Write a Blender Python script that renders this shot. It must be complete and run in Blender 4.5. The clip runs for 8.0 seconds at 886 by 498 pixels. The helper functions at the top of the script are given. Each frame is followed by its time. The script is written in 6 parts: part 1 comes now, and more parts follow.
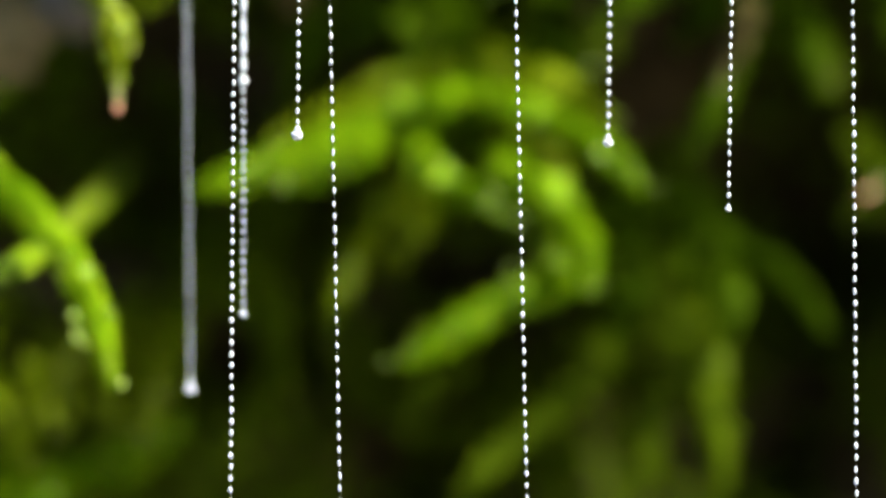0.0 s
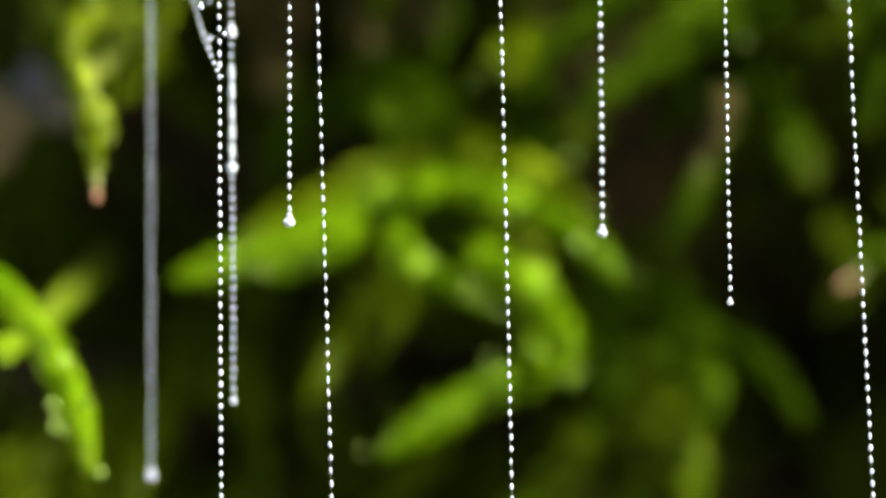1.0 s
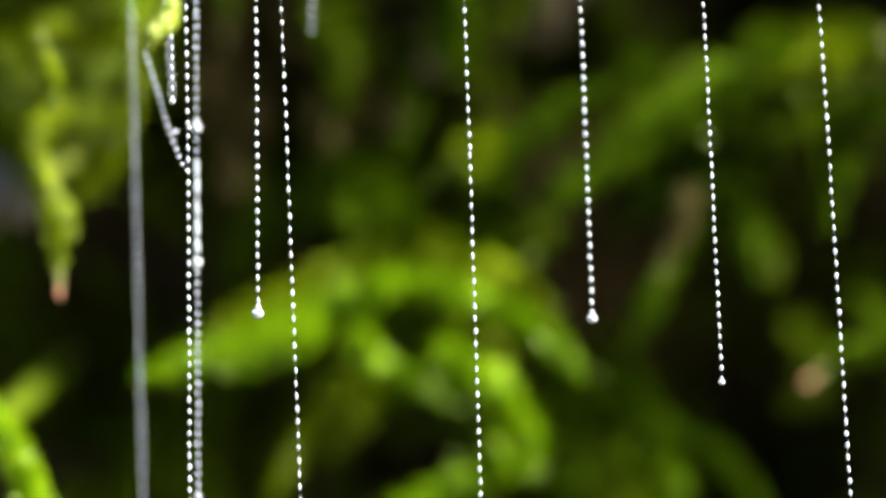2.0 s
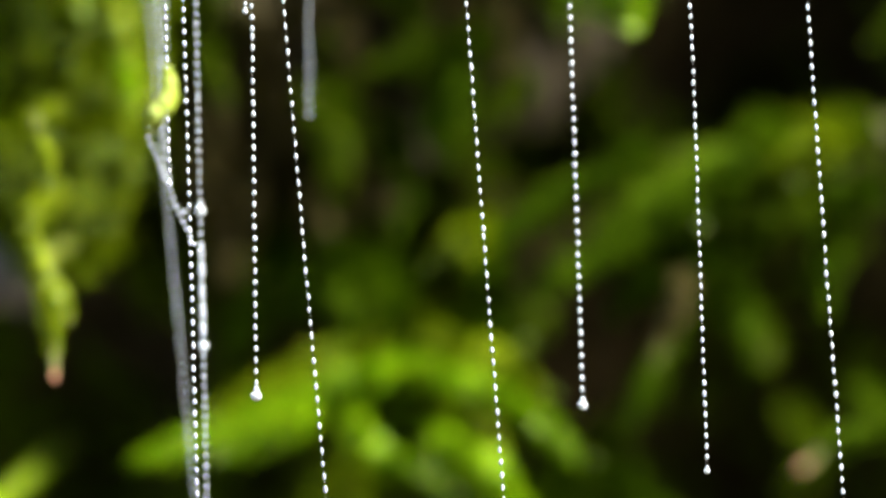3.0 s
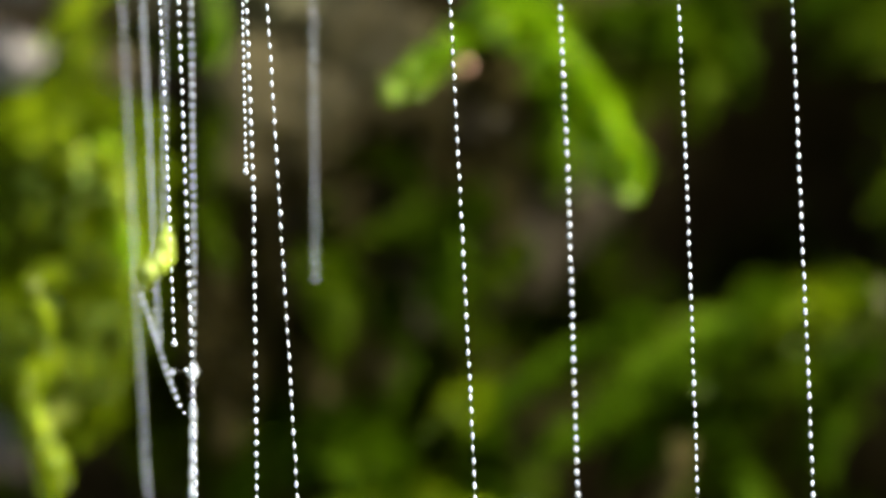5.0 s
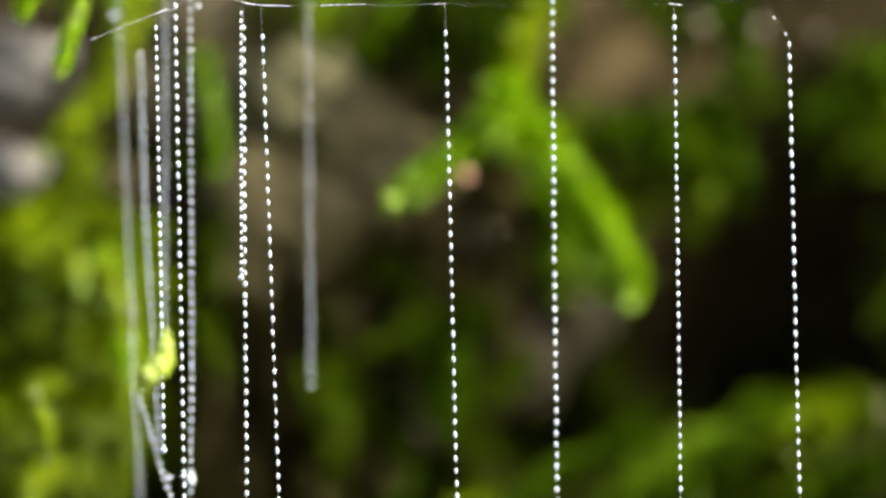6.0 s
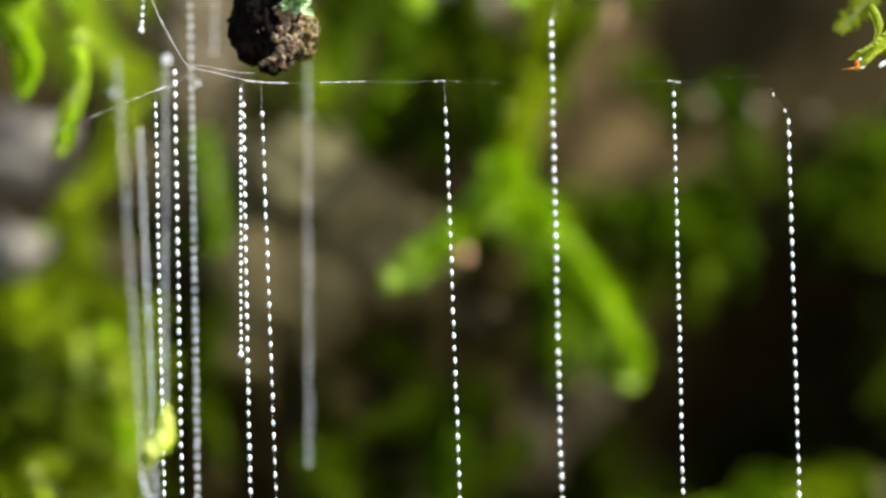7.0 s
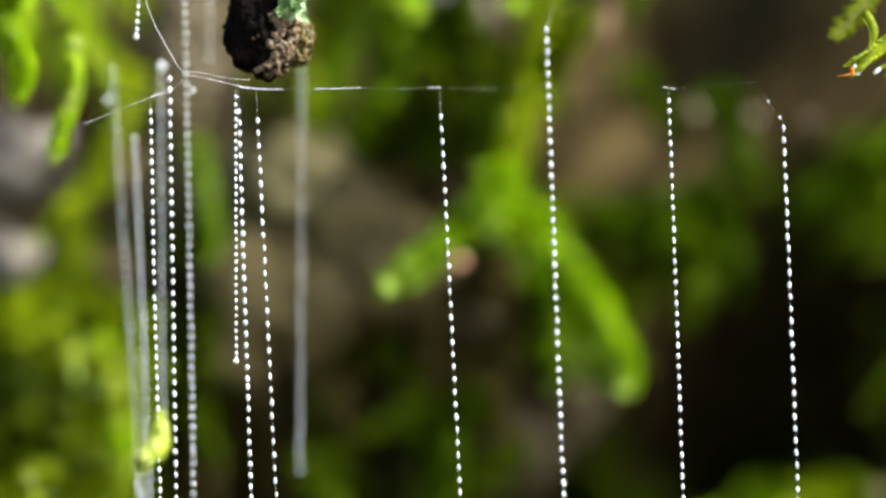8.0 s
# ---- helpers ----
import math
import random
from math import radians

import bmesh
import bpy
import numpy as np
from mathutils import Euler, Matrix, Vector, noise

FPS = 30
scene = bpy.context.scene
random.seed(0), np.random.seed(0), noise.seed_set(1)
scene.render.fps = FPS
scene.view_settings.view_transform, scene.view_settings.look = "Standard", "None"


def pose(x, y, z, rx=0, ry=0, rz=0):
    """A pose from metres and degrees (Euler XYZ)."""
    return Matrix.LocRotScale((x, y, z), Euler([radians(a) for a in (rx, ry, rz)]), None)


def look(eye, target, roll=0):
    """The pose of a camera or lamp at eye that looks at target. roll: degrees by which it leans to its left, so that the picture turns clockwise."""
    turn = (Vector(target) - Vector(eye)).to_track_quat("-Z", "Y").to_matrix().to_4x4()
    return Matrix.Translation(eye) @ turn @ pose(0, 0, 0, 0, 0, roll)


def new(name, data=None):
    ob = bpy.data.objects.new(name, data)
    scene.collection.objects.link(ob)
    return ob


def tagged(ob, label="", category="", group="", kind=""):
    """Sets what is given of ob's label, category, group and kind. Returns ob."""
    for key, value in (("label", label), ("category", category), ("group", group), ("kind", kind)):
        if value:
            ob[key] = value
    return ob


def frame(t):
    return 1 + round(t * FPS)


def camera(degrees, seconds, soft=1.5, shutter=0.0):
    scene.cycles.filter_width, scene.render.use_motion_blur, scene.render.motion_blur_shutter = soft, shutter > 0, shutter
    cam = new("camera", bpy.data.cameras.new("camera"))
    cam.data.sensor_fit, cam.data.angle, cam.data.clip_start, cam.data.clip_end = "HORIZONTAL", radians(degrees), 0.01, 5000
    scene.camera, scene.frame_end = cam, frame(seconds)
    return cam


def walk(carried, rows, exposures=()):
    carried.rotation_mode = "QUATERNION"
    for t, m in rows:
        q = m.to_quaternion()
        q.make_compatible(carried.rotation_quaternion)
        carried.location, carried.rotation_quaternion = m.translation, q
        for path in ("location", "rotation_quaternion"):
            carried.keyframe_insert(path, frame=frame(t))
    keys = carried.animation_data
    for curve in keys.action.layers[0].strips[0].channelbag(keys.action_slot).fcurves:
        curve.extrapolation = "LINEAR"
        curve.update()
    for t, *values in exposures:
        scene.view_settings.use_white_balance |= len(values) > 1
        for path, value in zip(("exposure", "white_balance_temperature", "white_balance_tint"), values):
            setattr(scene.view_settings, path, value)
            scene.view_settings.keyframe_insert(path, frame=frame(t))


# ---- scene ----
# A macro view of sticky snare threads hanging in front of a mossy bank.
# Lengths in millimetres below; M turns them into metres. x right, y away from the camera, z up.
M = 0.001
ARM = 0.063            # the lens sits this far behind the tilting head
HEAD = Vector((0, ARM, 0.45))


def aim(yaw, pitch):
    """The camera's pose on its head: degrees to the right and upwards."""
    a, b = radians(yaw), radians(pitch)
    way = Vector((math.sin(a) * math.cos(b), math.cos(a) * math.cos(b), math.sin(b)))
    eye = HEAD - ARM * way
    return look(eye, eye + way)


cam = camera(10, 8.0, soft=2.5)
cam.data.dof.use_dof = True
cam.data.dof.focus_distance = 0.385
cam.data.dof.aperture_fstop = 15.5
cam.data.dof.aperture_blades = 6
cam.data.dof.aperture_rotation = radians(30)
walk(cam, [
    (0, aim(-0.463, -4.141)),
    (0.5, aim(-0.433, -3.529)),
    (1, aim(-0.182, -2.976)),
    (1.5, aim(0.033, -2.340)),
    (2, aim(0.307, -1.703)),
    (2.2, aim(0.352, -1.437)),
    (3.3, aim(0.382, -0.319)),
    (3.5, aim(0.389, -0.133)),
    (4, aim(0.389, 0.370)),
    (4.5, aim(0.396, 0.889)),
    (4.7, aim(0.396, 1.163)),
    (5.8, aim(0.389, 2.717)),
    (6, aim(0.389, 3.012)),
    (6.5, aim(0.396, 3.611)),
    (6.7, aim(0.396, 3.832)),
    (6.85, aim(0.396, 3.957)),
    (7, aim(0.396, 4.053)),
    (7.5, aim(0.430, 4.116)),
    (8, aim(0.463, 4.141)),
])
scene.view_settings.exposure = 1.75

# ---- light ----
SUN_AT = Vector((0.66, -0.32, 0.68)).normalized()
world = bpy.data.worlds.new("sky")
scene.world = world
world.use_nodes = True
wn = world.node_tree.nodes
sky = wn.new("ShaderNodeTexSky")
sky.sky_type = "NISHITA"
sky.sun_disc = False
sky.air_density, sky.dust_density, sky.ozone_density = 0.7, 3.0, 0.0
sky.sun_elevation = math.asin(SUN_AT.z)
sky.sun_rotation = math.atan2(SUN_AT.x, SUN_AT.y)
world.node_tree.links.new(sky.outputs[0], wn["Background"].inputs[0])
wn["Background"].inputs[1].default_value = 0.15
sun = new("sun", bpy.data.lights.new("sun", "SUN"))
sun.data.energy = 4.0
sun.data.angle = radians(9)
sun.data.color = (1.0, 0.97, 0.91)
sun.matrix_world = look(SUN_AT * 3, (0, 0, 0))


# ---- materials ----
def material(name, colors, scale, rough=0.6, bump=0.3, fine=4.0, translucent=0.0, transmission=0.0, sheen=0.0,
             island=0.0, spec=0.5, ior=1.45, position=(0.35, 0.65)):
    """Noise at two scales between two or three colours, with relief; leaves also let light through."""
    m = bpy.data.materials.new(name)
    m.use_nodes = True
    nt = m.node_tree
    n, ln = nt.nodes, nt.links
    b = n["Principled BSDF"]
    co = n.new("ShaderNodeTexCoord")
    n1, n2 = n.new("ShaderNodeTexNoise"), n.new("ShaderNodeTexNoise")
    n1.inputs["Scale"].default_value, n2.inputs["Scale"].default_value = scale, scale * fine
    n1.inputs["Detail"].default_value, n2.inputs["Detail"].default_value = 6, 4
    for k in (n1, n2):
        ln.new(co.outputs["Object"], k.inputs["Vector"])
    add = n.new("ShaderNodeMath")
    add.operation = "MULTIPLY_ADD"
    ln.new(n2.outputs["Fac"], add.inputs[0])
    add.inputs[1].default_value = 0.45
    half = n.new("ShaderNodeMath")
    half.operation = "MULTIPLY"
    half.inputs[1].default_value = 0.6
    ln.new(n1.outputs["Fac"], half.inputs[0])
    ln.new(half.outputs[0], add.inputs[2])
    value = add.outputs[0]
    if island:
        geo = n.new("ShaderNodeNewGeometry")
        mix = n.new("ShaderNodeMath")
        mix.operation = "MULTIPLY_ADD"
        ln.new(geo.outputs["Random Per Island"], mix.inputs[0])
        mix.inputs[1].default_value = island
        ln.new(value, mix.inputs[2])
        sub = n.new("ShaderNodeMath")
        sub.operation = "SUBTRACT"
        ln.new(mix.outputs[0], sub.inputs[0])
        sub.inputs[1].default_value = island / 2
        value = sub.outputs[0]
    ramp = n.new("ShaderNodeValToRGB")
    e = ramp.color_ramp.elements
    e[0].position, e[1].position = position
    e[0].color, e[1].color = (*colors[0], 1), (*colors[-1], 1)
    if len(colors) > 2:
        k = e.new(sum(position) / 2)
        k.color = (*colors[1], 1)
    ln.new(value, ramp.inputs["Fac"])
    ln.new(ramp.outputs["Color"], b.inputs["Base Color"])
    b.inputs["Roughness"].default_value = rough
    b.inputs["IOR"].default_value = ior
    b.inputs["Specular IOR Level"].default_value = spec
    b.inputs["Transmission Weight"].default_value = transmission
    b.inputs["Sheen Weight"].default_value = sheen
    if bump:
        bp = n.new("ShaderNodeBump")
        bp.inputs["Strength"].default_value = bump
        bp.inputs["Distance"].default_value = 0.3 / scale
        ln.new(value, bp.inputs["Height"])
        ln.new(bp.outputs[0], b.inputs["Normal"])
    if translucent:
        tr = n.new("ShaderNodeBsdfTranslucent")
        ln.new(ramp.outputs["Color"], tr.inputs["Color"])
        ms = n.new("ShaderNodeMixShader")
        ms.inputs[0].default_value = translucent
        ln.new(b.outputs[0], ms.inputs[1])
        ln.new(tr.outputs[0], ms.inputs[2])
        ln.new(ms.outputs[0], n["Material Output"].inputs["Surface"])
    return m


MOSS = material("moss_green", [(0.10, 0.21, 0.002), (0.195, 0.36, 0.003), (0.32, 0.51, 0.006)], 350, 0.35, 0.2,
                translucent=0.45, island=0.5, spec=0.2)
MOSS_PALE = material("moss_lime", [(0.18, 0.34, 0.003), (0.33, 0.54, 0.006), (0.52, 0.72, 0.02)], 350, 0.3, 0.2,
                     translucent=0.45, island=0.5, spec=0.25)
# tone between lit and shaded moss: half shade mixed into the green
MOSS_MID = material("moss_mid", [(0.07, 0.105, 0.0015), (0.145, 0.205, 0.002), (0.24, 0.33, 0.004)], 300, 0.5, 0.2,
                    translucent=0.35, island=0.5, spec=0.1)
# olive moss, its colour dimmed to carry the shade deep in the bank
MOSS_OLIVE_SHADE = material("moss_olive_shade", [(0.025, 0.045, 0.001), (0.06, 0.10, 0.0015), (0.11, 0.17, 0.003)], 300, 0.55, 0.2,
                      translucent=0.3, island=0.5, spec=0.05)
# darkest moss copy: the gloom of the recesses painted into the leaves
MOSS_DARK_SHADE = material("moss_dark_shade", [(0.014, 0.032, 0.001), (0.034, 0.070, 0.001), (0.066, 0.12, 0.002)], 300, 0.6, 0.2,
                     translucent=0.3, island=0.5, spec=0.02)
# shaded copy of MOSS for the inner shoots: the shade is in the colour
MOSS_SHADE = material("moss_shade_green", [(0.030, 0.062, 0.001), (0.064, 0.120, 0.0015), (0.11, 0.19, 0.003)], 300, 0.55, 0.2,
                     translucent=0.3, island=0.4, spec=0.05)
MOSS_YELLOW = material("moss_yellow_green", [(0.11, 0.165, 0.003), (0.215, 0.30, 0.004), (0.36, 0.46, 0.01)], 350, 0.4, 0.2,
                       translucent=0.4, island=0.5, spec=0.2)
MOSS_BROWN = material("moss_brown", [(0.05, 0.041, 0.012), (0.098, 0.080, 0.024), (0.16, 0.132, 0.045)], 300, 0.6, 0.2, translucent=0.3, island=0.4, spec=0.05)
SPRIG = material("sprig_green", [(0.07, 0.10, 0.001), (0.13, 0.18, 0.002), (0.22, 0.28, 0.004)], 900, 0.45, 0.3, translucent=0.4, spec=0.12)
# pale tan stands in for the sun's glint on a wet pebble
PEBBLE = material("tan_pebble_glint", [(0.11, 0.088, 0.052), (0.17, 0.14, 0.085)], 400, 0.5, 0.3)
MOSS_TIP = material("moss_tip_brown", [(0.48, 0.20, 0.11), (0.68, 0.34, 0.20), (0.80, 0.50, 0.32)], 400, 0.5, 0.2,
                    translucent=0.3, island=0.4)
STEM = material("moss_stem", [(0.06, 0.08, 0.01), (0.12, 0.13, 0.02)], 500, 0.6, 0.2)
SOIL = material("damp_soil", [(0.015, 0.0112, 0.0045), (0.034, 0.025, 0.010), (0.052, 0.039, 0.017)], 60, 0.95, 0.6, 6, spec=0.03, position=(0.42, 0.62))
GROUND = material("leaf_litter", [(0.02, 0.015, 0.009), (0.05, 0.037, 0.02), (0.06, 0.07, 0.02)], 12, 0.85, 0.5, 9)
STONE = material("grey_stone", [(0.06, 0.052, 0.04), (0.11, 0.097, 0.075), (0.18, 0.162, 0.13)], 90, 0.75, 0.5, 5)
STONE_TAN = material("tan_stone", [(0.022, 0.0165, 0.005), (0.038, 0.029, 0.009), (0.058, 0.045, 0.015)], 90, 0.75, 0.5, 5)
STONE_OLIVE = material("olive_stone", [(0.030, 0.028, 0.012), (0.058, 0.054, 0.024), (0.092, 0.084, 0.040)], 90, 0.8, 0.5, 5, spec=0.1)
STONE_BROWN = material("brown_stone", [(0.045, 0.036, 0.015), (0.085, 0.070, 0.030), (0.13, 0.108, 0.050)], 90, 0.8, 0.5, 5, spec=0.1)
BARK = material("dead_twig", [(0.05, 0.03, 0.015), (0.14, 0.085, 0.045), (0.26, 0.17, 0.10)], 300, 0.8, 0.5, 5)
# dark humus, taken to near black to hold the shade of its unlit side
CLOD = material("humus_shade_black", [(0.0012, 0.0007, 0.0004), (0.003, 0.0017, 0.001), (0.022, 0.012, 0.006)], 500, 0.75, 0.8, 5, spec=0.06,
                position=(0.4, 0.75))
CRUST = material("tan_crust", [(0.008, 0.005, 0.002), (0.05, 0.035, 0.016), (0.24, 0.18, 0.10)], 1600, 0.6, 0.8, 4, translucent=0.15)
LOBE = material("olive_lobe", [(0.02, 0.014, 0.002), (0.075, 0.055, 0.008), (0.17, 0.13, 0.03)], 900, 0.5, 0.6, 4, translucent=0.35)
TUFT = material("pale_tuft", [(0.08, 0.17, 0.05), (0.20, 0.36, 0.13), (0.42, 0.60, 0.30)], 900, 0.4, 0.2, translucent=0.4, island=0.5)
DEW = material("sticky_droplet", [(0.68, 0.76, 0.76), (0.80, 0.86, 0.86)], 900, 0.08, 0.0, transmission=0.5, ior=1.36)
SILK = material("silk", [(0.75, 0.76, 0.76), (0.92, 0.92, 0.93)], 900, 0.2, 0.1, transmission=0.7, ior=1.5)
# milky yellow-green replaces the sun glint of clear dew and wet leaves
MOSS_DEW = material("dew_glint_on_moss", [(0.34, 0.54, 0.06), (0.52, 0.70, 0.14)], 900, 0.1, 0.0, transmission=0.3, ior=1.33)
SCRAP = material("lime_scrap", [(0.14, 0.22, 0.012), (0.34, 0.46, 0.03), (0.60, 0.70, 0.10)], 1100, 0.35, 0.5, 3, translucent=0.5)
SCRAP_PALE = material("pale_scrap", [(0.40, 0.50, 0.08), (0.62, 0.70, 0.22)], 1100, 0.2, 0.3, translucent=0.4)
AMBER = material("amber_tip", [(0.35, 0.10, 0.01), (0.65, 0.25, 0.02)], 600, 0.3, 0.2, translucent=0.4)


# ---- helpers for meshes ----
def part(name, bm, mat, parent=None, label="", smooth=True):
    """Links a bmesh as one mesh object."""
    me = bpy.data.meshes.new(name)
    bm.to_mesh(me)
    bm.free()
    me.materials.append(mat)
    if smooth:
        me.polygons.foreach_set("use_smooth", [True] * len(me.polygons))
    ob = new(name, me)
    ob.parent = parent
    if label:
        ob["label"] = label
    return ob


def thing(name, at, label, category, group="", kind=""):
    ob = new(name)
    ob.location = at
    ob.empty_display_size = 0.002
    return tagged(ob, label, category, group, kind)


def curve_points(points, n):
    """n places along a smooth curve through the points."""
    p = [Vector(q) for q in points]
    if len(p) == 2:
        return [p[0].lerp(p[1], i / (n - 1)) for i in range(n)]
    out = []
    for i in range(n):
        s = i / (n - 1) * (len(p) - 1)
        k = min(int(s), len(p) - 2)
        u = s - k
        a, b, c, d = p[max(k - 1, 0)], p[k], p[k + 1], p[min(k + 2, len(p) - 1)]
        out.append(0.5 * (2 * b + (c - a) * u + (2 * a - 5 * b + 4 * c - d) * u * u + (3 * b - 3 * c + d - a) * u ** 3))
    return out


def tube(bm, path, radii, sides=8):
    """A closed tube along a path."""
    rings = []
    side = None
    for i, p in enumerate(path):
        way = (path[min(i + 1, len(path) - 1)] - path[max(i - 1, 0)]).normalized()
        if side is None:
            side = way.orthogonal().normalized()
        side = (side - way * side.dot(way)).normalized()
        up = way.cross(side)
        rings.append([bm.verts.new(p + radii[i] * (math.cos(a) * side + math.sin(a) * up))
                      for a in (2 * math.pi * k / sides for k in range(sides))])
    for r, q in zip(rings, rings[1:]):
        for k in range(sides):
            bm.faces.new((r[k], r[(k + 1) % sides], q[(k + 1) % sides], q[k]))
    bm.faces.new(rings[0][::-1])
    bm.faces.new(rings[-1])


def spindle(bm, at, r, half, sides=10, rows=8, power=1.0, lean=0.0):
    """A drop: a ball drawn out along z, its ends more or less pointed."""
    rings = []
    for j in range(1, rows):
        a = math.pi * j / rows
        z, w = math.cos(a) * half, r * math.sin(a) ** power
        rings.append([bm.verts.new((at[0] + w * math.cos(b) + lean * z, at[1] + w * math.sin(b), at[2] + z))
                      for b in (2 * math.pi * k / sides for k in range(sides))])
    top = bm.verts.new((at[0] + lean * half, at[1], at[2] + half))
    low = bm.verts.new((at[0] - lean * half, at[1], at[2] - half))
    for k in range(sides):
        bm.faces.new((top, rings[0][k], rings[0][(k + 1) % sides]))
        bm.faces.new((low, rings[-1][(k + 1) % sides], rings[-1][k]))
        for p, q in zip(rings, rings[1:]):
            bm.faces.new((p[k], q[k], q[(k + 1) % sides], p[(k + 1) % sides]))


def lump(bm, at, size, rough, seed, detail=3, wave=2.0):
    """An uneven ball: size in x, y, z."""
    made = bmesh.ops.create_icosphere(bm, subdivisions=detail, radius=1.0)["verts"]
    off = Vector((seed * 3.1, seed * 1.7, seed * 0.9))
    for v in made:
        k = 1 + rough * (noise.noise(v.co * wave + off) + 0.5 * noise.noise(v.co * wave * 2.7 + off)
                         + 0.3 * noise.noise(v.co * wave * 6 + off))
        v.co = Vector((v.co.x * size[0], v.co.y * size[1], v.co.z * size[2])) * k + Vector(at)


# ---- ground and bank ----
def build_ground():
    bm = bmesh.new()
    ticks = [-400, -60, -12, -4, -2, -1, -0.5, 0, 0.5, 1, 2, 4, 12, 60, 400]
    grid = [[bm.verts.new((x, y, 0.03 * noise.noise((x * 1.3, y * 1.3, 0)) if abs(x) + abs(y) < 30 else 0)) for x in ticks]
            for y in ticks]
    for a, b in zip(grid, grid[1:]):
        for i in range(len(ticks) - 1):
            bm.faces.new((a[i], a[i + 1], b[i + 1], b[i]))
    tagged(part("ground", bm, GROUND), "brown forest floor of leaf litter and soil", "ground", kind="structure")


HOLLOWS = [
    (38, 465, 5.3),
    (-5, 450, 6.5),
    (16, 462, 6.5),
    (31, 469, 5.3),
    (44, 466, 6.5),
    (-36, 425, 6.5),
    (37, 429, 7.7),
    (-33, 432, 5.3),
    (-23, 407, 7.7),
    (-4, 416, 3.5),
    (-2, 397, 7.1),
    (20, 419, 5.3),
    (33, 397, 7.7),
    (42, 430, 7.7),
    (29, 507, 7.1),
    (29, 425, 7.1),
    (-9, 393, 5.9),
    (13, 459, 7.0),
    (35, 416, 8.0),
    (24, 415, 7.0),
    (44, 432, 7.0),
    (39, 415, 8.0),
    (44, 416, 8.0),
    (38, 480, 6.0),
    (43, 474, 6.0),
    (-2, 441, 6.0),
    (37, 397, 7.5),
    (20, 398, 5.5),
    (32, 402, 6.0),
    (37, 427, 5.0),
    (35, 473, 6.5),
    (44, 473, 6.5),
    (32, 462, 6.5),
    (42, 462, 7.0),
    (32, 434, 5.5),
    (45, 426, 6.0),
]


def build_bank():
    """An earth bank that rises behind the threads, rough with small hollows, and falls away behind."""
    bm = bmesh.new()
    xs = [math.copysign(abs(s) ** 2.2, s) * 2.6 for s in np.linspace(-1, 1, 150)]
    side = [(0.47, -0.04), (0.50, 0.10), (0.51, 0.35), (0.52, 0.60), (0.58, 0.85), (0.74, 1.04), (1.1, 1.14), (1.8, 1.08),
            (2.8, 0.6), (3.6, -0.04)]
    profile = curve_points([Vector((0, y, z)) for y, z in side], 60)
    fine = []
    for a, b in zip(profile, profile[1:]):
        n = 5 if 0.05 < a.z < 0.95 and a.y < 0.7 else 2
        fine += [a.lerp(b, k / n) for k in range(n)]
    fine.append(profile[-1])
    rows = []
    for p in fine:
        row = []
        for x in xs:
            q = Vector((x, p.y, p.z))
            low = max(0.0, min(1.0, (2.6 - abs(x)) / 1.1))
            low = low * low * (3 - 2 * low)
            deep = (0.028 * noise.noise(q * 9) + 0.010 * noise.noise(q * 28) + 0.004 * noise.noise(q * 70)
                    + 0.0015 * noise.noise(q * 190))
            deep -= sum(0.023 * math.exp(-((x - a * M) ** 2 + (p.z - c * M) ** 2) / (r * M) ** 2) for a, c, r in HOLLOWS)
            row.append(bm.verts.new((x, p.y + 0.035 - deep + 0.5 * (1 - low) * (1.6 - p.y), (p.z + 0.4 * deep) * low - 0.06 * (1 - low))))
        rows.append(row)
    for a, b in zip(rows, rows[1:]):
        for i in range(len(xs) - 1):
            bm.faces.new((a[i], a[i + 1], b[i + 1], b[i]))
    face = [[v.co.copy() for v in row] for row in rows]
    tagged(part("backdrop", bm, SOIL), "dark damp earth bank with small hollows", "earth bank", kind="structure")
    return face


build_ground()
BANK = build_bank()


def stone(at, size, mat, seed, label="weathered grey stone set in the earth bank"):
    base = Vector(at) * M
    bm = bmesh.new()
    lump(bm, (0, 0, 0), Vector(size) * M, 0.5, seed, 4, 1.9)
    ob = part("stone", bm, mat)
    ob.location = base
    tagged(ob, label, "stone", "stones in the bank")


stone((-39.42, 510.0, 490.98), (5.3, 3.5, 4.2), STONE, 1)
stone((-40.11, 505.0, 480.34), (4.1, 2.8, 3.0), STONE, 2)
stone((-31.08, 505.0, 479.21), (4.4, 2.9, 3.0), STONE_BROWN, 3, "rough brown stone or filler lump in the earth bank")
stone((-12.32, 498.0, 487.69), (6.3, 4.2, 5.4), STONE_OLIVE, 4, "rough brown stone or filler lump in the earth bank")
stone((-6.78, 502.0, 477.89), (3.3, 2.2, 4.7), STONE_BROWN, 5, "rough brown stone or filler lump in the earth bank")
stone((4.53, 510.0, 505.38), (4.2, 2.8, 3.6), STONE, 6)
stone((-19.17, 520.0, 457.14), (2.6, 1.7, 3.1), STONE_TAN, 7, "rough brown stone or filler lump in the earth bank")
stone((-34.17, 510.0, 446.17), (3.3, 2.2, 3.1), STONE, 8)
stone((-40.47, 497.0, 442.98), (3.0, 2.0, 3.2), STONE, 41)
stone((-45.76, 490.0, 440.00), (4.0, 2.7, 4.3), STONE_BROWN, 9, "rough brown stone or filler lump in the earth bank")
stone((-22.57, 515.0, 504.78), (4.2, 2.8, 3.7), STONE_TAN, 10, "rough brown stone or filler lump in the earth bank")
stone((45.51, 510.0, 457.01), (3.1, 2.0, 1.7), STONE_TAN, 11, "rough brown stone or filler lump in the earth bank")
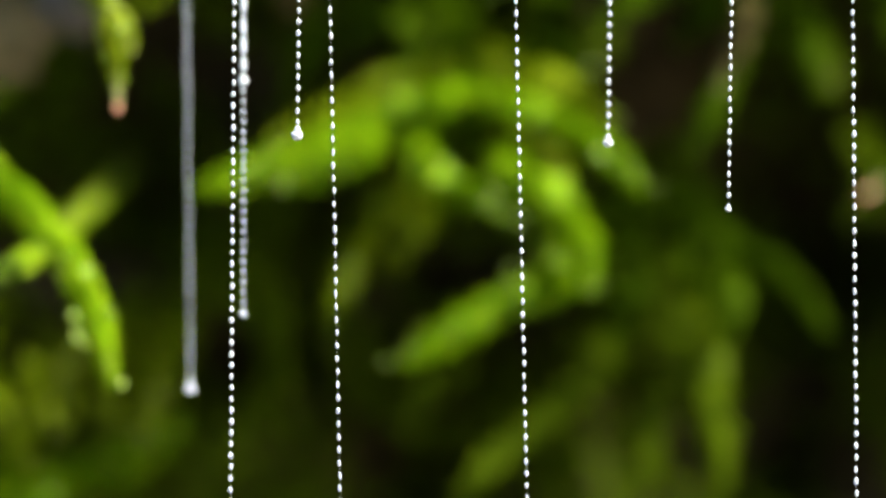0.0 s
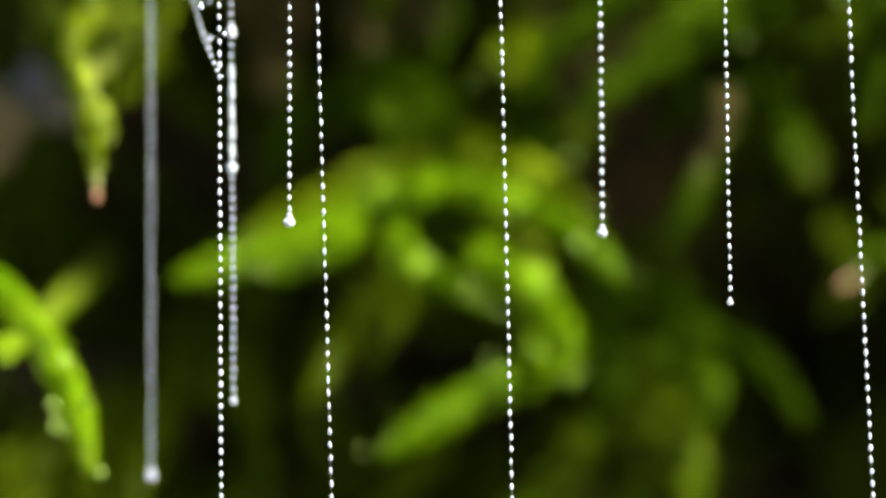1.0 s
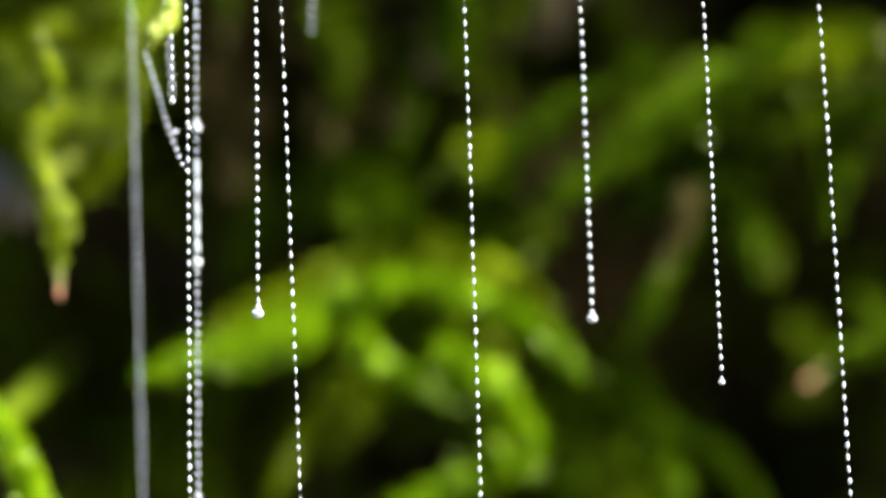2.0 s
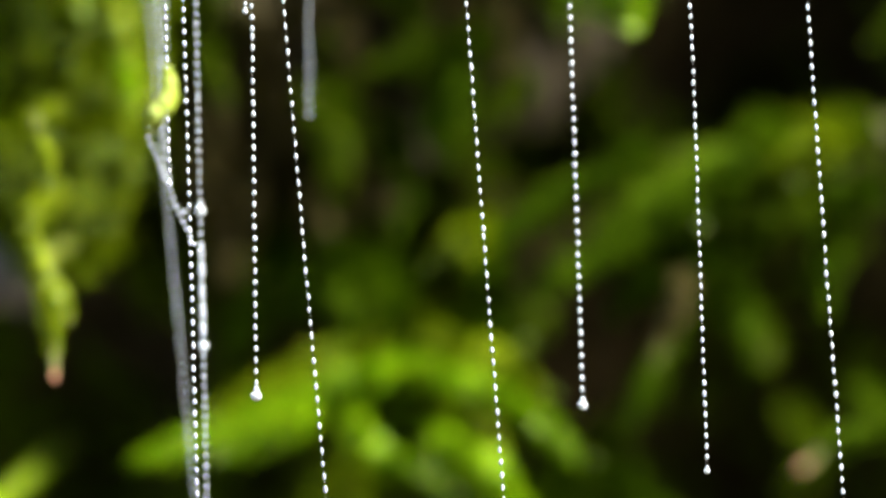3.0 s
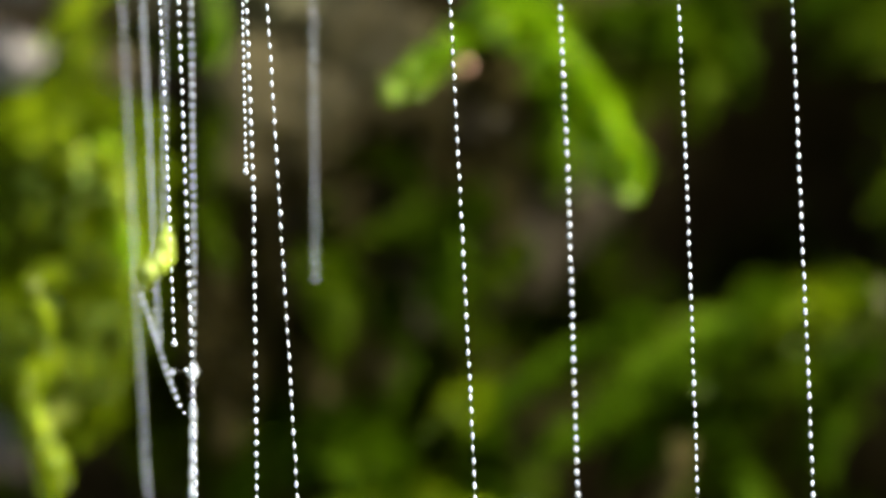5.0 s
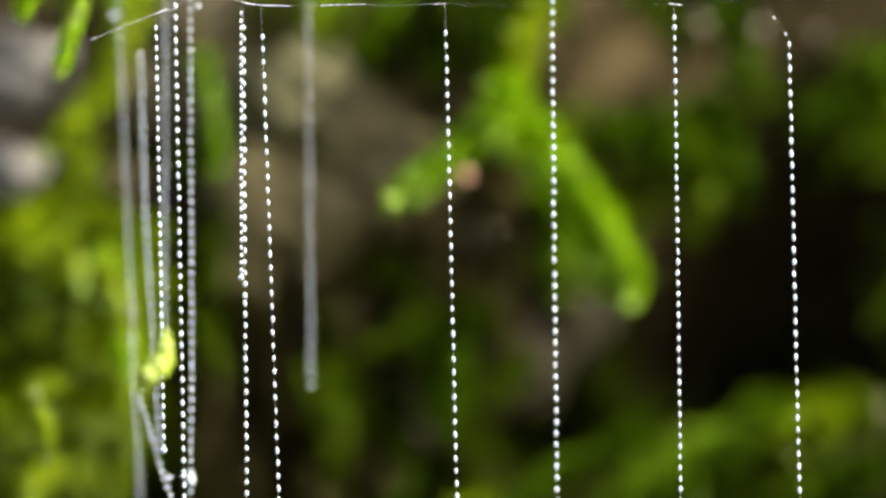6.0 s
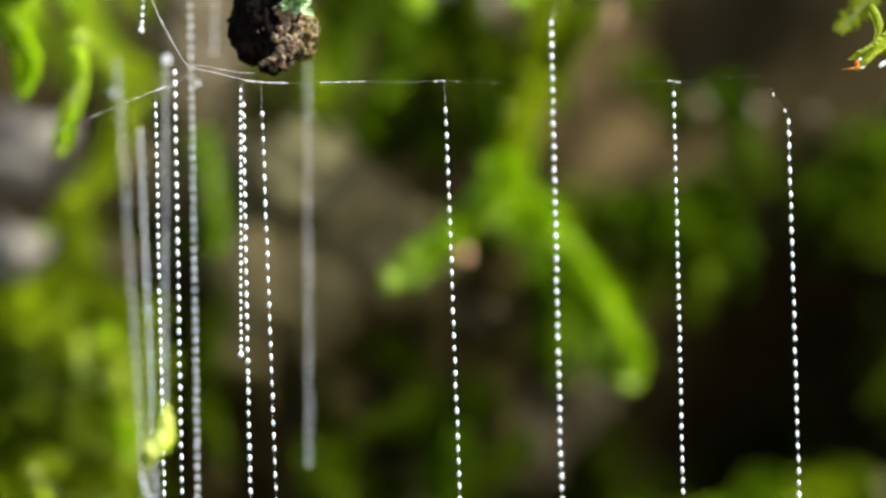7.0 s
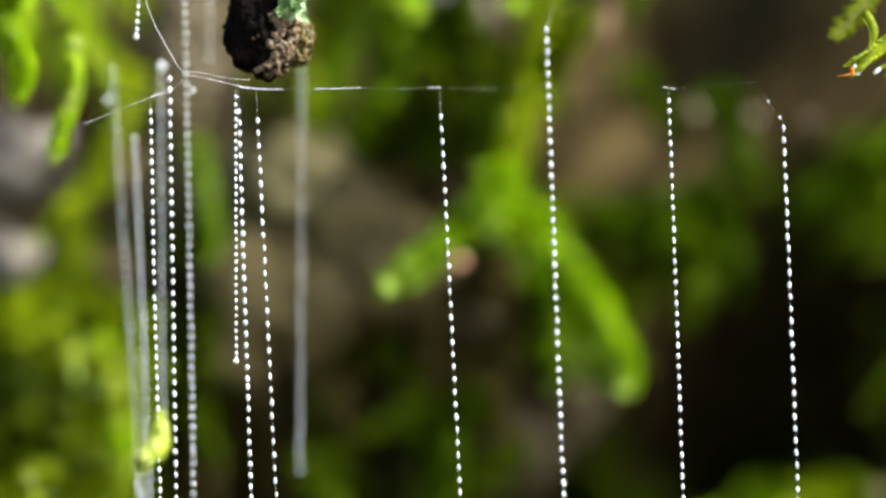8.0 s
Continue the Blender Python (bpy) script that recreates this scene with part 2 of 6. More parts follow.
# most of these brown lumps are added to lighten the dark bank
stone((-1.78, 522.0, 485.63), (3.2, 2.1, 2.8), STONE_TAN, 12, "rough brown stone or filler lump in the earth bank")
stone((2.87, 520.0, 474.39), (3.0, 2.0, 3.4), STONE_TAN, 13, "rough brown stone or filler lump in the earth bank")
stone((18.64, 522.0, 471.59), (2.8, 1.8, 2.6), STONE_TAN, 14, "rough brown stone or filler lump in the earth bank")
stone((12.18, 520.0, 482.57), (2.6, 1.7, 2.3), STONE_TAN, 15, "rough brown stone or filler lump in the earth bank")
stone((-4.68, 522.0, 464.54), (2.8, 1.8, 2.3), STONE_TAN, 16, "rough brown stone or filler lump in the earth bank")
stone((8.18, 525.0, 464.65), (2.6, 1.7, 2.2), STONE_TAN, 17, "rough brown stone or filler lump in the earth bank")
stone((-19.87, 506.0, 490.07), (4.2, 2.8, 6.0), STONE_BROWN, 21, "rough brown stone or filler lump in the earth bank")
stone((-22.42, 512.0, 498.08), (4.5, 3.0, 5.0), STONE_TAN, 22, "rough brown stone or filler lump in the earth bank")
stone((-16.42, 497.0, 473.12), (3.6, 2.4, 5.0), STONE_BROWN, 23, "rough brown stone or filler lump in the earth bank")
stone((-25.72, 510.0, 488.70), (4.0, 2.6, 4.0), STONE_BROWN, 24, "rough brown stone or filler lump in the earth bank")
stone((-1.18, 516.0, 480.54), (4.5, 3.0, 4.5), STONE_TAN, 25, "rough brown stone or filler lump in the earth bank")
stone((6.89, 516.0, 475.90), (4.0, 2.6, 5.0), STONE_TAN, 26, "rough brown stone or filler lump in the earth bank")
stone((-15.05, 497.0, 478.13), (5.0, 3.3, 6.0), STONE_BROWN, 27, "rough brown stone or filler lump in the earth bank")
stone((-11.46, 512.0, 468.21), (5.0, 3.3, 6.0), STONE_TAN, 28, "rough brown stone or filler lump in the earth bank")
stone((-4.62, 514.0, 471.18), (5.5, 3.6, 6.0), STONE_TAN, 29, "rough brown stone or filler lump in the earth bank")
stone((2.85, 516.0, 466.67), (5.5, 3.6, 5.0), STONE_TAN, 30, "rough brown stone or filler lump in the earth bank")
stone((9.76, 516.0, 462.01), (5.0, 3.3, 5.0), STONE_TAN, 31, "rough brown stone or filler lump in the earth bank")
stone((-1.75, 516.0, 458.56), (5.0, 3.3, 5.0), STONE_TAN, 32, "rough brown stone or filler lump in the earth bank")
stone((15.59, 518.0, 467.91), (4.5, 3.0, 6.0), STONE_TAN, 33, "rough brown stone or filler lump in the earth bank")
stone((-1.16, 497.0, 479.80), (5.0, 3.3, 5.0), STONE_BROWN, 34, "rough brown stone or filler lump in the earth bank")
stone((-5.61, 497.0, 483.70), (5.0, 3.3, 5.0), STONE_BROWN, 35, "rough brown stone or filler lump in the earth bank")
stone((-9.21, 497.0, 477.02), (5.0, 3.3, 6.0), STONE_BROWN, 36, "rough brown stone or filler lump in the earth bank")


# ---- moss shoots ----
def leaf(bm, at, way, face, length, width):
    """A cupped pointed leaf of six faces."""
    side = way.cross(face).normalized()
    lift = side.cross(way)
    spine = [at, at + way * length * 0.45 + lift * length * 0.10, at + way * length]
    w = (0.45, 1.0)
    mid = [bm.verts.new(p) for p in spine]
    left = [bm.verts.new(spine[i] + side * width * 0.5 * w[i] + lift * width * 0.16) for i in (0, 1)]
    right = [bm.verts.new(spine[i] - side * width * 0.5 * w[i] + lift * width * 0.16) for i in (0, 1)]
    bm.faces.new((mid[0], left[0], left[1], mid[1]))
    bm.faces.new((right[0], mid[0], mid[1], right[1]))
    bm.faces.new((mid[1], left[1], mid[2]))
    bm.faces.new((right[1], mid[1], mid[2]))


def build_carpet():
    """Short moss that covers the bank: thick low down, thinner and patchy higher up where the earth is drier."""
    rng = random.Random(31)
    bm = bmesh.new()
    rows = [r for r in BANK if 0.34 < r[75].z < 0.56 and r[75].y < 0.7]
    cols = [i for i in range(len(rows[0])) if abs(rows[0][i].x) < 0.075]
    lo, hi = rows[0][cols[0]].x, rows[0][cols[-1]].x
    made = 0
    for _ in range(9000):
        x = rng.uniform(lo, hi)
        i = next(c for c in cols[1:] if rows[0][c].x >= x)
        k = rng.randrange(len(rows) - 1)
        u, v = rng.random(), rng.random()
        a = rows[k][i - 1].lerp(rows[k][i], u).lerp(rows[k + 1][i - 1].lerp(rows[k + 1][i], u), v)
        patch = noise.noise(a * 45) + 0.5 * noise.noise(a * 110 + Vector((5, 0, 0)))
        if patch < -0.32 + 16.0 * max(0, a.z - 0.452) + rng.uniform(-0.15, 0.15):
            continue
        lean = Vector((rng.uniform(-0.5, 0.5), -1, rng.uniform(-0.9, 0.5))).normalized()
        tall = rng.uniform(0.002, 0.0045)
        for j in range(9):
            at = a + lean * tall * (j / 9)
            out = Vector((rng.gauss(0, 1), rng.gauss(0, 0.6), rng.gauss(0, 1))).normalized()
            size = 0.0019 * rng.uniform(0.7, 1.3)
            leaf(bm, at, (out + lean * 0.7).normalized(), (lean - out * 0.4).normalized(), size, size * 0.5)
    tagged(part("moss_carpet", bm, MOSS_OLIVE_SHADE), "short olive moss covering the damp earth bank", "moss", kind="stuff")


build_carpet()


def dew(at, r, label="round dew drop on a moss leaf, its glint painted in"):
    bm = bmesh.new()
    spindle(bm, (0, 0, 0), r * M, r * M, 14, 10)
    ob = part("dew_drop", bm, MOSS_DEW)
    ob.location = Vector(at) * M
    tagged(ob, label, "dew drop", "dew drops on the moss")


def leaf_mesh(name, at, go, face, long, wide, mat, parent, label=""):
    """Many small pointed leaves, folded along the midrib, as one mesh: arrays of places, ways and sizes."""
    side = np.cross(go, face)
    side /= np.linalg.norm(side, axis=1)[:, None]
    lift = np.cross(side, go)
    long, wide = long[:, None], wide[:, None]
    mid = at + go * long * 0.45 + lift * wide * 0.22
    verts = np.stack([at, mid - side * wide * 0.5, at + go * long, mid + side * wide * 0.5], 1).reshape(-1, 3)
    first = np.arange(len(at))[:, None] * 4
    faces = np.concatenate([first + [[0, 1, 2]], first + [[0, 2, 3]]])
    me = bpy.data.meshes.new(name)
    me.from_pydata(verts.tolist(), [], faces.tolist())
    me.materials.append(mat)
    ob = new(name, me)
    ob.parent = parent
    if label:
        ob["label"] = label
    return ob


def moss_shoot(points, width, mat, label, tip=None, dense=1.0, taper=0.6, leafy=0.48, tufted=0.3, wet=0):
    """A leafy moss shoot from its tip (first) to where it leaves the bank (last); width over the leaves."""
    rng = np.random.RandomState(round(sum(p[0] * 7 + p[2] * 3 for p in points)) % 100000)
    p = [Vector(q) * M for q in points]
    p[0] = p[0] + (p[1] - p[0]).normalized() * width * M * 0.35
    seen = sum((a - b).length for a, b in zip(p, p[1:]))
    # the shoot goes on into the bank
    p.append(p[-1] + (p[-1] - p[-2]).normalized() * 0.002 + Vector((0, max(0.02, 0.55 - p[-1].y), 0.001)))
    base = p[-1].copy()
    path = curve_points([q - base for q in p], 60)
    steps = np.array([(b - a).length for a, b in zip(path, path[1:])])
    along = np.concatenate([[0], np.cumsum(steps)])
    ob = thing("moss_shoot", base, label, "moss", "moss shoots")
    w = width * M
    bm = bmesh.new()
    tube(bm, path[::3] + [path[-1]], [0.0003 + 0.0006 * i / 20 for i in range(21)], 6)
    part("stem", bm, STEM, ob)
    shown = int(dense * 380 * seen / w)
    inner = int(dense * 110 * (along[-1] - seen) / w)
    count = shown + inner
    s = np.concatenate([rng.uniform(0, seen, shown), rng.uniform(seen, along[-1], inner)])
    turn, big = rng.uniform(0, 2 * math.pi, count), np.full(count, 0.95)
    # part of the leaves crowd into tufts, which gives the shoot its uneven outline
    clumps = max(6, int(4.5 * along[-1] / w))
    pick = rng.randint(0, clumps, count)
    where, whose, size = np.linspace(0, along[-1], clumps) + rng.uniform(0, w / 5, clumps), rng.uniform(0, 6.28, clumps), rng.uniform(0.8, 1.25, clumps)
    crowd = (rng.uniform(0, 1, count) < tufted) & (where[pick] < seen)
    s = np.where(crowd, np.clip(where[pick] + rng.normal(0, w * 0.06, count), 0, along[-1]), s)
    turn = np.where(crowd, whose[pick] + rng.normal(0, 0.8, count), turn)
    big = np.where(crowd, size[pick], big)
    pts = np.array([tuple(q) for q in path])
    k = np.clip(np.searchsorted(along, s) - 1, 0, 58)
    u = ((s - along[k]) / steps[k])[:, None]
    at = pts[k] * (1 - u) + pts[k + 1] * u
    way = pts[k] - pts[k + 1]
    way /= np.linalg.norm(way, axis=1)[:, None]
    o = np.cross(way, [[0.3, 0.2, 0.93]])
    o /= np.linalg.norm(o, axis=1)[:, None]
    out = np.cos(turn)[:, None] * o + np.sin(turn)[:, None] * np.cross(way, o)
    # leaves are shorter at the very tip
    long = w * leafy * np.minimum(1.0, 0.35 + s / w * taper) * big * rng.uniform(0.8, 1.25, count)
    go = way * rng.uniform(0.45, 1.0, (count, 1)) + out * rng.uniform(0.6, 1.0, (count, 1)) + [[0, 0, -0.15]]
    go /= np.linalg.norm(go, axis=1)[:, None]
    brown = s < w * (0.85 if tip else -1)
    long = np.where(brown, w * 0.24, long)
    go[brown] = (way + out * 0.22)[brown] / np.linalg.norm((way + out * 0.22)[brown], axis=1)[:, None]
    face = way - out * 0.4
    wide = long * rng.uniform(0.26, 0.38, count)
    g = ~brown
    leaf_mesh("foliage", at[g], go[g], face[g], long[g], wide[g], mat, ob)
    # dew on the side that faces the open
    for i in range(wet):
        q = path[rng.randint(1, 14)] + base
        a = rng.uniform(0.3, 2.84)
        dew((q + Vector((math.cos(a), -math.sin(a), rng.uniform(-0.4, 0.6))) * w * 0.58) / M, rng.uniform(0.10, 0.24))
    if tip:
        leaf_mesh("withered_tip", at[brown], go[brown], face[brown], long[brown] * 1.5, wide[brown] * 1.6, tip, ob, "withered pinkish-brown tip")


def pebble(at, r):
    bm = bmesh.new()
    lump(bm, (0, 0, 0), (r * M, r * M, r * M), 0.25, r, 2)
    ob = part("pebble", bm, PEBBLE)
    ob.location = Vector(at) * M
    tagged(ob, "small tan pebble on the bank, pale in place of a glint", "pebble", "pebbles on the bank")


BRIGHT = "bright green leafy moss shoot growing from the bank"
LIME = "lime-green sunlit moss shoot hanging from the bank"
MIDDLE = "mid-green moss shoot on the bank, half shade in its colour"
SHADED = "moss shoot thick with fine leaves, shade in its green"
BROWN = "brown moss shoot, withered or added as filler, low on the bank"
SUNNY = "yellow-green moss shoot in patchy sunlight"
DARK = "dark green moss shoot with hollow shade in its colour"
DULL = "olive moss shoot deep in the bank, dimmed for shade"
# the branching shoot low in the middle
moss_shoot([(-27.79, 474.0, 425.40), (-21.69, 477.3, 427.16), (-15.39, 480.7, 429.44), (-8.47, 484.0, 432.36), (-2.55, 487.3, 434.38)], 5.02, MOSS, BRIGHT, wet=4)
moss_shoot([(-18.25, 471.5, 426.24), (-14.19, 476.5, 427.64), (-10.02, 480.7, 430.09)], 3.95, MOSS, BRIGHT, wet=4)
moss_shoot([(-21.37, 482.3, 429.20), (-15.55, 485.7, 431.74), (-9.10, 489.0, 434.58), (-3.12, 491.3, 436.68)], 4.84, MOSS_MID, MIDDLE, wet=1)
moss_shoot([(15.92, 477.3, 424.83), (12.27, 481.2, 429.00), (6.67, 485.1, 432.31), (0.17, 489.0, 434.58)], 4.53, MOSS, BRIGHT, wet=4)
moss_shoot([(13.73, 485.7, 430.93), (8.36, 489.0, 434.58), (1.81, 491.3, 437.22)], 5.15, MOSS_MID, MIDDLE, wet=1)
moss_shoot([(10.20, 471.5, 415.46), (9.76, 476.2, 420.15), (7.41, 480.1, 424.43), (2.87, 484.0, 427.71)], 5.00, MOSS, BRIGHT, wet=4)
moss_shoot([(6.09, 480.7, 417.66), (5.04, 484.0, 421.74), (1.80, 487.3, 425.34)], 4.56, MOSS_SHADE, SHADED)
moss_shoot([(3.37, 475.7, 422.84), (0.18, 479.0, 424.76), (-3.60, 482.3, 426.29), (-5.81, 485.7, 429.24)], 4.78, MOSS, BRIGHT, wet=4)
moss_shoot([(-7.74, 471.5, 409.09), (-3.02, 476.2, 411.85), (2.33, 480.1, 414.74), (8.29, 484.0, 417.40)], 5.16, MOSS, BRIGHT, wet=4)
moss_shoot([(-14.84, 482.3, 412.65), (-12.06, 485.7, 417.54), (-9.12, 489.0, 422.77), (-6.97, 491.3, 426.75)], 4.57, MOSS_MID, MIDDLE, wet=1)
moss_shoot([(-8.56, 487.3, 416.05), (-6.96, 490.1, 420.23), (-4.79, 492.4, 423.93)], 4.62, MOSS_MID, MIDDLE, wet=1)
moss_shoot([(-8.06, 491.3, 426.80), (-2.59, 493.5, 431.08), (2.93, 495.8, 435.40)], 8.22, MOSS_SHADE, SHADED)
moss_shoot([(1.82, 492.4, 425.63), (0.72, 494.3, 430.49), (-2.61, 496.2, 436.48), (-4.84, 498.1, 441.41)], 9.06, MOSS_SHADE, SHADED)
moss_shoot([(9.51, 491.3, 425.15), (5.68, 493.5, 429.98), (1.83, 495.8, 434.85)], 8.22, MOSS_MID, MIDDLE, wet=1)
moss_shoot([(-11.40, 493.5, 431.63), (-7.03, 495.8, 434.84), (-2.62, 498.1, 439.75)], 7.71, MOSS_SHADE, SHADED)
moss_shoot([(-4.76, 490.1, 419.68), (-2.59, 492.4, 423.93), (-0.94, 494.7, 428.22)], 6.56, MOSS_SHADE, SHADED)
moss_shoot([(11.80, 495.8, 432.68), (8.50, 498.1, 437.56), (7.41, 500.3, 443.05)], 6.63, MOSS_DARK_SHADE, DARK)
moss_shoot([(-13.71, 497.5, 436.47), (-10.98, 499.8, 440.28), (-8.23, 502.0, 445.24)], 7.22, MOSS_DARK_SHADE, DARK)
moss_shoot([(-19.39, 500.3, 431.86), (-17.23, 502.6, 437.36), (-13.92, 504.9, 442.90)], 6.70, MOSS_DARK_SHADE, DARK)
moss_shoot([(23.65, 499.2, 406.72), (24.85, 501.5, 412.70), (22.12, 503.7, 418.73)], 8.36, MOSS_DARK_SHADE, DARK)
moss_shoot([(13.05, 500.3, 407.16), (15.34, 502.6, 412.60), (14.27, 504.9, 418.07)], 7.82, MOSS_DARK_SHADE, DARK)
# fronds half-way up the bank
moss_shoot([(0.56, 482.3, 443.99), (6.97, 486.2, 446.22), (13.59, 489.7, 450.56), (21.90, 492.4, 454.41)], 4.57, MOSS_DARK_SHADE, DARK)
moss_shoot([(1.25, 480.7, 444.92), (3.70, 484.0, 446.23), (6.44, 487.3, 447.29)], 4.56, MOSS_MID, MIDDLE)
moss_shoot([(9.24, 491.3, 440.08), (14.80, 493.5, 443.34), (23.16, 495.8, 447.75), (31.06, 498.1, 452.19)], 5.75, MOSS_DARK_SHADE, DARK)
moss_shoot([(15.94, 494.7, 446.15), (22.12, 496.9, 450.00), (29.46, 499.2, 453.35), (35.76, 501.5, 456.16)], 6.63, MOSS_SHADE, SHADED)
moss_shoot([(29.74, 485.7, 449.47), (34.86, 489.0, 452.20), (38.86, 491.3, 454.95), (43.45, 493.5, 457.17)], 6.23, MOSS_OLIVE_SHADE, DULL)
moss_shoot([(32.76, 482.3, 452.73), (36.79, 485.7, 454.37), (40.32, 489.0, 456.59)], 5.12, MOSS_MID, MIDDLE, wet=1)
moss_shoot([(36.68, 491.3, 449.46), (40.14, 493.5, 450.56), (44.77, 495.8, 451.11)], 5.21, MOSS_DARK_SHADE, DARK)
moss_shoot([(20.14, 490.1, 426.92), (23.55, 492.8, 434.51), (27.56, 495.4, 441.63), (31.60, 498.1, 447.70)], 4.65, MOSS_DARK_SHADE, DARK)
moss_shoot([(33.24, 493.5, 431.72), (32.56, 495.8, 437.19), (31.05, 498.1, 442.70)], 5.50, MOSS_DARK_SHADE, DARK)
moss_shoot([(28.21, 496.9, 436.65), (30.02, 499.2, 442.72), (33.52, 501.5, 448.85)], 7.21, MOSS_SHADE, SHADED)
moss_shoot([(18.27, 498.1, 437.17), (22.27, 500.3, 441.60), (27.41, 502.6, 446.05)], 7.23, MOSS_DARK_SHADE, DARK)
moss_shoot([(41.27, 500.3, 437.13), (40.34, 502.6, 442.68), (41.64, 504.9, 448.29)], 7.26, MOSS_DARK_SHADE, DARK)
moss_shoot([(36.82, 484.8, 424.44), (40.85, 489.0, 426.96), (46.04, 491.8, 429.03)], 3.90, MOSS_SHADE, SHADED, tip=MOSS_TIP)
moss_shoot([(3.34, 494.7, 452.78), (3.82, 497.5, 458.90), (4.11, 500.3, 466.21)], 5.25, MOSS_DARK_SHADE, DARK)
moss_shoot([(-7.87, 491.8, 448.37), (-7.80, 494.7, 454.42), (-7.29, 497.5, 461.11)], 5.22, MOSS_OLIVE_SHADE, DULL)
moss_shoot([(-2.31, 501.5, 443.85), (-1.76, 503.7, 450.56), (-2.32, 506.0, 457.34)], 6.72, MOSS_DARK_SHADE, DARK)
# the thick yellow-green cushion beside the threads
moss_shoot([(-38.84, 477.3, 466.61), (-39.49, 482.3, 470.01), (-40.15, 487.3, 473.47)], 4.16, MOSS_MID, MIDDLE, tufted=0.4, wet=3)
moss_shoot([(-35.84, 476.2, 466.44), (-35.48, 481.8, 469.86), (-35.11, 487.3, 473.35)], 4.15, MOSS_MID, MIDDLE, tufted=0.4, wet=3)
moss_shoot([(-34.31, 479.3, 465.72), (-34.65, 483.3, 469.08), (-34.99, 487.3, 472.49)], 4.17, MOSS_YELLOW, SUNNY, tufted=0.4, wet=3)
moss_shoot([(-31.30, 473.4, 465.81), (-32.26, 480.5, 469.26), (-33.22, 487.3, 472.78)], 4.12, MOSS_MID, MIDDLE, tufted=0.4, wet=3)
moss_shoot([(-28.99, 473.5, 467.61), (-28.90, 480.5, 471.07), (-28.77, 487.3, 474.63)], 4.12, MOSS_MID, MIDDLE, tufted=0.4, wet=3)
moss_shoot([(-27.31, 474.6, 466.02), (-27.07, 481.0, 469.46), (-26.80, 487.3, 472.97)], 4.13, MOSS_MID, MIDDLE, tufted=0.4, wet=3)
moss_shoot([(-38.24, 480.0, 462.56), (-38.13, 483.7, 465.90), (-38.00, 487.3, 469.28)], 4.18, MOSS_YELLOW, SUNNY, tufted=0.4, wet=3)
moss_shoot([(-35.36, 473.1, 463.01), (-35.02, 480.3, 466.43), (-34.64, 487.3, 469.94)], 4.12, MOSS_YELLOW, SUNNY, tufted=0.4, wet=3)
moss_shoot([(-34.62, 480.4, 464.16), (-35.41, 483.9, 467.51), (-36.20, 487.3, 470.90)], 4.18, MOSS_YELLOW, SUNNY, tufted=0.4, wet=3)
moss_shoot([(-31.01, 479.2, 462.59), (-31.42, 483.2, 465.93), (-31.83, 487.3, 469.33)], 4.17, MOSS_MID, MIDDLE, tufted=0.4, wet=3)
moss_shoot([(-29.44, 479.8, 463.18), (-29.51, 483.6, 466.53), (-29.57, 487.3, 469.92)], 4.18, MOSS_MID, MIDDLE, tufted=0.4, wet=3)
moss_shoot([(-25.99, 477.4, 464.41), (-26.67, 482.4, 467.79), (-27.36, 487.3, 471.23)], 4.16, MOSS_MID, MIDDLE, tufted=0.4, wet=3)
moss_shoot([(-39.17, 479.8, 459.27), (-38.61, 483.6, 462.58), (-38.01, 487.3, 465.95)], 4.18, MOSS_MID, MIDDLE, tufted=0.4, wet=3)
moss_shoot([(-36.97, 480.6, 459.73), (-36.98, 483.9, 463.04), (-36.99, 487.3, 466.40)], 4.18, MOSS_YELLOW, SUNNY, tufted=0.4, wet=3)
moss_shoot([(-34.31, 480.6, 461.01), (-33.88, 483.9, 464.32), (-33.44, 487.3, 467.68)], 4.18, MOSS_YELLOW, SUNNY, tufted=0.4, wet=3)
moss_shoot([(-31.27, 471.8, 460.79), (-31.07, 479.9, 464.19), (-30.78, 487.3, 467.68)], 4.11, MOSS_YELLOW, SUNNY, tufted=0.4, wet=3)
moss_shoot([(-28.58, 477.4, 459.20), (-29.73, 482.4, 462.53), (-30.90, 487.3, 465.92)], 4.16, MOSS_YELLOW, SUNNY, tufted=0.4, wet=3)
moss_shoot([(-27.04, 480.0, 459.87), (-27.15, 483.7, 463.19), (-27.26, 487.3, 466.54)], 4.18, MOSS_YELLOW, SUNNY, tufted=0.4, wet=3)
moss_shoot([(-38.01, 472.5, 455.57), (-38.97, 480.2, 458.88), (-39.90, 487.3, 462.27)], 4.11, MOSS_MID, MIDDLE, tufted=0.4, wet=3)
moss_shoot([(-35.80, 474.8, 455.71), (-35.39, 481.0, 459.01), (-34.95, 487.3, 462.39)], 4.13, MOSS_YELLOW, SUNNY, tufted=0.4, wet=3)
moss_shoot([(-34.13, 474.9, 457.62), (-33.88, 481.2, 460.95), (-33.61, 487.3, 464.36)], 4.13, MOSS_YELLOW, SUNNY, tufted=0.4, wet=3)
moss_shoot([(-30.65, 476.7, 456.95), (-31.07, 482.0, 460.26), (-31.48, 487.3, 463.63)], 4.15, MOSS_MID, MIDDLE, tufted=0.4, wet=3)
moss_shoot([(-28.58, 480.4, 456.36), (-29.54, 483.9, 459.64), (-30.50, 487.3, 462.97)], 4.18, MOSS_MID, MIDDLE, tufted=0.4, wet=3)
moss_shoot([(-27.24, 480.2, 456.45), (-27.04, 483.8, 459.74), (-26.81, 487.3, 463.08)], 4.18, MOSS_YELLOW, SUNNY, tufted=0.4, wet=3)
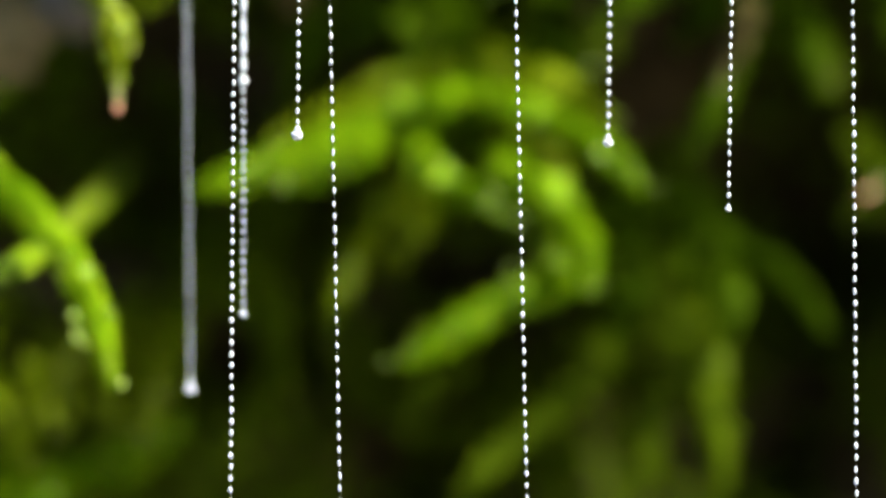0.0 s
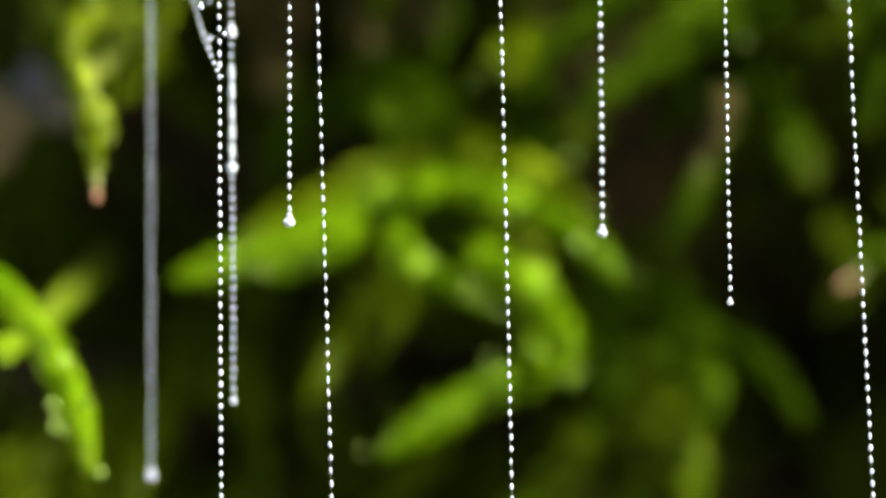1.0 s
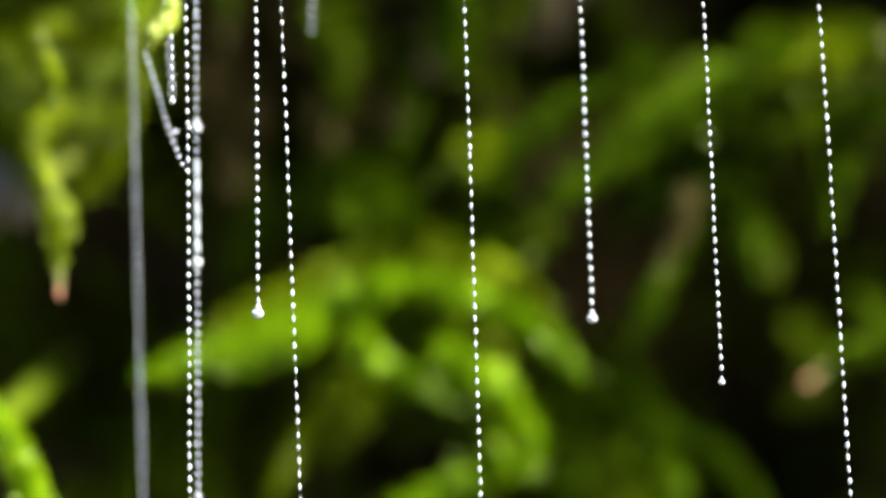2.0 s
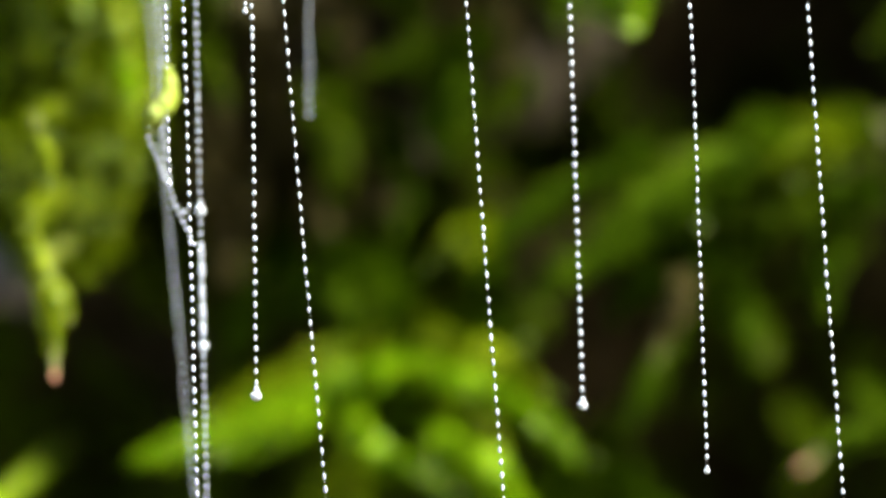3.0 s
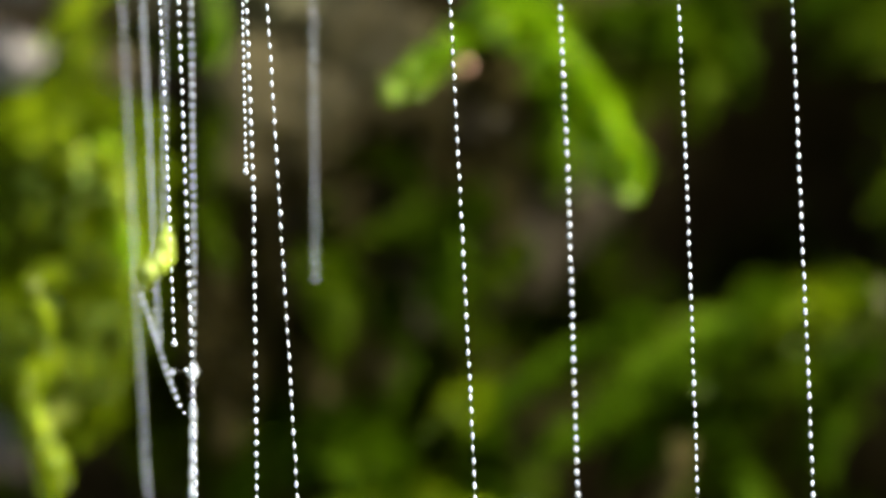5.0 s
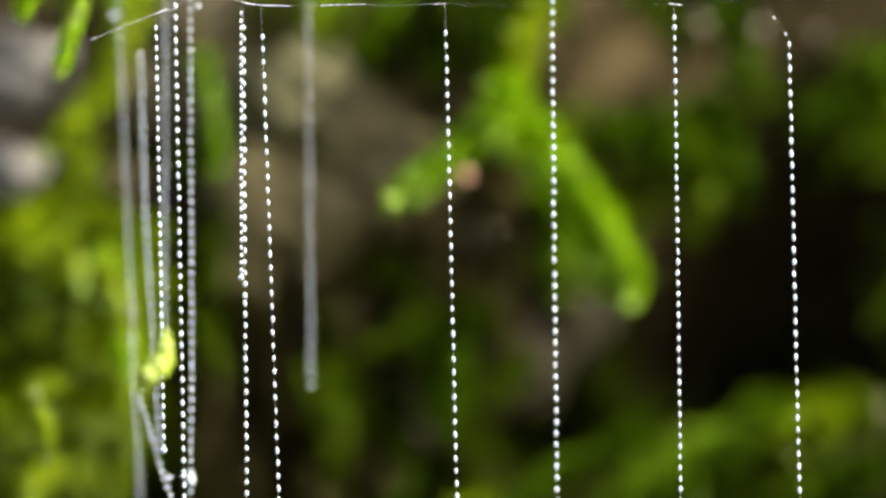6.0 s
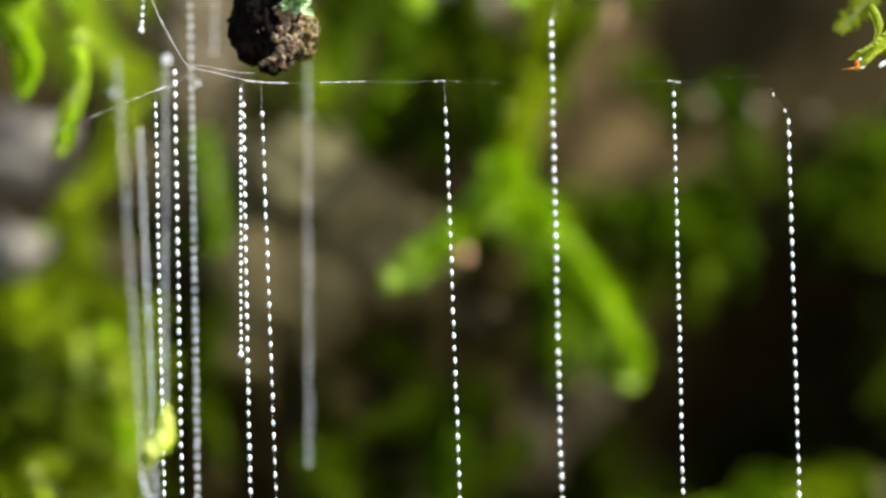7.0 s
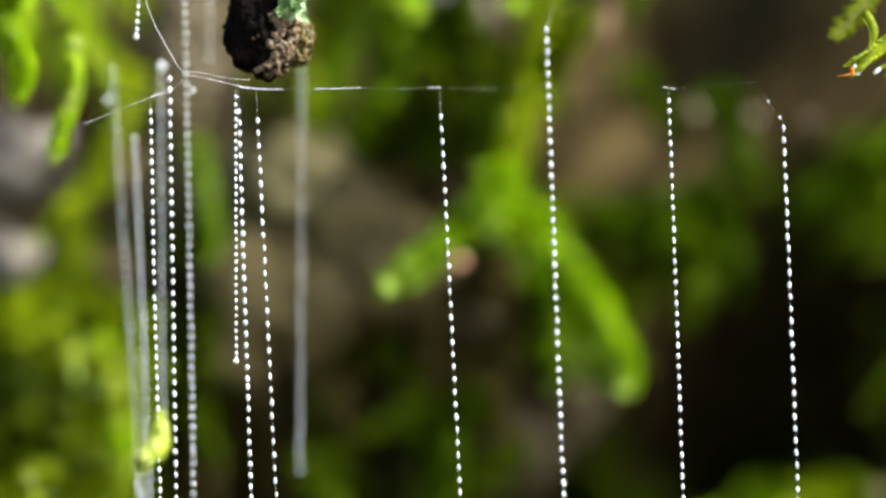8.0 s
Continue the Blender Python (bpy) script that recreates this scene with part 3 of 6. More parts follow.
moss_shoot([(-37.13, 471.6, 453.28), (-37.70, 479.9, 456.55), (-38.18, 487.3, 459.92)], 4.11, MOSS_YELLOW, SUNNY, tufted=0.4, wet=3)
moss_shoot([(-35.21, 477.2, 453.76), (-35.81, 482.2, 457.03), (-36.43, 487.3, 460.37)], 4.16, MOSS_YELLOW, SUNNY, tufted=0.4, wet=3)
moss_shoot([(-34.51, 478.0, 453.10), (-34.91, 482.7, 456.36), (-35.30, 487.3, 459.69)], 4.16, MOSS_YELLOW, SUNNY, tufted=0.4, wet=3)
moss_shoot([(-31.17, 477.2, 453.84), (-31.52, 482.2, 457.11), (-31.87, 487.3, 460.45)], 4.16, MOSS_MID, MIDDLE, tufted=0.4, wet=3)
moss_shoot([(-29.68, 474.8, 453.63), (-29.84, 481.1, 456.89), (-29.97, 487.3, 460.25)], 4.13, MOSS_MID, MIDDLE, tufted=0.4, wet=3)
moss_shoot([(-26.89, 475.4, 453.64), (-27.58, 481.4, 456.91), (-28.26, 487.3, 460.26)], 4.14, MOSS_MID, MIDDLE, tufted=0.4, wet=3)
moss_shoot([(-38.94, 479.1, 449.42), (-40.02, 483.2, 452.66), (-41.10, 487.3, 455.95)], 4.17, MOSS_MID, MIDDLE, tufted=0.4, wet=3)
moss_shoot([(-35.78, 477.8, 450.86), (-36.12, 482.5, 454.09), (-36.48, 487.3, 457.40)], 4.16, MOSS_YELLOW, SUNNY, tufted=0.4, wet=3)
moss_shoot([(-34.22, 478.2, 450.73), (-34.67, 482.8, 453.97), (-35.11, 487.3, 457.27)], 4.16, MOSS_YELLOW, SUNNY, tufted=0.4, wet=3)
moss_shoot([(-31.00, 474.2, 449.08), (-31.09, 480.8, 452.30), (-31.18, 487.3, 455.59)], 4.13, MOSS_YELLOW, SUNNY, tufted=0.4, wet=3)
moss_shoot([(-29.72, 477.1, 449.52), (-30.57, 482.2, 452.75), (-31.43, 487.3, 456.05)], 4.16, MOSS_YELLOW, SUNNY, tufted=0.4, wet=3)
moss_shoot([(-38.50, 479.3, 447.39), (-38.24, 483.3, 450.60), (-37.97, 487.3, 453.87)], 4.17, MOSS_YELLOW, SUNNY, tufted=0.4, wet=3)
moss_shoot([(-35.08, 472.6, 447.10), (-35.03, 480.2, 450.27), (-34.92, 487.3, 453.55)], 4.11, MOSS_MID, MIDDLE, tufted=0.4, wet=3)
moss_shoot([(-34.09, 478.9, 447.52), (-34.78, 483.1, 450.73), (-35.47, 487.3, 454.01)], 4.17, MOSS_YELLOW, SUNNY, tufted=0.4, wet=3)
moss_shoot([(-31.41, 477.1, 446.45), (-32.14, 482.2, 449.64), (-32.88, 487.3, 452.91)], 4.16, MOSS_YELLOW, SUNNY, tufted=0.4, wet=3)
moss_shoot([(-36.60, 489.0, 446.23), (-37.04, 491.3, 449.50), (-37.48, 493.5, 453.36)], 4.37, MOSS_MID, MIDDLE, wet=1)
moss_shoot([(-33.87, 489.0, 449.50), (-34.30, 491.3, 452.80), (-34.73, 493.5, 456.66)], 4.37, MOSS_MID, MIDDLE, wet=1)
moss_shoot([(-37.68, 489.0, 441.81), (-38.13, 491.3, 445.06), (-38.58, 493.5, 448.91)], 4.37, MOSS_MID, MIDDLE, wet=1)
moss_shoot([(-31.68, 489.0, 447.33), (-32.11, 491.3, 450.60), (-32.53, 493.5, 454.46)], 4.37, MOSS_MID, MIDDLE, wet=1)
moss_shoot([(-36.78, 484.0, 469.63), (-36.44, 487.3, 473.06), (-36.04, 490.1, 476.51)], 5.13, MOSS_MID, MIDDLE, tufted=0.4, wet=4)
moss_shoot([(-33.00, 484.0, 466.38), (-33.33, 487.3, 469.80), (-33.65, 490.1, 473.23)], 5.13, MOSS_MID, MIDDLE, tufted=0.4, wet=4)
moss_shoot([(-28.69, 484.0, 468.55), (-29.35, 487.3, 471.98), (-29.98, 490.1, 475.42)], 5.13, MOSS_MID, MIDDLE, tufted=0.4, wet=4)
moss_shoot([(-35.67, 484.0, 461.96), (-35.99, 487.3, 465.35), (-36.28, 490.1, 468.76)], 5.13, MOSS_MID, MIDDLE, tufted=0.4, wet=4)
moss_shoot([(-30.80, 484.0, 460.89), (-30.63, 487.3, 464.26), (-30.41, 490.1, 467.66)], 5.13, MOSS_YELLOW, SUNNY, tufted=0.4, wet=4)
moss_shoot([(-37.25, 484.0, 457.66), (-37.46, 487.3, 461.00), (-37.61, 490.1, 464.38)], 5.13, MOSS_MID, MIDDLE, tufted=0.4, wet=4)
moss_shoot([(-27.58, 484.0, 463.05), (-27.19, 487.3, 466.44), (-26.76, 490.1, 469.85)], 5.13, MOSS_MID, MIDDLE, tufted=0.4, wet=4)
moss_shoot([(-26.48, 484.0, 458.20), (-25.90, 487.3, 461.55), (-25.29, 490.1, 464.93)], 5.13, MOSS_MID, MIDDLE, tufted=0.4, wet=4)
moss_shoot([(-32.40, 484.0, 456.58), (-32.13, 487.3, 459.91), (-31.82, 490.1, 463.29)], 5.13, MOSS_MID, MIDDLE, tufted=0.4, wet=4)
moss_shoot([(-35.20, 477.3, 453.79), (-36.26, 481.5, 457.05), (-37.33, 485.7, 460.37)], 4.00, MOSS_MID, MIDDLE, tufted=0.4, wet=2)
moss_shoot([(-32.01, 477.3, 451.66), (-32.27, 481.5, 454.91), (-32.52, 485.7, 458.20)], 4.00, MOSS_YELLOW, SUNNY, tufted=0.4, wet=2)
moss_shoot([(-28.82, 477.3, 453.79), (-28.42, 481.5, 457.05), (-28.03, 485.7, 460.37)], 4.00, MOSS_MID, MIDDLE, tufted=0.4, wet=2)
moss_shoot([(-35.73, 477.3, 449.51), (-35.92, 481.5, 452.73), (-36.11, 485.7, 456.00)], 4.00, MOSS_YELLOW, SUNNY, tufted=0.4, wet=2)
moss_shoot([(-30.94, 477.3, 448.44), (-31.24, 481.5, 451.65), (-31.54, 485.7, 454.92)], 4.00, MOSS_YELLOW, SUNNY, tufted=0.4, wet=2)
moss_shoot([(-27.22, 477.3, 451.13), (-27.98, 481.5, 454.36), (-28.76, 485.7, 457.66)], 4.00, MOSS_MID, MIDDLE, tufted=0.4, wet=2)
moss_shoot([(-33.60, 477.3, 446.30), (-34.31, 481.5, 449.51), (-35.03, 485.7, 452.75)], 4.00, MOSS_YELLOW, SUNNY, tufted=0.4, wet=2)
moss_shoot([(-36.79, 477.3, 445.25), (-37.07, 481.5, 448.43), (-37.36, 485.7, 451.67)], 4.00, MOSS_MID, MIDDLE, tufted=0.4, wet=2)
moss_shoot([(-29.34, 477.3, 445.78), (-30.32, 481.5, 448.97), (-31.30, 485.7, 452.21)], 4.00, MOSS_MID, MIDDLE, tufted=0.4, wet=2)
# brown filler shoots added to lighten the dark gaps between the fronds
moss_shoot([(-18.51, 501.5, 452.88), (-19.24, 503.7, 457.40), (-19.98, 506.0, 462.51)], 8.40, MOSS_BROWN, BROWN)
moss_shoot([(-15.98, 501.5, 445.04), (-16.69, 503.7, 449.52), (-17.40, 506.0, 454.60)], 8.40, MOSS_BROWN, BROWN)
moss_shoot([(-19.34, 501.5, 439.41), (-18.63, 503.7, 443.88), (-17.92, 506.0, 448.94)], 8.40, MOSS_BROWN, BROWN)
moss_shoot([(-14.60, 501.5, 461.29), (-14.59, 503.7, 465.84), (-14.59, 506.0, 470.99)], 8.40, MOSS_BROWN, BROWN)
moss_shoot([(-21.58, 501.5, 447.28), (-21.15, 503.7, 451.76), (-20.72, 506.0, 456.86)], 8.40, MOSS_BROWN, BROWN)
moss_shoot([(-5.08, 501.5, 452.89), (-5.84, 503.7, 457.40), (-6.61, 506.0, 462.51)], 8.40, MOSS_BROWN, BROWN)
moss_shoot([(-2.29, 501.5, 444.48), (-2.77, 503.7, 448.96), (-3.24, 506.0, 454.03)], 8.40, MOSS_BROWN, BROWN)
moss_shoot([(-6.20, 501.5, 461.85), (-6.87, 503.7, 466.41), (-7.53, 506.0, 471.56)], 8.40, MOSS_BROWN, BROWN)
moss_shoot([(-9.55, 501.5, 441.66), (-8.94, 503.7, 446.12), (-8.32, 506.0, 451.19)], 8.40, MOSS_BROWN, BROWN)
moss_shoot([(9.47, 501.5, 461.29), (8.87, 503.7, 465.85), (8.27, 506.0, 471.00)], 8.40, MOSS_BROWN, BROWN)
moss_shoot([(-11.80, 501.5, 452.33), (-12.28, 503.7, 456.84), (-12.78, 506.0, 461.95)], 8.40, MOSS_BROWN, BROWN)
moss_shoot([(-15.15, 500.3, 480.02), (-15.61, 502.6, 484.69), (-16.07, 504.9, 489.41)], 8.37, MOSS_BROWN, BROWN)
moss_shoot([(-11.22, 500.3, 472.72), (-10.62, 502.6, 477.34), (-10.02, 504.9, 482.02)], 8.37, MOSS_BROWN, BROWN)
moss_shoot([(-6.76, 500.3, 480.03), (-7.42, 502.6, 484.70), (-8.09, 504.9, 489.41)], 8.37, MOSS_BROWN, BROWN)
moss_shoot([(-3.95, 500.3, 470.49), (-3.27, 502.6, 475.11), (-2.57, 504.9, 479.76)], 8.37, MOSS_BROWN, BROWN)
moss_shoot([(2.19, 500.3, 469.37), (2.18, 502.6, 473.98), (2.18, 504.9, 478.64)], 8.37, MOSS_BROWN, BROWN)
moss_shoot([(-1.17, 500.3, 478.35), (-1.05, 502.6, 483.01), (-0.94, 504.9, 487.72)], 8.37, MOSS_BROWN, BROWN)
moss_shoot([(-8.97, 500.3, 462.62), (-9.18, 502.6, 467.19), (-9.39, 504.9, 471.82)], 8.37, MOSS_BROWN, BROWN)
moss_shoot([(7.78, 500.3, 470.49), (8.25, 502.6, 475.11), (8.73, 504.9, 479.77)], 8.37, MOSS_BROWN, BROWN)
moss_shoot([(-16.23, 500.3, 463.73), (-16.73, 502.6, 468.31), (-17.24, 504.9, 472.95)], 8.37, MOSS_BROWN, BROWN)
moss_shoot([(3.31, 500.3, 460.38), (3.53, 502.6, 464.95), (3.75, 504.9, 469.57)], 8.37, MOSS_BROWN, BROWN)
# a withered tan frond
moss_shoot([(22.46, 478.0, 433.44), (23.04, 478.0, 436.38), (24.1, 480.0, 438.72), (25.92, 484.0, 442.4)], 3.1, MOSS_BROWN, BROWN, tip=MOSS_OLIVE_SHADE)

moss_shoot([(36.74, 498, 482.69), (40.18, 499, 486.13), (44.85, 501, 488.55)], 6.0, MOSS_SHADE, SHADED)
moss_shoot([(43.28, 496, 487.56), (45.9, 497, 490.16), (49.17, 499, 492.31)], 6.0, MOSS_SHADE, SHADED)
moss_shoot([(40.23, 500, 480.03), (43.69, 501, 482.35), (47.82, 503, 483.63)], 5.5, MOSS_OLIVE_SHADE, DULL)
moss_shoot([(32.6, 494, 432.62), (33.77, 495, 434.24), (35.0, 497, 436.38)], 3.6, MOSS_OLIVE_SHADE, DULL)
moss_shoot([(28.89, 488, 447.85), (33.31, 489, 448.92), (37.81, 491, 450.55)], 4.2, MOSS_OLIVE_SHADE, DULL)
moss_shoot([(-7.25, 500, 462.42), (-0.55, 501, 464.12), (7.31, 503, 466.71)], 6.5, MOSS_OLIVE_SHADE, DULL)
moss_shoot([(-5.85, 500, 450.14), (-6.98, 501, 455.17), (-6.45, 503, 459.69)], 7.0, MOSS_OLIVE_SHADE, DULL)
moss_shoot([(3.91, 500, 452.37), (2.24, 501, 457.41), (3.94, 503, 461.94)], 7.0, MOSS_SHADE, SHADED)

# the two shoots that hang high on the bank
moss_shoot([(21.3, 471.5, 465.5), (18.88, 477.8, 470.67), (16.14, 483.2, 475.83), (13.33, 487.7, 480.55), (10.69, 492.4, 484.15)], 7.7, MOSS, BRIGHT, dense=1.1, taper=0.9, wet=6)
moss_shoot([(13.90, 490.1, 465.58), (14.55, 493.0, 472.32), (12.97, 495.8, 478.58)], 4.65, MOSS_SHADE, SHADED)
moss_shoot([(-3.16, 459.0, 474.29), (0.95, 464.0, 477.68), (5.69, 469.0, 482.23), (9.21, 474.0, 487.20)], 4.72, MOSS, BRIGHT, wet=4)
moss_shoot([(7.78, 467.8, 484.35), (10.26, 473.0, 490.91), (11.79, 476.9, 497.73), (12.87, 480.5, 504.09), (14.33, 484.0, 509.43)], 4.80, MOSS_YELLOW, SUNNY, wet=2)
moss_shoot([(5.87, 482.3, 484.74), (8.66, 486.5, 490.56), (10.92, 490.1, 496.96)], 5.12, MOSS_SHADE, SHADED)
moss_shoot([(15.07, 482.3, 491.80), (13.84, 486.2, 497.10), (14.49, 489.7, 502.99), (15.42, 492.4, 508.88)], 4.57, MOSS_DARK_SHADE, DARK)
moss_shoot([(-6.20, 499.2, 487.24), (-4.26, 501.5, 493.63), (-1.75, 503.7, 499.52), (-0.34, 506.0, 506.62)], 9.20, MOSS_SHADE, SHADED)
moss_shoot([(1.35, 500.3, 487.33), (2.77, 502.6, 493.18), (3.91, 504.9, 499.08), (4.51, 507.6, 505.66)], 8.37, MOSS_DARK_SHADE, DARK)
moss_shoot([(7.79, 500.3, 487.89), (7.28, 503.2, 494.37), (6.47, 506.0, 500.91)], 7.82, MOSS_SHADE, SHADED)
moss_shoot([(-8.93, 495.8, 490.84), (-7.87, 498.1, 496.66), (-6.79, 500.3, 503.10), (-5.70, 502.6, 509.61)], 6.63, MOSS_SHADE, SHADED)
moss_shoot([(26.97, 503.7, 471.80), (28.82, 506.0, 477.60), (27.31, 509.2, 483.51)], 8.43, MOSS_OLIVE_SHADE, DULL)
moss_shoot([(33.90, 506.0, 475.33), (32.44, 509.2, 481.22), (30.36, 512.4, 486.62)], 8.47, MOSS_DARK_SHADE, DARK)
dew((-1.82, 457.4, 474.96), 0.48)
dew((19.99, 469.2, 466.17), 0.52)
moss_shoot([(-31.57, 436.0, 410.52), (-32.73, 440.0, 414.82), (-35.19, 444.0, 419.95), (-39.15, 448.0, 424.91), (-44.28, 452.0, 428.95), (-49.75, 456.0, 432.30)], 4.90, MOSS_PALE, LIME, taper=0.4)
moss_shoot([(-42.66, 440.0, 419.76), (-40.06, 444.0, 421.34), (-38.66, 448.0, 422.15)], 2.68, MOSS_PALE, LIME)
moss_shoot([(-43.38, 491.8, 409.03), (-45.27, 494.1, 404.37), (-49.42, 496.4, 399.09), (-54.14, 498.6, 396.03)], 4.61, MOSS_MID, MIDDLE)
moss_shoot([(-28.19, 495.8, 401.98), (-33.93, 498.1, 398.35), (-41.40, 500.3, 394.71), (-47.83, 502.6, 392.15)], 6.39, MOSS, BRIGHT)
moss_shoot([(-42.86, 491.3, 395.78), (-45.79, 493.5, 401.09), (-50.42, 495.8, 407.54)], 5.18, MOSS_MID, MIDDLE)
moss_shoot([(35.44, 500.3, 408.87), (30.51, 502.6, 415.43), (24.99, 504.9, 418.64), (17.74, 507.6, 420.72)], 5.28, MOSS_DARK_SHADE, DARK)
moss_shoot([(24.04, 489.0, 393.91), (23.30, 491.3, 400.28), (22.27, 493.5, 406.71), (21.25, 495.8, 412.06)], 6.6, MOSS_OLIVE_SHADE, DULL)
moss_shoot([(-3.13, 491.8, 394.09), (2.39, 494.1, 398.84), (8.52, 496.4, 403.61), (12.45, 498.6, 408.45)], 4.61, MOSS_OLIVE_SHADE, DULL)
moss_shoot([(15.90, 500.3, 392.50), (17.07, 502.6, 399.59), (18.82, 504.9, 406.17)], 4.69, MOSS_OLIVE_SHADE, DULL)
moss_shoot([(-18.71, 510.0, 401.63), (-21.11, 513.2, 410.53), (-22.38, 516.4, 418.37)], 7.17, MOSS_OLIVE_SHADE, DULL)
moss_shoot([(-8.34, 491.8, 452.20), (-8.92, 494.1, 456.59), (-9.52, 496.4, 461.04)], 4.61, MOSS_OLIVE_SHADE, DULL)
moss_shoot([(17.91, 471.5, 502.46), (15.40, 475.7, 499.75), (12.81, 479.0, 495.80), (11.28, 482.3, 492.34)], 3.31, MOSS_MID, MIDDLE)
moss_shoot([(14.20, 480.7, 492.73), (12.41, 484.0, 497.96), (13.06, 487.3, 504.36), (14.25, 490.1, 509.69)], 3.94, MOSS_MID, MIDDLE)
moss_shoot([(0.95, 465.2, 500.38), (-0.09, 470.2, 503.35), (-1.68, 474.8, 507.13)], 3.27, MOSS_PALE, LIME)
moss_shoot([(9.18, 459.0, 500.43), (10.33, 464.0, 502.59), (12.56, 469.0, 505.87)], 2.96, MOSS_PALE, LIME)
moss_shoot([(13.28, 497.5, 467.57), (14.76, 499.8, 473.83), (15.67, 502.0, 479.58)], 4.08, MOSS_OLIVE_SHADE, DULL)
moss_shoot([(29.78, 503.2, 477.43), (27.10, 505.4, 482.10), (22.73, 508.4, 485.75)], 6.49, MOSS_DARK_SHADE, DARK)
moss_shoot([(-8.97, 500.3, 462.62), (-8.17, 502.6, 470.01), (-6.81, 504.9, 476.34)], 5.28, MOSS_OLIVE_SHADE, DULL)
moss_shoot([(3.87, 500.3, 455.93), (2.76, 502.6, 464.95), (-1.17, 504.9, 470.70), (-5.71, 507.6, 473.11)], 5.86, MOSS_OLIVE_SHADE, DULL)
moss_shoot([(43.59, 494.7, 464.61), (47.13, 496.9, 467.49), (51.28, 499.2, 469.84)], 3.47, MOSS_OLIVE_SHADE, DULL)
moss_shoot([(43.56, 480.7, 488.42), (46.60, 484.0, 490.90), (50.75, 487.3, 492.86)], 3.38, MOSS, BRIGHT)
moss_shoot([(35.09, 506.0, 487.27), (33.04, 509.2, 491.54), (32.71, 512.4, 497.60)], 5.33, MOSS_DARK_SHADE, DARK)
moss_shoot([(8.92, 500.3, 499.17), (6.71, 502.6, 503.37), (6.18, 504.9, 509.34)], 3.51, MOSS_OLIVE_SHADE, DULL)
moss_shoot([(22.27, 497.5, 502.80), (21.82, 499.8, 506.45), (21.37, 502.0, 510.69)], 4.67, MOSS_OLIVE_SHADE, DULL)
moss_shoot([(-30.82, 434.0, 434.84), (-31.44, 438.0, 439.00), (-32.61, 442.0, 443.33), (-33.40, 446.0, 449.74)], 2.95, MOSS_YELLOW, SUNNY, tip=MOSS_TIP, taper=0.3, tufted=0.12)
moss_shoot([(-30.33, 443.0, 439.33), (-31.09, 447.0, 441.72), (-32.52, 451.0, 445.17)], 2.07, MOSS_YELLOW, SUNNY, tufted=0.12)
moss_shoot([(-27.97, 476.5, 446.43), (-28.96, 479.8, 450.69), (-30.24, 483.2, 455.54), (-30.98, 486.5, 460.46)], 3.35, MOSS_YELLOW, SUNNY, tufted=0.12)
moss_shoot([(-26.10, 471.5, 458.36), (-27.39, 475.7, 462.95), (-28.37, 479.0, 467.30), (-29.11, 482.3, 471.73)], 3.21, MOSS_PALE, LIME, tufted=0.12)
moss_shoot([(-37.59, 480.7, 446.39), (-38.65, 484.0, 452.30), (-38.10, 487.3, 459.39), (-37.77, 490.1, 464.91)], 4.22, MOSS_MID, MIDDLE, tufted=0.12)
moss_shoot([(-32.23, 480.7, 455.03), (-33.53, 484.0, 460.99), (-34.83, 487.3, 466.50), (-35.58, 490.1, 472.06)], 4.79, MOSS_MID, MIDDLE, tufted=0.12)
moss_shoot([(-31.53, 437.0, 450.63), (-32.07, 441.0, 453.59), (-32.85, 445.0, 458.09)], 2.56, MOSS_MID, MIDDLE, tufted=0.12)
moss_shoot([(-17.55, 482.3, 458.54), (-18.75, 485.7, 461.31), (-19.69, 489.0, 464.93)], 3.39, MOSS_OLIVE_SHADE, DULL)
moss_shoot([(-29.29, 476.5, 459.78), (-31.10, 479.8, 465.19), (-32.40, 483.2, 470.69)], 3.91, MOSS_YELLOW, SUNNY, tufted=0.12)
moss_shoot([(-38.59, 476.5, 454.99), (-39.39, 479.8, 460.91), (-39.40, 483.2, 466.91)], 5.03, MOSS_OLIVE_SHADE, DULL)
moss_shoot([(-17.16, 494.7, 466.82), (-18.33, 496.9, 472.42), (-18.98, 499.2, 477.52)], 3.47, MOSS_OLIVE_SHADE, DULL)
moss_shoot([(-32.81, 420.0, 487.19), (-32.67, 424.0, 491.89), (-34.92, 428.0, 496.67), (-36.48, 432.0, 501.05)], 3.84, MOSS_PALE, LIME)
moss_shoot([(-34.19, 422.0, 494.05), (-33.09, 426.0, 497.39), (-31.97, 430.0, 501.28)], 3.46, MOSS_PALE, LIME)
moss_shoot([(-29.64, 420.0, 482.62), (-29.18, 424.0, 486.17), (-28.42, 428.0, 489.92), (-28.21, 432.0, 494.23)], 2.17, MOSS_PALE, LIME)
moss_shoot([(-35.23, 476.5, 480.50), (-32.80, 479.8, 483.18), (-29.53, 483.2, 488.05), (-28.40, 486.5, 492.72), (-27.50, 489.6, 497.44)], 4.69, MOSS_YELLOW, SUNNY)
moss_shoot([(-18.81, 479.0, 478.01), (-18.73, 482.3, 482.03), (-19.36, 485.7, 486.10), (-20.32, 489.0, 490.77)], 2.70, MOSS, BRIGHT)
moss_shoot([(-34.61, 476.5, 465.53), (-35.94, 479.8, 469.42), (-37.29, 483.2, 473.91)], 4.47, MOSS_YELLOW, SUNNY)
moss_shoot([(-26.74, 469.0, 463.01), (-27.57, 474.0, 466.36), (-28.84, 477.3, 470.25)], 2.74, MOSS_YELLOW, SUNNY)
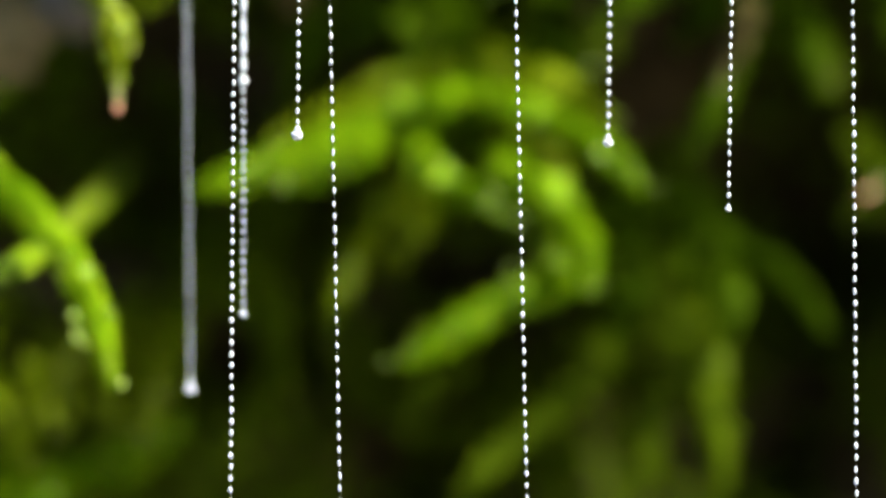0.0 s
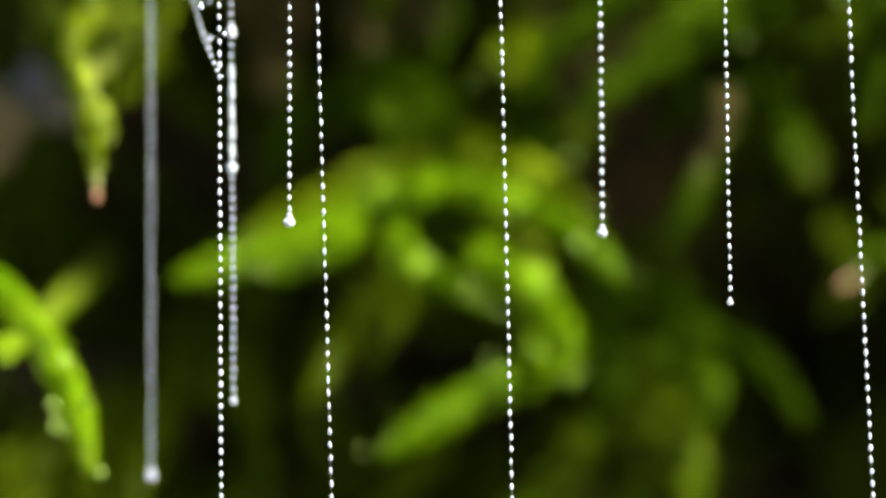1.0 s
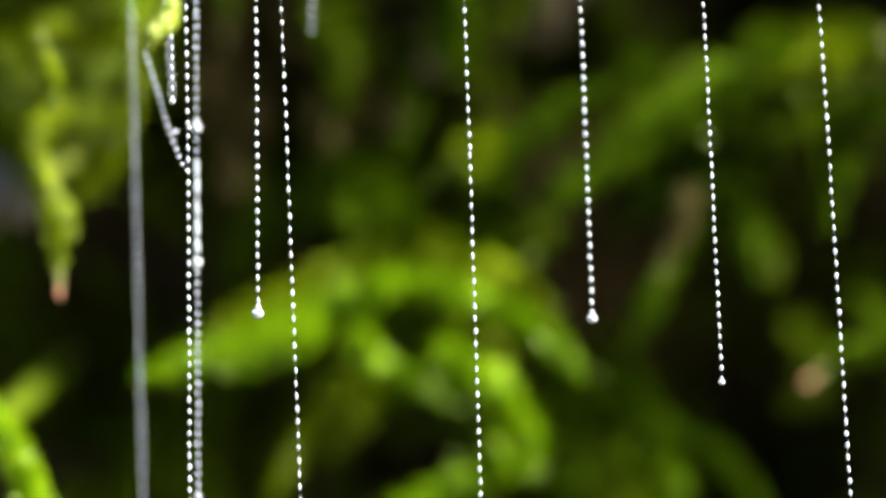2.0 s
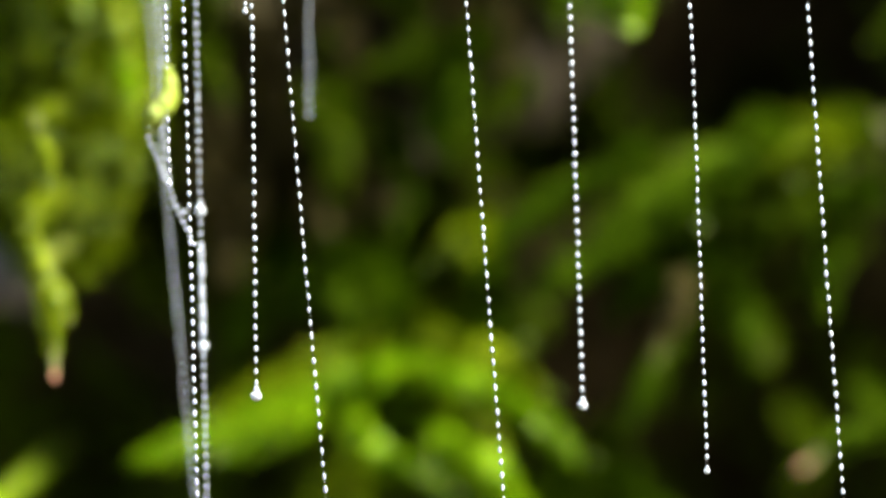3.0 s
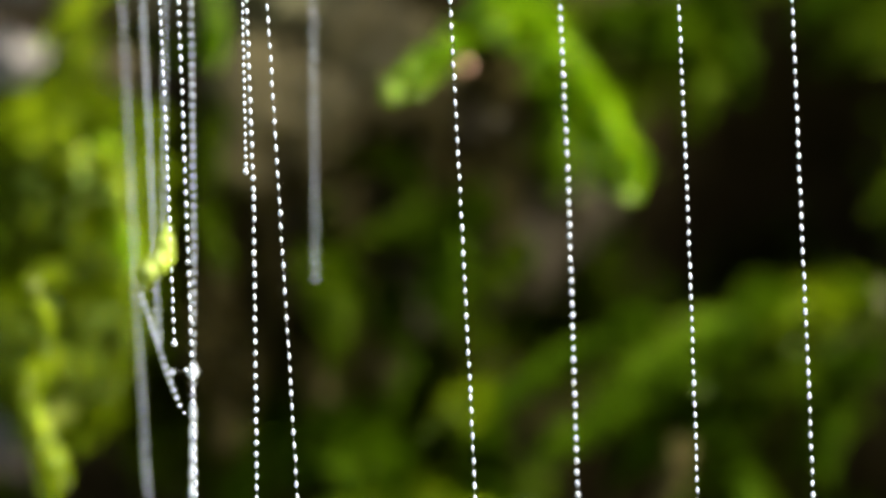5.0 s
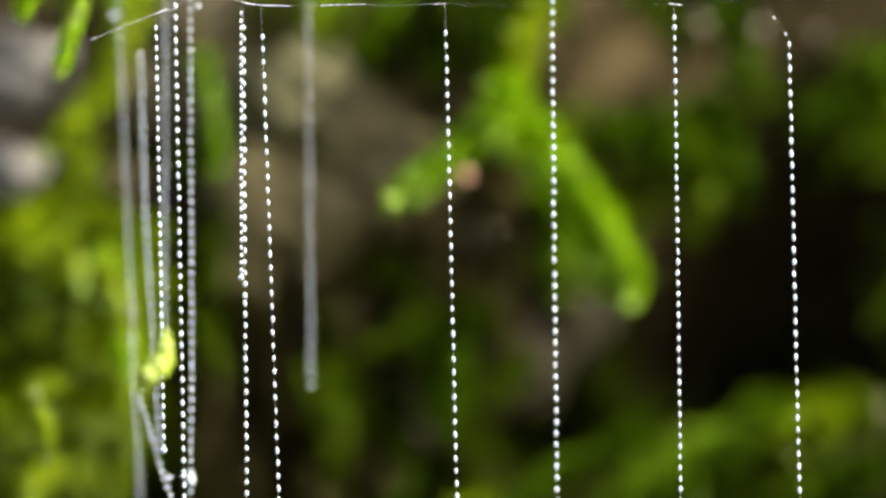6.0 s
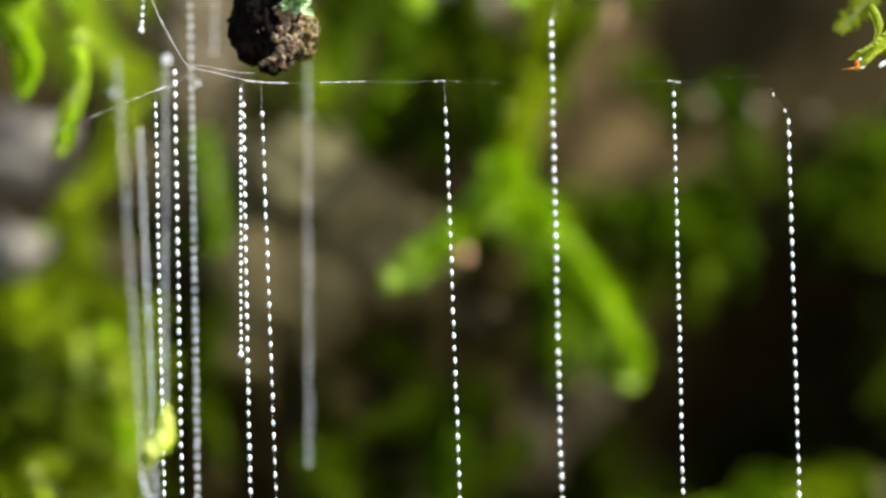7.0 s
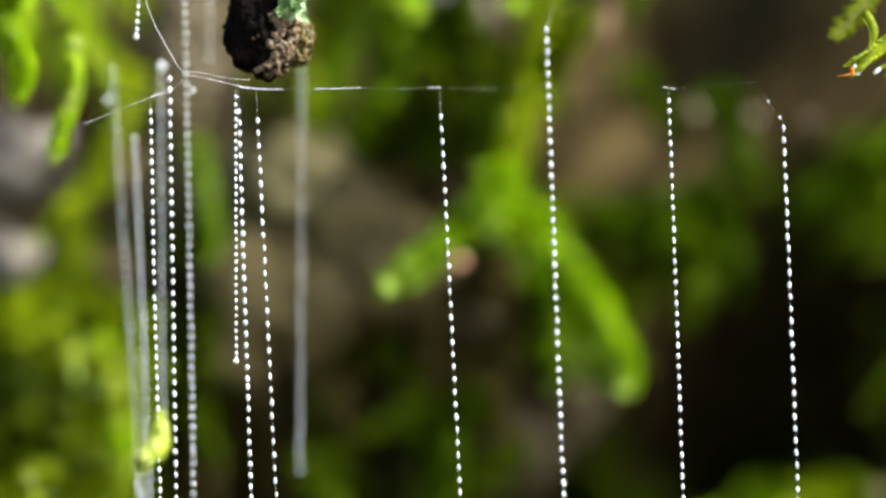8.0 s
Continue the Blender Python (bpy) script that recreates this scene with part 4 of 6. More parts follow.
moss_shoot([(-34.94, 474.0, 462.14), (-34.67, 477.3, 466.52), (-35.47, 480.7, 470.43), (-36.82, 484.0, 474.94)], 4.45, MOSS_YELLOW, SUNNY)
moss_shoot([(-30.05, 471.5, 466.37), (-31.39, 475.7, 469.21), (-33.23, 479.0, 472.60)], 3.31, MOSS_YELLOW, SUNNY)
moss_shoot([(-36.84, 491.8, 474.43), (-34.26, 494.1, 475.68), (-31.10, 496.4, 474.72)], 4.61, MOSS_OLIVE_SHADE, DULL)
moss_shoot([(-20.90, 491.8, 465.65), (-19.91, 494.1, 469.61), (-19.45, 496.4, 473.61)], 3.46, MOSS_OLIVE_SHADE, DULL)
moss_shoot([(-11.71, 494.7, 502.44), (-8.98, 496.9, 504.95), (-5.67, 499.2, 509.73)], 5.21, MOSS_OLIVE_SHADE, DULL)
moss_shoot([(-33.49, 480.7, 499.73), (-31.56, 484.0, 503.38), (-29.61, 487.3, 508.18)], 4.50, MOSS_YELLOW, SUNNY)
moss_shoot([(-8.82, 489.0, 491.32), (-9.97, 491.3, 496.52), (-10.59, 493.5, 502.31)], 4.01, MOSS_MID, MIDDLE)
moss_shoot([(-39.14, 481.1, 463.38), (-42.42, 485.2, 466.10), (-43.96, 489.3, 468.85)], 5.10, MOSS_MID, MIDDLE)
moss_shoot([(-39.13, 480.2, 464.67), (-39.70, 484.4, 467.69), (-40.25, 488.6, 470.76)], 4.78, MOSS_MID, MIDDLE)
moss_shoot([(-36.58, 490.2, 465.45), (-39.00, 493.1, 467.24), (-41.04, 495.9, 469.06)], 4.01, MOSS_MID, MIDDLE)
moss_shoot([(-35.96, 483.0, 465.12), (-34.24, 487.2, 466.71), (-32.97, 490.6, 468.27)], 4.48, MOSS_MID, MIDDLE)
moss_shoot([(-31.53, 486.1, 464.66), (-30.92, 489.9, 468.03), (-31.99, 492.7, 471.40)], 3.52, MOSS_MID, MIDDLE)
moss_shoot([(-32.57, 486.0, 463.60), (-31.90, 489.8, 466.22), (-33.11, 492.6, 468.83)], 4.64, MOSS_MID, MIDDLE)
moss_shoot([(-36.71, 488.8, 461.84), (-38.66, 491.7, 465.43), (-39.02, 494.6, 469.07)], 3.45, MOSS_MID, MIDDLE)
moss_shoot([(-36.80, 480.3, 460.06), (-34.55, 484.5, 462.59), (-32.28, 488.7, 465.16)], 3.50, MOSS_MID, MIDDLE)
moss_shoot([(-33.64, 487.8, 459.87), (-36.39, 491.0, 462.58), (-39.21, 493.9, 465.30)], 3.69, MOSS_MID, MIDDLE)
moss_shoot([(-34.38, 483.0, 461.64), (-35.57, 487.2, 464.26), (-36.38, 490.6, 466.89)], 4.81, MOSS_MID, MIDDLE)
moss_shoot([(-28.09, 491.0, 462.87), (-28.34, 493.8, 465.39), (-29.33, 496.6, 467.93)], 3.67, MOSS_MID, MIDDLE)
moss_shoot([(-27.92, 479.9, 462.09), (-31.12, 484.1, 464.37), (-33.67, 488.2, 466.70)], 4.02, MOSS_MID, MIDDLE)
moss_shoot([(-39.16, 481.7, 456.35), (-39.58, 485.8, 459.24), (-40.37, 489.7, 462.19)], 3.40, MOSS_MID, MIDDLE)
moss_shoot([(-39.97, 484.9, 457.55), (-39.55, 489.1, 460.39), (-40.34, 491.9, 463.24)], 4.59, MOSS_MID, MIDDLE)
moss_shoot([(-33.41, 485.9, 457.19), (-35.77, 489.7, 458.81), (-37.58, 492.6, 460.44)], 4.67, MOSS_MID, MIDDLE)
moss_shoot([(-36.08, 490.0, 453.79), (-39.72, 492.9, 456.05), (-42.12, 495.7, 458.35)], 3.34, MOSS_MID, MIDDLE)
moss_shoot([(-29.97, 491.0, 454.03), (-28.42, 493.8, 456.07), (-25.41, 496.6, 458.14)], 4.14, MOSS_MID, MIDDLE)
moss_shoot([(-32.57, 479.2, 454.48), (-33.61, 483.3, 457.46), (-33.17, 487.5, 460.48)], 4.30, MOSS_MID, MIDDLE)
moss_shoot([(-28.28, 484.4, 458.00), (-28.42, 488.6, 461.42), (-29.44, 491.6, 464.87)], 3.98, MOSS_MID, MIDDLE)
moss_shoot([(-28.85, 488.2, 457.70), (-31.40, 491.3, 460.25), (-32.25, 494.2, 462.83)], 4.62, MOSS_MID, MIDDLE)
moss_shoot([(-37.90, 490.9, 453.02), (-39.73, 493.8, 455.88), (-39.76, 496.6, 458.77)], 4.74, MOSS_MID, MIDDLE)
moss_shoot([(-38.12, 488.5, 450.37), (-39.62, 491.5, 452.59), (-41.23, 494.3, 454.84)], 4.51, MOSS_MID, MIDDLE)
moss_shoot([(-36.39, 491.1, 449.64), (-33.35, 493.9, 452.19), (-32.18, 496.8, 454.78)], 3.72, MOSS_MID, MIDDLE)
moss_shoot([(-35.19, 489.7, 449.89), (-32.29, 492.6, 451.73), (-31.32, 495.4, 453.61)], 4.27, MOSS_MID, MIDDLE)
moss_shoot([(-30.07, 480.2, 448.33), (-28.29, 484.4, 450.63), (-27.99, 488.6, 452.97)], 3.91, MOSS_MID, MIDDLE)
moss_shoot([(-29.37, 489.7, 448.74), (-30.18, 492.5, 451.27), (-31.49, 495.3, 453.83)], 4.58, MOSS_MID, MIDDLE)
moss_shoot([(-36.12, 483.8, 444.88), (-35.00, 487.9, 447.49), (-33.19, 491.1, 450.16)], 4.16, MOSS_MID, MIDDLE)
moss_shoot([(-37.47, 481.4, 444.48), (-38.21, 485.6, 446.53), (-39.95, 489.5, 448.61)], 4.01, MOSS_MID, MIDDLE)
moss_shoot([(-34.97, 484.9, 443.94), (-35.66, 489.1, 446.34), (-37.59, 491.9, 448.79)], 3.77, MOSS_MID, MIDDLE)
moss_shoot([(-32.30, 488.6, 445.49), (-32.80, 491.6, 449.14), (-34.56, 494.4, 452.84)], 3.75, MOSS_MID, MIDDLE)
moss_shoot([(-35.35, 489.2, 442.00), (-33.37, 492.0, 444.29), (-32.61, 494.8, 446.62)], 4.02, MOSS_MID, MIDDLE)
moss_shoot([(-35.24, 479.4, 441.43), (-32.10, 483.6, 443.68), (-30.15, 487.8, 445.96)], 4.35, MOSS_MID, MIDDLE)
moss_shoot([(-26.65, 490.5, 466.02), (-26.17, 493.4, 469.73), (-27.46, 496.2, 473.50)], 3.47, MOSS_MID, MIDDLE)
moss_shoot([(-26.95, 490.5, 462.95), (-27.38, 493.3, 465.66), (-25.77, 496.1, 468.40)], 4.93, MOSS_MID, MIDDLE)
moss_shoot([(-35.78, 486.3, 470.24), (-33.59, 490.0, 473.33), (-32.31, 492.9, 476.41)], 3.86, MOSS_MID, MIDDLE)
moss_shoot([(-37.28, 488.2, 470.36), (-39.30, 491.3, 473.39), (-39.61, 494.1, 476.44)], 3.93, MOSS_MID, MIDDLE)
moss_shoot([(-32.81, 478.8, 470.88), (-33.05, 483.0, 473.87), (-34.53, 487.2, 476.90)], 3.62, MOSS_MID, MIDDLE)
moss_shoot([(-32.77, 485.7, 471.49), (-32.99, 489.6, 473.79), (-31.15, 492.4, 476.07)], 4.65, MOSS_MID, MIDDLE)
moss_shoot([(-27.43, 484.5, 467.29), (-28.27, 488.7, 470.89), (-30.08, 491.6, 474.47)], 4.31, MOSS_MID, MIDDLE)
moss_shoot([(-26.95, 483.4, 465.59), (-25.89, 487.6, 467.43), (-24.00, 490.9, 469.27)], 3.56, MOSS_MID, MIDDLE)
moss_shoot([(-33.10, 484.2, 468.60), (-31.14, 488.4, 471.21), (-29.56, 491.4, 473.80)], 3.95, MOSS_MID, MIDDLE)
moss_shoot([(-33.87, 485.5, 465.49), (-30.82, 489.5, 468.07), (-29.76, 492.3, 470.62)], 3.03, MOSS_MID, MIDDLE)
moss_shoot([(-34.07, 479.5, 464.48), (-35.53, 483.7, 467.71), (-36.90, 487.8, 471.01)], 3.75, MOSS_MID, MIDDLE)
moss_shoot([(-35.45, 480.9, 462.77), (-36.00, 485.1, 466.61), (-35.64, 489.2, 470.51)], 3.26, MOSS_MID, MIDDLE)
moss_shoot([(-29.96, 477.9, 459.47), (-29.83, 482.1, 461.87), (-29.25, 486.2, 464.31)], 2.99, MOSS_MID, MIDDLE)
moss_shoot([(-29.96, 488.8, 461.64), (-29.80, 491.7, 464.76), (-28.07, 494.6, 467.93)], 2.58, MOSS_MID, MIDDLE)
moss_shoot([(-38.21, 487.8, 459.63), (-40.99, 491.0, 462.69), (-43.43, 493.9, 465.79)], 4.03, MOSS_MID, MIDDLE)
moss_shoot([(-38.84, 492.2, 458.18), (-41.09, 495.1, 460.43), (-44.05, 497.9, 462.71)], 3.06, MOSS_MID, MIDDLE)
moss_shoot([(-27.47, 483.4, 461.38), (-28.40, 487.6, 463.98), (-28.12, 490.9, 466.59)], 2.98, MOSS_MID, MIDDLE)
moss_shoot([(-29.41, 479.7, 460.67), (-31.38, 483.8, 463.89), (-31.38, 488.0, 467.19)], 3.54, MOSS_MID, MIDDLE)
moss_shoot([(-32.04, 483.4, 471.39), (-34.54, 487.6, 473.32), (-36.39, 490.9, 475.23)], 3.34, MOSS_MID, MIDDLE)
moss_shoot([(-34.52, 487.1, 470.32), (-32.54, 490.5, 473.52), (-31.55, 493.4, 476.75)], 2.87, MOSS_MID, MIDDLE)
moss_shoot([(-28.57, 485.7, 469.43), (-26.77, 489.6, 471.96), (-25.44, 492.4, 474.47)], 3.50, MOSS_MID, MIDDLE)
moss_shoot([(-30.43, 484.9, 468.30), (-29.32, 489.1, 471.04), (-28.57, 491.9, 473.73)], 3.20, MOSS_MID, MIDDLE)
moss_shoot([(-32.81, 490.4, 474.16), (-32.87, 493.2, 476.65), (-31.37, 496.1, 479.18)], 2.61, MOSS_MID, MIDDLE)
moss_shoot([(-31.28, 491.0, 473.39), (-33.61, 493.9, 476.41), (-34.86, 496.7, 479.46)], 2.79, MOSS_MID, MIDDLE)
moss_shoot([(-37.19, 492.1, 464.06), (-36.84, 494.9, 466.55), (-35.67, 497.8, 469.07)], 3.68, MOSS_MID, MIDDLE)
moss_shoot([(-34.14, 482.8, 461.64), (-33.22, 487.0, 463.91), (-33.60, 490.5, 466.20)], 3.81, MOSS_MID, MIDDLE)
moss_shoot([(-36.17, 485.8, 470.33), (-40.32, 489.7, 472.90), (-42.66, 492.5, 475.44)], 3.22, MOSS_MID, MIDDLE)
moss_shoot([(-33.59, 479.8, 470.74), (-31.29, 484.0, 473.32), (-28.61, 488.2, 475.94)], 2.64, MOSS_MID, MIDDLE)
moss_shoot([(-30.28, 488.2, 462.58), (-29.47, 491.3, 465.35), (-29.04, 494.2, 468.14)], 2.86, MOSS_MID, MIDDLE)
moss_shoot([(-30.39, 488.9, 465.57), (-32.34, 491.8, 467.22), (-34.23, 494.6, 468.88)], 2.82, MOSS_MID, MIDDLE)
moss_shoot([(-37.15, 484.1, 462.32), (-38.50, 488.2, 465.23), (-40.24, 491.3, 468.16)], 2.76, MOSS_MID, MIDDLE)
moss_shoot([(-36.52, 490.9, 462.56), (-38.28, 493.7, 465.67), (-40.74, 496.5, 468.82)], 3.74, MOSS_MID, MIDDLE)
moss_shoot([(-33.44, 483.1, 457.36), (-35.71, 487.2, 460.53), (-36.13, 490.6, 463.72)], 3.25, MOSS_MID, MIDDLE)
moss_shoot([(-32.27, 487.7, 457.60), (-29.03, 490.9, 460.37), (-27.80, 493.8, 463.18)], 3.46, MOSS_MID, MIDDLE)
moss_shoot([(-28.06, 481.3, 458.63), (-27.45, 485.5, 461.48), (-25.32, 489.5, 464.36)], 2.77, MOSS_MID, MIDDLE)
moss_shoot([(-27.14, 481.8, 457.23), (-28.92, 485.9, 460.16), (-30.99, 489.7, 463.13)], 3.13, MOSS_MID, MIDDLE)
moss_shoot([(-36.01, 491.5, 469.20), (-36.93, 494.3, 472.19), (-39.38, 497.2, 475.20)], 3.13, MOSS_MID, MIDDLE)
moss_shoot([(-36.37, 484.8, 468.95), (-37.06, 488.9, 472.67), (-38.39, 491.8, 476.38)], 3.41, MOSS_MID, MIDDLE)
moss_shoot([(-36.69, 489.6, 462.03), (-35.14, 492.5, 465.02), (-32.23, 495.3, 468.06)], 4.01, MOSS_YELLOW, SUNNY)
moss_shoot([(-36.08, 487.5, 462.16), (-36.81, 490.8, 465.15), (-37.89, 493.6, 468.15)], 2.63, MOSS_YELLOW, SUNNY)
moss_shoot([(-28.09, 478.6, 459.59), (-27.84, 482.8, 462.13), (-28.14, 486.9, 464.72)], 2.94, MOSS_YELLOW, SUNNY)
moss_shoot([(-31.11, 490.1, 459.65), (-31.36, 492.9, 462.17), (-31.57, 495.7, 464.71)], 3.49, MOSS_YELLOW, SUNNY)
moss_shoot([(-31.71, 491.0, 475.95), (-31.45, 493.9, 479.12), (-32.34, 496.7, 482.32)], 3.36, MOSS_MID, MIDDLE)
moss_shoot([(-32.47, 484.8, 476.59), (-32.90, 489.0, 479.88), (-32.81, 491.8, 483.12)], 3.20, MOSS_MID, MIDDLE)
moss_shoot([(-37.07, 488.9, 456.41), (-39.62, 491.8, 459.30), (-42.24, 494.6, 462.23)], 3.95, MOSS_YELLOW, SUNNY)
moss_shoot([(-36.67, 480.4, 454.78), (-34.80, 484.6, 457.00), (-32.66, 488.8, 459.25)], 2.66, MOSS_YELLOW, SUNNY)
moss_shoot([(4.33, 487.4, 492.41), (3.97, 490.8, 495.72), (2.81, 493.6, 499.01)], 2.89, MOSS_MID, MIDDLE)
moss_shoot([(4.81, 489.0, 493.89), (5.95, 491.8, 497.28), (7.39, 494.7, 500.72)], 2.77, MOSS_MID, MIDDLE)
moss_shoot([(7.08, 479.0, 494.69), (7.08, 483.2, 497.71), (8.46, 487.3, 500.75)], 2.60, MOSS_MID, MIDDLE)
moss_shoot([(5.86, 489.8, 496.43), (6.18, 492.6, 500.09), (6.78, 495.5, 503.81)], 2.50, MOSS_MID, MIDDLE)
moss_shoot([(-40.81, 493.1, 399.84), (-40.76, 496.0, 402.71), (-41.07, 498.8, 405.63)], 3.09, MOSS_MID, MIDDLE)
moss_shoot([(-40.70, 490.8, 400.15), (-42.35, 493.6, 402.42), (-44.33, 496.5, 404.71)], 3.86, MOSS_MID, MIDDLE)
moss_shoot([(-36.08, 494.8, 400.19), (-36.50, 497.7, 402.67), (-37.00, 500.5, 405.17)], 3.47, MOSS_MID, MIDDLE)
moss_shoot([(-32.86, 490.6, 399.32), (-32.97, 493.5, 401.77), (-31.40, 496.3, 404.26)], 2.76, MOSS_MID, MIDDLE)
moss_shoot([(-11.56, 508.5, 408.88), (-13.54, 512.5, 412.37), (-13.33, 516.5, 415.92)], 5.41, MOSS_OLIVE_SHADE, DULL)
moss_shoot([(-14.13, 510.7, 405.50), (-14.91, 514.7, 409.28), (-15.03, 518.8, 413.11)], 5.67, MOSS_OLIVE_SHADE, DULL)
moss_shoot([(-24.89, 504.9, 411.22), (-23.68, 508.5, 415.25), (-21.32, 512.5, 419.33)], 5.28, MOSS_OLIVE_SHADE, DULL)
moss_shoot([(-23.25, 502.2, 409.91), (-24.62, 505.0, 412.71), (-26.49, 508.6, 415.48)], 4.76, MOSS_OLIVE_SHADE, DULL)
moss_shoot([(-32.17, 500.8, 400.46), (-32.07, 503.7, 404.31), (-31.11, 506.7, 408.20)], 5.71, MOSS_MID, MIDDLE)
moss_shoot([(-35.00, 502.6, 399.45), (-36.71, 505.4, 403.24), (-36.71, 509.2, 406.98)], 4.67, MOSS_MID, MIDDLE)
moss_shoot([(-43.26, 509.4, 401.99), (-41.73, 513.4, 403.55), (-39.40, 517.4, 405.13)], 5.99, MOSS_OLIVE_SHADE, DULL)
moss_shoot([(-45.57, 513.2, 402.71), (-49.66, 517.2, 404.66), (-52.41, 521.7, 406.61)], 5.93, MOSS_OLIVE_SHADE, DULL)
moss_shoot([(-27.97, 503.0, 396.10), (-24.73, 505.8, 398.77), (-22.90, 509.8, 401.33)], 4.22, MOSS_OLIVE_SHADE, DULL)
moss_shoot([(-27.51, 504.3, 393.30), (-29.62, 507.6, 395.78), (-31.42, 511.6, 398.21)], 4.86, MOSS_OLIVE_SHADE, DULL)
moss_shoot([(11.06, 517.7, 395.07), (7.56, 522.3, 396.36), (2.18, 527.0, 397.66)], 5.05, MOSS_OLIVE_SHADE, DULL)
moss_shoot([(11.07, 509.7, 392.00), (9.25, 513.7, 394.92), (5.84, 517.7, 397.88)], 5.16, MOSS_OLIVE_SHADE, DULL)
moss_shoot([(-14.89, 502.0, 441.56), (-16.42, 504.8, 443.61), (-18.38, 508.3, 445.66)], 5.73, MOSS_OLIVE_SHADE, DULL)
moss_shoot([(-16.58, 515.5, 438.28), (-13.67, 519.8, 442.38), (-12.57, 524.4, 446.54)], 5.36, MOSS_OLIVE_SHADE, DULL)
moss_shoot([(-23.22, 506.2, 438.25), (-25.32, 510.2, 440.40), (-28.21, 514.2, 442.59)], 4.89, MOSS_OLIVE_SHADE, DULL)
moss_shoot([(-18.47, 505.3, 438.96), (-18.95, 509.0, 441.74), (-21.09, 513.0, 444.55)], 5.71, MOSS_OLIVE_SHADE, DULL)
moss_shoot([(36.44, 508.6, 419.56), (39.57, 512.6, 421.98), (41.34, 516.6, 424.43)], 4.95, MOSS_OLIVE_SHADE, DULL)
moss_shoot([(36.18, 505.0, 420.36), (38.51, 508.6, 423.22), (39.99, 512.6, 426.11)], 4.50, MOSS_OLIVE_SHADE, DULL)
moss_shoot([(20.54, 515.0, 401.29), (17.43, 519.2, 402.72), (14.65, 523.9, 404.13)], 6.17, MOSS_OLIVE_SHADE, DULL)
moss_shoot([(19.11, 499.1, 401.90), (21.13, 501.9, 404.00), (23.35, 504.8, 406.13)], 5.71, MOSS_OLIVE_SHADE, DULL)
moss_shoot([(2.13, 514.2, 396.51), (-2.89, 518.2, 397.96), (-6.23, 522.9, 399.36)], 5.56, MOSS_OLIVE_SHADE, DULL)
moss_shoot([(1.90, 512.2, 392.71), (1.68, 516.2, 396.63), (3.62, 520.6, 400.57)], 5.17, MOSS_OLIVE_SHADE, DULL)
moss_shoot([(-7.19, 502.7, 399.87), (-5.61, 505.5, 403.44), (-2.01, 509.3, 406.97)], 5.19, MOSS_OLIVE_SHADE, DULL)
moss_shoot([(-6.75, 511.9, 398.16), (-8.75, 515.9, 400.02), (-11.33, 520.2, 401.89)], 4.89, MOSS_OLIVE_SHADE, DULL)
moss_shoot([(-9.82, 511.8, 454.56), (-8.44, 515.8, 456.30), (-5.16, 520.1, 458.06)], 6.09, MOSS_OLIVE_SHADE, DULL)
moss_shoot([(-9.45, 500.4, 455.49), (-8.55, 503.3, 458.07), (-6.58, 506.2, 460.67)], 5.22, MOSS_OLIVE_SHADE, DULL)
moss_shoot([(-8.39, 510.7, 449.82), (-6.82, 514.7, 454.10), (-4.26, 518.8, 458.45)], 4.93, MOSS_OLIVE_SHADE, DULL)
moss_shoot([(-5.58, 505.4, 448.03), (-8.32, 509.1, 450.60), (-8.92, 513.1, 453.21)], 4.81, MOSS_OLIVE_SHADE, DULL)
moss_shoot([(2.31, 517.8, 456.67), (-0.33, 522.4, 460.75), (-1.34, 527.1, 464.91)], 5.15, MOSS_OLIVE_SHADE, DULL)
moss_shoot([(4.41, 505.4, 455.97), (7.75, 509.1, 459.08), (10.90, 513.1, 462.25)], 5.57, MOSS_OLIVE_SHADE, DULL)
moss_shoot([(-25.25, 500.3, 450.02), (-25.00, 503.2, 452.80), (-24.27, 506.0, 455.62)], 5.08, MOSS_OLIVE_SHADE, DULL)
moss_shoot([(-27.16, 513.1, 452.84), (-30.93, 517.1, 456.49), (-32.61, 521.6, 460.20)], 6.05, MOSS_OLIVE_SHADE, DULL)
moss_shoot([(28.29, 516.3, 492.73), (26.17, 520.7, 496.98), (24.19, 525.4, 501.33)], 4.72, MOSS_OLIVE_SHADE, DULL)
moss_shoot([(14.30, 498.6, 471.02), (16.74, 501.4, 474.04), (19.89, 504.2, 477.09)], 5.42, MOSS_OLIVE_SHADE, DULL)
moss_shoot([(17.95, 499.9, 469.45), (14.73, 502.8, 470.56), (13.31, 505.6, 471.67)], 3.98, MOSS_OLIVE_SHADE, DULL)
moss_shoot([(-4.55, 505.3, 463.16), (-1.04, 509.0, 465.03), (0.36, 513.0, 466.94)], 5.76, MOSS_OLIVE_SHADE, DULL)
moss_shoot([(-0.16, 516.6, 462.10), (-2.90, 521.1, 463.71), (-6.19, 525.7, 465.34)], 4.24, MOSS_OLIVE_SHADE, DULL)
moss_shoot([(-9.06, 510.1, 469.20), (-12.29, 514.1, 471.48), (-14.80, 518.1, 473.80)], 6.10, MOSS_OLIVE_SHADE, DULL)
moss_shoot([(-9.78, 516.1, 470.05), (-7.32, 520.4, 474.13), (-5.05, 525.1, 478.28)], 4.86, MOSS_OLIVE_SHADE, DULL)
moss_shoot([(2.88, 499.9, 462.84), (4.62, 502.8, 465.78), (7.43, 505.6, 468.76)], 5.52, MOSS_OLIVE_SHADE, DULL)
moss_shoot([(3.93, 510.8, 460.81), (2.18, 514.8, 464.50), (2.00, 518.9, 468.26)], 4.04, MOSS_OLIVE_SHADE, DULL)
